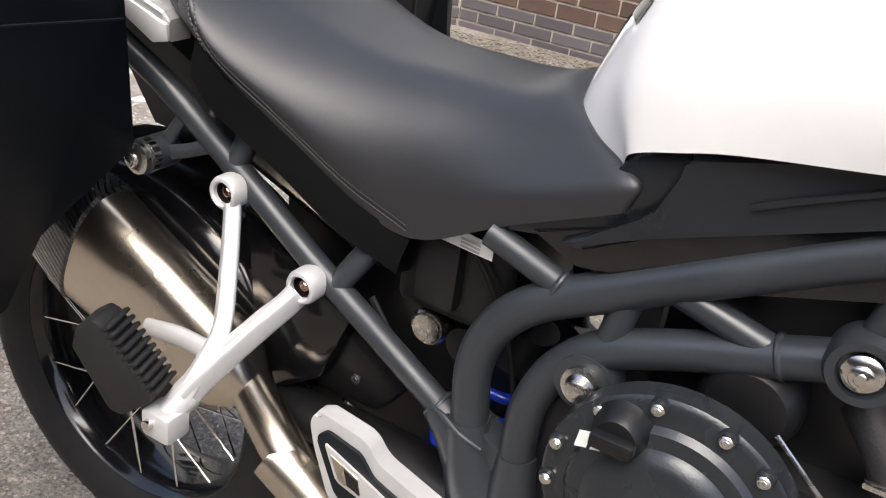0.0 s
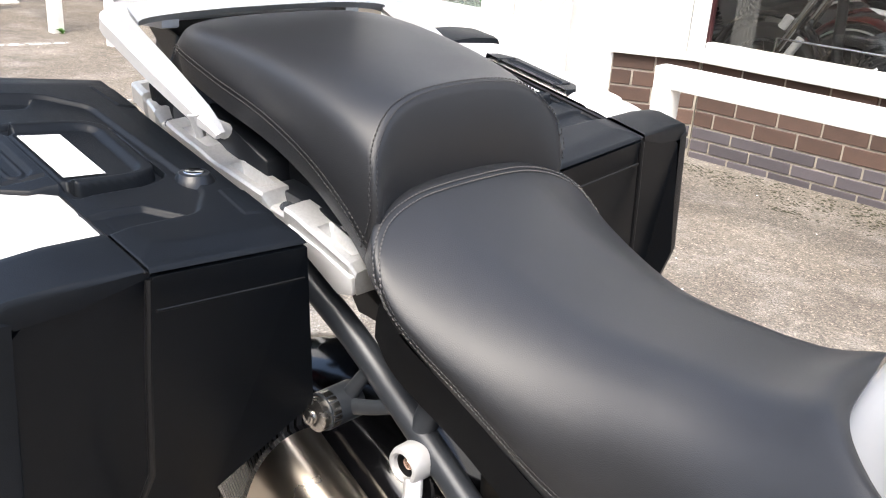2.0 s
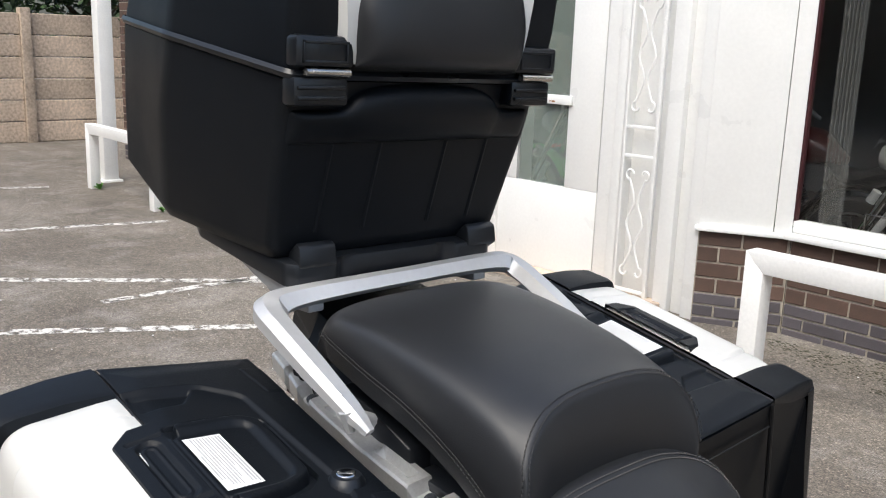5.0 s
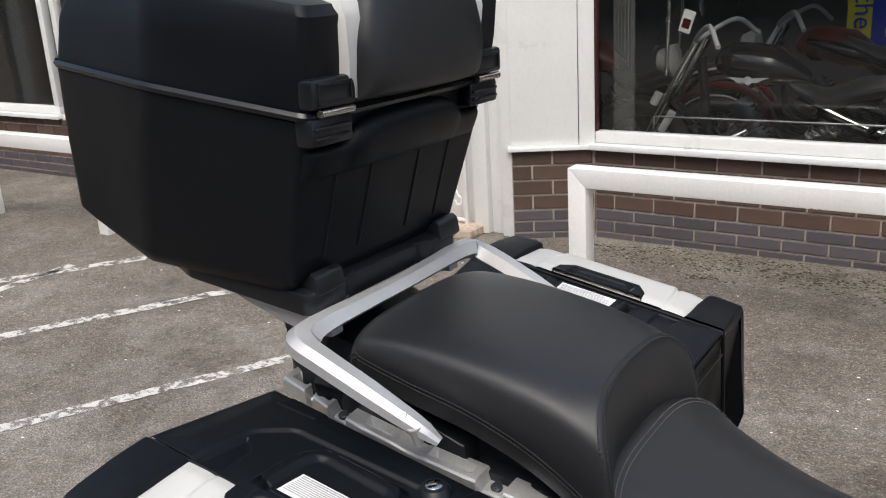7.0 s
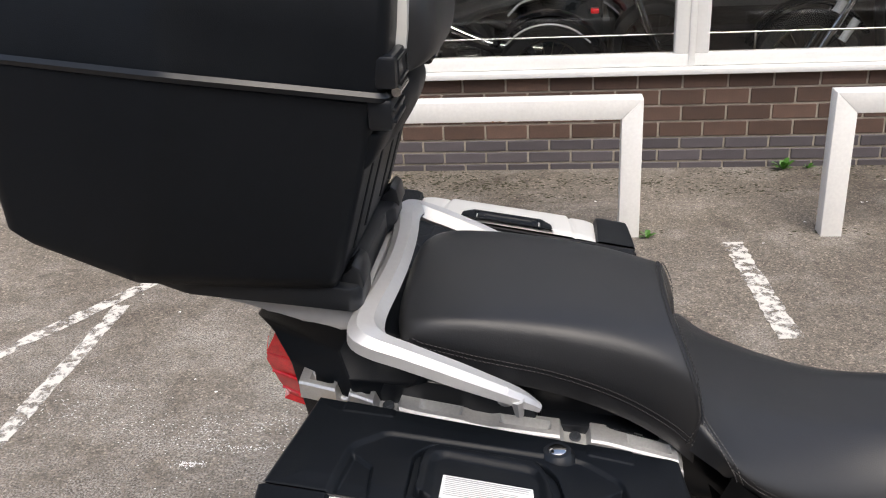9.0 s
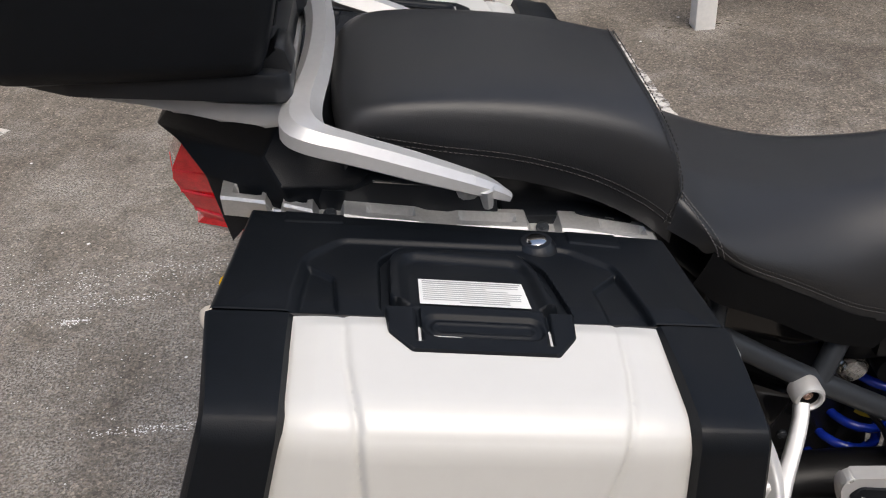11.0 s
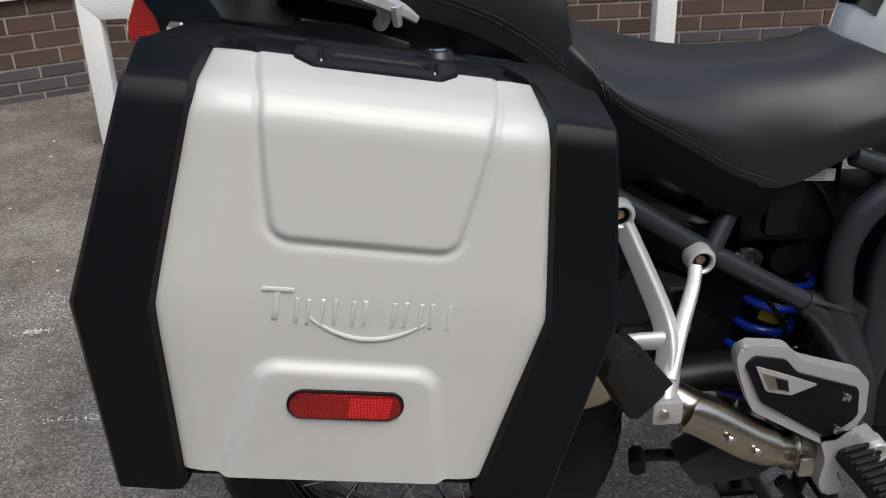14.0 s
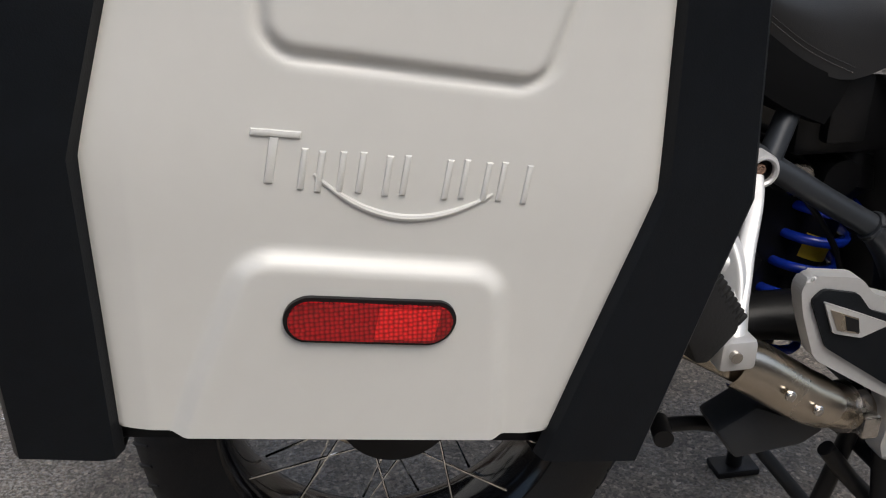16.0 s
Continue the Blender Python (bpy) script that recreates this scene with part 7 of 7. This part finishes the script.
def deck_height(x, y):
    """Moulded relief of the deck: a crowned rim, a sunken middle with two pockets, and a handle in its well."""
    rim = min(x - 0.836, 1.240 - x, 0.158 - y, y + 0.018)
    h = 0.0035 * ramp01(rim / 0.03) if rim > 0 else 0.0
    ridge = [(0.887, -0.05), (0.894, 0.066), (0.925, 0.103), (1.13, 0.109), (1.171, 0.077), (1.19, -0.05)]
    h -= 0.0042 * ramp01(inside(x, y, ridge, 0.006) / 0.007 + 0.5)
    for pocket in ([(0.893, -0.012), (0.898, 0.055), (0.92, 0.037), (0.924, -0.012)], [(1.183, -0.01), (1.17, 0.068), (1.144, 0.039), (1.148, -0.01)]):
        h -= 0.005 * ramp01(inside(x, y, pocket, 0.002) / 0.004 + 0.5)
    bay = [(0.959, -0.006), (0.958, 0.074), (0.975, 0.098), (1.088, 0.095), (1.104, 0.073), (1.117, -0.006)]
    g = ramp01(inside(x, y, bay, 0.004) / 0.0025 + 0.5)
    h = h * (1 - g) - 0.011 * g
    grip = [(0.9665, 0.0), (0.9655, 0.071), (0.979, 0.092), (1.083, 0.089), (1.095, 0.070), (1.1065, 0.0)]
    g = ramp01(inside(x, y, grip, 0.006) / 0.004 + 0.5)
    h = h * (1 - g) + 0.006 * g
    well = [(0.982, -0.006), (0.98, 0.066), (0.987, 0.075), (1.078, 0.071), (1.086, 0.06), (1.091, -0.006)]
    g = ramp01(inside(x, y, well, 0.004) / 0.012 + 0.7)
    h = h * (1 - g) + 0.0002 * g
    for tab in ([(0.872, 0.131), (0.926, 0.135), (0.924, 0.2), (0.868, 0.2)], [(1.137, 0.121), (1.186, 0.116), (1.188, 0.2), (1.139, 0.2)]):
        h += 0.0016 * ramp01(inside(x, y, tab, 0.002) / 0.002 + 0.5)
    return h


def latch_height(x, y):
    """Relief of the latch flap: two slots and a long oval finger recess, sunk under the lid outside its outline."""
    flap = [(0.962, 0.0), (0.964, -0.045), (0.982, -0.066), (1.096, -0.066), (1.113, -0.043), (1.116, 0.0)]
    h = -0.014 + 0.0165 * ramp01(inside(x, y, flap, 0.002) / 0.0035 + 0.6)
    for slot in ([(0.9865, -0.016), (0.9895, -0.016), (0.9905, -0.055), (0.9875, -0.055)], [(1.0905, -0.016), (1.0935, -0.016), (1.0925, -0.055), (1.0895, -0.055)]):
        h -= 0.004 * ramp01(inside(x, y, slot, 0.0005) / 0.002 + 0.7)
    mid = -0.038
    d = 0.0115 - math.hypot(max(abs(x - 1.04) - 0.036, 0), y - mid)
    h -= 0.0035 * ramp01(d / 0.004 + 0.5)
    d = 0.0075 - math.hypot(max(abs(x - 1.04) - 0.034, 0), y - mid)
    h += 0.0014 * (ramp01(d / 0.002 + 0.5) - ramp01((d - 0.0025) / 0.002 + 0.5))
    return h


def build_pannier(side):
    F = (lambda p: Vector(p)) if side > 0 else (lambda p: Vector((p[0] - 0.012, 2 * YM - p[1] + 0.006, p[2] - 0.003)))
    words = "black and white hard pannier case hung beside the tail" if side > 0 else "black and white hard pannier case on the opposite tail side"
    t = thing("side_pannier", F((1.0, 0.0, 0.67)), words, "pannier", "motorcycle panniers")

    def P(n, bm, m, parent=t, lb="", **kw):
        if side < 0:
            for v in bm.verts:
                v.co = F(v.co)
        return part(n, bm, m, parent, lb, **kw)
    # inner shell
    n = 10
    rows = []
    for i in range(n + 1):
        row = [pan_point(k if k < 6 else 5, i / n, 0.0 if k < 6 else 1.0) for k in range(7)]
        for k in (1, 2):
            row[k].z -= 0.006
        for k in (3, 4, 5, 6):
            row[k] += Vector((0.006 if k > 4 else 0, 0.014, -0.014 if k < 5 else 0.0))
        row.insert(1, Vector((0.752, 0.165, 0.82)).lerp(Vector(FRONT_IN), i / n))
        row.insert(1, Vector((0.765, 0.09, 0.70)).lerp(Vector((1.16, 0.09, 0.705)), i / n))
        rows.append(row)
    bm = bmesh.new()
    add_grid(bm, rows, closed=True, caps=True)
    bmesh.ops.bevel(bm, geom=[e for e in bm.edges if e.calc_face_angle(0) > 0.35], offset=0.008, segments=3, affect="EDGES", profile=0.5)
    body = P("body", bm, M_PLASTIC, t, "textured black pannier shell", angle=0.9)
    body.modifiers.new("weighted", "WEIGHTED_NORMAL").keep_sharp = True
    # white lid panel with two raised fields
    end = float(np.interp(LID_END, (2, 3, 4, 5, 6), ARC))
    nt, nu = 170, 140
    rows = []
    for i in range(nt + 1):
        tt = 0.004 + (end - 0.004) * i / nt
        row = []
        for j in range(nu + 1):
            u = j / nu
            d = inside(u * LID_W, tt, FIELD, 0.014)
            h = 0.0030 * ramp01(d / 0.008 + 0.5) - 0.0030 * math.exp(-((d + 0.003) / 0.0042) ** 2)
            if tt > 0.25:
                h += 0.0085 * ramp01(inside(u * LID_W, tt, LOWER, 0.016) / 0.013 + 0.5)
            edge = min(1, 14 * u, 14 * (1 - u))
            top = ramp01(tt / 0.02)
            row.append(lid_base(u, tt, (0.001 + 0.005 * top) * math.sqrt(max(edge, 0)) + h * (0.35 + 0.65 * ramp01(tt / 0.1))))
        rows.append(row)
    for j in range(3):
        rows.append([p + Vector((0, 0.008, -0.002 if j < 1 else 0.001)) for p in rows[-1]])
    bm = bmesh.new()
    add_grid(bm, rows)
    lid = P("lid", bm, M_WHITE, t, "pearl white lid with raised fields and embossed mark", angle=1.2)

    # black end caps, standing proud of the lid
    for tail in (True, False):
        bm = bmesh.new()
        rows = []
        for lv in [2.03, 2.5, 2.93, 3.0, 3.5, 4.0, 4.05, 4.5, 4.95, 5.0, 5.05, 5.5, 6.0]:
            k, v = min(int(lv), 5), lv - min(int(lv), 5)
            a, b = lid_bounds(lv)
            ss = [-0.006, -0.004, 0.006, a - 0.03, a - 0.008, a + 0.003] if tail else [1.006, 1.004, 0.994, b + 0.03, b + 0.008, b - 0.003]
            hs = [-0.014, 0.003, 0.0085, 0.0105, 0.0085, -0.002]
            hs = [h * (0.35 if lv < 2.1 else 1.0) for h in hs]
            rows.append([pan_point(k, s, v, h) for s, h in zip(ss, hs)])
        low = rows[-1]
        rows.append([p + Vector((0, 0.03, -0.006)) for p in low])
        add_grid(bm, rows)
        bmesh.ops.bevel(bm, geom=[e for e in bm.edges if e.calc_face_angle(0) > 0.5], offset=0.0025, segments=2, affect="EDGES", profile=0.5)
        cap = P("end_cap", bm, M_PLASTIC, t, "textured black pannier corner trim", angle=0.75)
        cap.modifiers.new("weighted", "WEIGHTED_NORMAL").keep_sharp = True
    # parting lines of the front face
    bm = bmesh.new()
    add_tube(bm, [pan_point(1, 1.002, v) + Vector((0.0015, 0, -0.034)) for v in (0.03, 0.3, 0.6, 0.97)], 0.0013, seg=6, sub=2)
    P("parting_seam", bm, M_DARK, body)
    bm = bmesh.new()
    add_tube(bm, [Vector((1.2465, -0.013, 0.999)), Vector((1.2475, -0.018, 0.92)), Vector((1.249, -0.022, 0.825)), Vector((1.20, -0.024, 0.73)), Vector((1.15, -0.026, 0.655))], 0.0032, seg=8, sub=1)
    P("parting_seam", bm, M_DARK, body)

    def deck(x, y, h=0.0):
        return Vector((x, y, 1.22224 - 0.174534 * x - 0.1098 * y + h))

    def relief(x0, x1, y0, y1, nx, ny, at):
        b = bmesh.new()
        add_grid(b, [[at(x, y) for y in (y0 + (y1 - y0) * j / ny for j in range(ny + 1))] for x in (x0 + (x1 - x0) * i / nx for i in range(nx + 1))])
        return b

    def on_deck(s, d):
        """The deck at s from rear to front and d from the parting line inwards, with rolled edges."""
        p = pan_point(1, s, 1.0).lerp(pan_point(1, s, 0.0), d)
        r = min(s * 0.41, (1 - s) * 0.41, d * 0.18, (1 - d) * 0.18)
        return deck(p.x, p.y, deck_height(p.x, p.y) - 0.009 * (1 - ramp01(0.5 + r / 0.01)) ** 1.5)
    top = P("deck", relief(0, 1, 0.012, 1, 300, 136, on_deck), M_PLASTIC, t, "moulded black pannier top with carry handle", angle=1.2)
    b = bmesh.new()
    add_tube(b, [deck(0.828, -0.022, -0.0045), deck(1.246, -0.0145, -0.0045)], 0.0035, seg=6, sub=1)
    P("parting_groove", b, M_DARK, body)

    def on_lid(x, y):
        v = (y + 0.018) / -0.106
        lo, hi = pan_point(2, 0.0, max(v, 0)), pan_point(2, 1.0, max(v, 0))
        s = (x - lo.x) / (hi.x - lo.x)
        return Vector((x, y, lo.z + (hi.z - lo.z) * s + latch_height(x, y) + 0.0085))
    P("latch_handle", relief(0.955, 1.124, -0.072, -0.0185, 112, 44, on_lid), M_PLASTIC, t, "black flush latch handle over the lid edge", angle=1.2)
    lb = P("instruction_label", relief(0, 1, 0, 1, 1, 1, lambda a, c: deck(0.991 + 0.089 * a + 0.003 * a * (1 - c), 0.0 + 0.0405 * c, 0.0014)), M_PAPER, t, "white printed instruction label")
    rnd = random.Random(77)
    for k in range(11):
        y = 0.003 + 0.0033 * k
        x0, x1 = 0.994 + (0.03 if k == 0 else 0), 1.078 - rnd.choice((0, 0.002, 0.012, 0.03))
        P("text_bar", relief(x0, x1, y, y + (0.0014 if k < 9 else 0.002), 1, 1, lambda a, c: deck(a, c, 0.0018)), M_INK, lb)
    lc = deck(1.1048, 0.1155, -0.001)
    lock = P("lock", lathe([(0.0, 0.009), (0.011, 0.009), (0.0125, 0.009), (0.0145, 0.0085), (0.017, 0.005), (0.02, 0.0), (0.021, -0.004)], lc, "z", 32), M_SMOOTH, t, "round pannier lock with chrome barrel")
    P("barrel", lathe([(0.0, 0.0105), (0.0085, 0.0105), (0.0098, 0.0095), (0.0098, 0.008)], lc, "z", 28), M_CHROME, lock)

    # oval reflector on the outer face
    def stadium(u0, u1, t0, t1, h0, h1):
        b = bmesh.new()
        cu, ct, hu, ht = (u0 + u1) / 2, (t0 + t1) / 2, (u1 - u0) / 2, (t1 - t0) / 2
        out = []
        for q in range(32):
            a = 2 * math.pi * q / 32
            x, y = math.cos(a), math.sin(a)
            out.append((cu + math.copysign(hu - ht / LID_W, x) + ht / LID_W * x, ct + ht * y))
        k = len(out)
        lo, hi = [b.verts.new(lid_base(u, w, h0)) for u, w in out], [b.verts.new(lid_base(u, w, h1)) for u, w in out]
        b.faces.new(hi)
        for j in range(k):
            b.faces.new((lo[j], lo[(j + 1) % k], hi[(j + 1) % k], hi[j]))
        return b
    rf = P("reflector", stadium(RU0 - 0.008, RU1 + 0.008, RT0 - 0.0025, RT1 + 0.0025, 0.010, 0.0175), M_DARK, t, "red oval reflector in a black frame")
    P("lens", stadium(RU0, RU1, RT0, RT1, 0.0165, 0.0195), M_REFLECT, rf, "red prismatic reflector lens")
    b = bmesh.new()
    um = (RU0 + RU1) / 2
    # the lens's lit part, painted as a brighter red overlay
    add_grid(b, [[lid_base(u, w, 0.0198) for w in (RT0 + 0.002, (RT0 + RT1) / 2, RT1 - 0.002)] for u in (um + 0.01, um + 0.06, RU1 - 0.03)])
    P("bright_half", b, M_REFLECT_LIT, rf)
    # embossed maker's mark as plain raised bars over a curved line
    for u0, u1, t0, t1 in MARK:
        b = bmesh.new()
        su, st = 0.0016 / LID_W, 0.0016
        rings = [[lid_base(u, w, h) for u, w in ((u0 + m * su, t0 + m * st), (u1 - m * su, t0 + m * st), (u1 - m * su, t1 - m * st), (u0 + m * su, t1 - m * st))] for m, h in ((0, 0.0055), (0.35, 0.0074), (1.0, 0.0080))]
        add_grid(b, rings, closed=True)
        b.verts.ensure_lookup_table()
        b.faces.new(b.verts[8:12])
        P("embossed_mark", b, M_WHITE, lid)
    b = bmesh.new()
    arc = []
    for q in range(17):
        c = q / 16
        arc.append(lid_base(SWU0 + (SWU1 - SWU0) * c, SWT0 + (SWT1 - SWT0) * c + SWD * (1 - (2 * c - 1) ** 2), 0.0062))
    add_tube(b, arc, [0.001, 0.002, 0.0024, 0.0024, 0.002, 0.001], seg=8, sub=2)
    P("embossed_line", b, M_WHITE, lid)
    return t


build_pannier(1)
build_pannier(-1)


# ---- top box ----
def build_top_box():
    YB = 0.351
    t = thing("top_box", (0.72, YB, 1.14), "large black top box with white lid insert and backrest", "top box")

    def plan(xf, xm, xr, hf, hm, hr, zf, zm, zr, rad=0.013):
        """A level of the box: rounded six-sided outline, with its own heights."""
        pts = [(xf, -hf), (xm, -hm), (xr, -hr), (xr - 0.045, -hr * 0.55), (xr - 0.045, hr * 0.55), (xr, hr), (xm, hm), (xf, hf)]
        out = []
        for x, y in round_poly(pts, rad, 4):
            z = float(np.interp(x, [xr, xm, xf], [zr, zm, zf]))
            out.append((x, YB + y, z))
        return out
    low = [plan(0.846, 0.66, 0.57, 0.155, 0.178, 0.165, 1.172, 1.19, 1.235), plan(0.866, 0.655, 0.53, 0.172, 0.2, 0.19, 1.181, 1.2, 1.246), plan(0.874, 0.66, 0.52, 0.18, 0.21, 0.2, 1.197, 1.217, 1.262),
           plan(0.911, 0.71, 0.513, 0.192, 0.236, 0.198, 1.32, 1.34, 1.36), plan(0.929, 0.735, 0.512, 0.195, 0.238, 0.196, 1.388, 1.424, 1.443)]
    base = part("lower_shell", joined(lambda b: add_grid(b, low, closed=True, caps=True)), M_PLASTIC, t, "textured black lower shell", angle=0.75)
    base.modifiers.new("weighted", "WEIGHTED_NORMAL").keep_sharp = True
    seam_l = [plan(0.941, 0.736, 0.509, 0.199, 0.242, 0.197, 1.39, 1.426, 1.445), plan(0.944, 0.737, 0.508, 0.201, 0.244, 0.199, 1.395, 1.431, 1.45), plan(0.941, 0.736, 0.509, 0.199, 0.242, 0.197, 1.4, 1.436, 1.455)]
    part("seam_strip", joined(lambda b: add_grid(b, seam_l, closed=True)), M_SMOOTH, t)
    up = [plan(0.938, 0.735, 0.512, 0.196, 0.238, 0.194, 1.398, 1.434, 1.453), plan(0.947, 0.738, 0.52, 0.2, 0.234, 0.188, 1.455, 1.485, 1.505), plan(0.952, 0.74, 0.535, 0.2, 0.227, 0.176, 1.5, 1.532, 1.548), plan(0.944, 0.74, 0.55, 0.193, 0.216, 0.164, 1.512, 1.546, 1.56),
          plan(0.92, 0.74, 0.6, 0.15, 0.16, 0.11, 1.52, 1.553, 1.566)]
    lid = part("lid", joined(lambda b: add_grid(b, up, closed=True, caps=True)), M_PLASTIC, t, "textured black upper lid", angle=0.6)
    lid.modifiers.new("weighted", "WEIGHTED_NORMAL").keep_sharp = True
    # white insert over the top and down the front, either side of the pad
    prof = [(0.55, 1.562), (0.62, 1.571), (0.74, 1.561), (0.86, 1.54), (0.915, 1.528), (0.94, 1.521), (0.954, 1.512), (0.959, 1.495), (0.956, 1.45), (0.949, 1.408)]
    rows = []
    for i, (x, z) in enumerate(prof):
        hw = float(np.interp(x, (0.55, 0.74, 0.967), (0.11, 0.15, 0.15)))
        if z < 1.5 and x > 0.9:
            hw = 0.15 - (1.5 - z) * 0.12
        rows.append([(x - (0.012 if abs(q) == 1 else 0), YB + q * hw, z - (0.008 if abs(q) == 1 else 0)) for q in (-1, -0.96, -0.5, 0, 0.5, 0.96, 1)])
    part("white_insert", joined(lambda b: add_grid(b, rows)), M_WHITE, lid, "pearl white lid insert", angle=0.9)
    # backrest pad, hugging the front of the lid with a tongue over the top
    pad = [
        [(0.958, 0.122, 1.404), (0.958, 0.06, 1.402), (0.958, 0, 1.402)],
        [(0.982, 0.12, 1.408), (0.986, 0.06, 1.405), (0.986, 0, 1.405)],
        [(0.992, 0.119, 1.43), (0.998, 0.06, 1.428), (0.998, 0, 1.428)],
        [(0.991, 0.124, 1.46), (0.999, 0.06, 1.465), (0.999, 0, 1.465)],
        [(0.987, 0.116, 1.495), (0.995, 0.06, 1.51), (0.995, 0, 1.51)],
        [(0.98, 0.103, 1.533), (0.986, 0.06, 1.555), (0.986, 0, 1.557)],
        [(0.965, 0.098, 1.55), (0.97, 0.055, 1.573), (0.97, 0, 1.576)],
        [(0.93, 0.1, 1.545), (0.935, 0.055, 1.569), (0.935, 0, 1.572)],
        [(0.89, 0.105, 1.539), (0.89, 0.045, 1.558), (0.89, 0, 1.56)],
        [(0.86, 0.08, 1.538), (0.86, 0.045, 1.546), (0.86, 0, 1.548)],
        [(0.84, 0.04, 1.54), (0.84, 0.03, 1.542), (0.84, 0, 1.542)],
    ]
    rows = []
    for i, st in enumerate(pad):
        x, d, z = st[0]
        inner = (0.965 if i < 6 else x, d + 0.004, z if i < 6 else 1.53)
        full = [inner] + st
        rows.append([(x - 0.012, YB - d, z) for x, d, z in full] + [(x - 0.012, YB + d, z) for x, d, z in full[:-1][::-1]])
    part("backrest_pad", joined(lambda b: add_grid(b, rows)), M_VINYL, t, "black moulded backrest pad", subsurf=2)
    # front ledge of the lower shell
    rows = []
    zz = [(1.317, 0.0), (1.319, 0.6), (1.332, 0.85), (1.35, 1.0), (1.368, 0.95), (1.386, 0.6), (1.39, 0.0)]
    for y, hi in ((0.164, 0.0), (0.169, 0.5), (0.226, 0.5), (0.236, 0.6), (0.254, 1.0), (0.448, 1.0), (0.466, 0.6), (0.476, 0.5), (0.529, 0.5), (0.534, 0.0)):
        row = []
        for z, o in zz:
            zt = z if z < 1.34 else 1.34 + (z - 1.34) * (0.35 + 0.65 * max(0, hi * 2 - 1))
            xs = float(np.interp(zt, (1.2, 1.32, 1.39), (0.874, 0.911, 0.929)))
            row.append((xs - 0.004 + o * (0.018 + 0.012 * max(0, hi * 2 - 1)) * (1 if hi else 0), y, zt))
        rows.append(row)
    part("front_ledge", joined(lambda b: add_grid(b, rows)), M_PLASTIC, base, "rolled ledge across the box front", subsurf=2)
    for y, w in ((0.228, 0.0), (0.298, 0), (0.402, 0), (0.472, 0)):
        part("front_rib", joined(lambda b: add_tube(b, [(0.876, y, 1.21), (0.908, y, 1.318)], 0.004, seg=8, sub=1)), M_PLASTIC, base)
    for s in (1, -1):
        f = (lambda y: y) if s > 0 else (lambda y: 2 * YB - y)
        a, b_ = sorted((f(0.151), f(0.226)))
        la = part("latch", joined(lambda b: (add_box(b, (0.93, a, 1.4035), (0.9525, b_, 1.437), 0.005), add_box(b, (0.92, a + 0.002, 1.362), (0.946, b_ - 0.002, 1.394), 0.005))), M_SMOOTH, t, "black over-centre latch with steel pin")
        part("hinge_pin", joined(lambda b: add_tube(b, [(0.949, a + 0.014, 1.3985), (0.949, b_ - 0.005, 1.3985)], 0.0048, seg=14, sub=1)), M_BOLT, la, "bright steel pin")
        for z in (1.369, 1.38):
            part("grip_rib", box((0.94, a + 0.006, z), (0.9495, b_ - 0.008, z + 0.0045), 0.0015), M_SMOOTH, la)
        for z0, z1 in ((1.4075, 1.411), (1.428, 1.4315)):
            part("latch_frame", box((0.95, a + 0.008, z0), (0.9545, b_ - 0.008, z1), 0.001), M_SMOOTH, la)
        for y0 in (a + 0.008, b_ - 0.0115):
            part("latch_frame", box((0.95, y0, 1.4075), (0.9545, y0 + 0.0035, 1.4315), 0.001), M_SMOOTH, la)
        # clamp at the box foot
        c = 0.226 if s > 0 else 0.494
        part("foot_clip", joined(lambda b: add_prism(b, [(0.85, 1.16), (0.88, 1.162), (0.893, 1.172), (0.889, 1.194), (0.88, 1.2), (0.87, 1.183), (0.85, 1.178)], c - 0.026, c + 0.026, bevel=0.003)), M_SMOOTH, base, "black clip at the box foot")
    bp = [(0.88, 0.185), (0.89, 0.198), (0.89, 0.254), (0.876, 0.268), (0.882, 0.285), (0.882, 0.418), (0.876, 0.435), (0.89, 0.449), (0.89, 0.505), (0.88, 0.518), (0.70, 0.53), (0.56, 0.48), (0.56, 0.22), (0.70, 0.17)]
    bm = bmesh.new()
    vs = add_prism(bm, bp, 1.144, 1.174, axis="z", bevel=0.005)
    for v in bm.verts:
        v.co.z += (0.9 - v.co.x) * 0.16 if v.co.x < 0.9 else 0
    part("base_plate", bm, M_SMOOTH, t, "black plastic mounting plate on the rack", angle=0.6)
    for y in (0.245, 0.455):
        part("mount_foot", joined(lambda b: add_tube(b, [(0.866, y, 1.13), (0.866, y, 1.155)], 0.013, seg=14, sub=1)), M_DARK, t)
    t.rotation_euler.x = -0.02
    return t


build_top_box()

# ---- bricks, laid last ----
brick_wall(wall_main, -0.478, 4.4, 4.03, COURSES, 11)
brick_wall(wall_return, 0.0, flen, 0.0, COURSES, 12, frame_m=FACET)
brick_wall(wall_left, -7.6, -4.3, 3.93, COURSES, 13)
brick_wall(pier, -8.4, -7.6, 3.87, COURSES[:3] + [(0.086, M_BROWN)] * 20, 15)
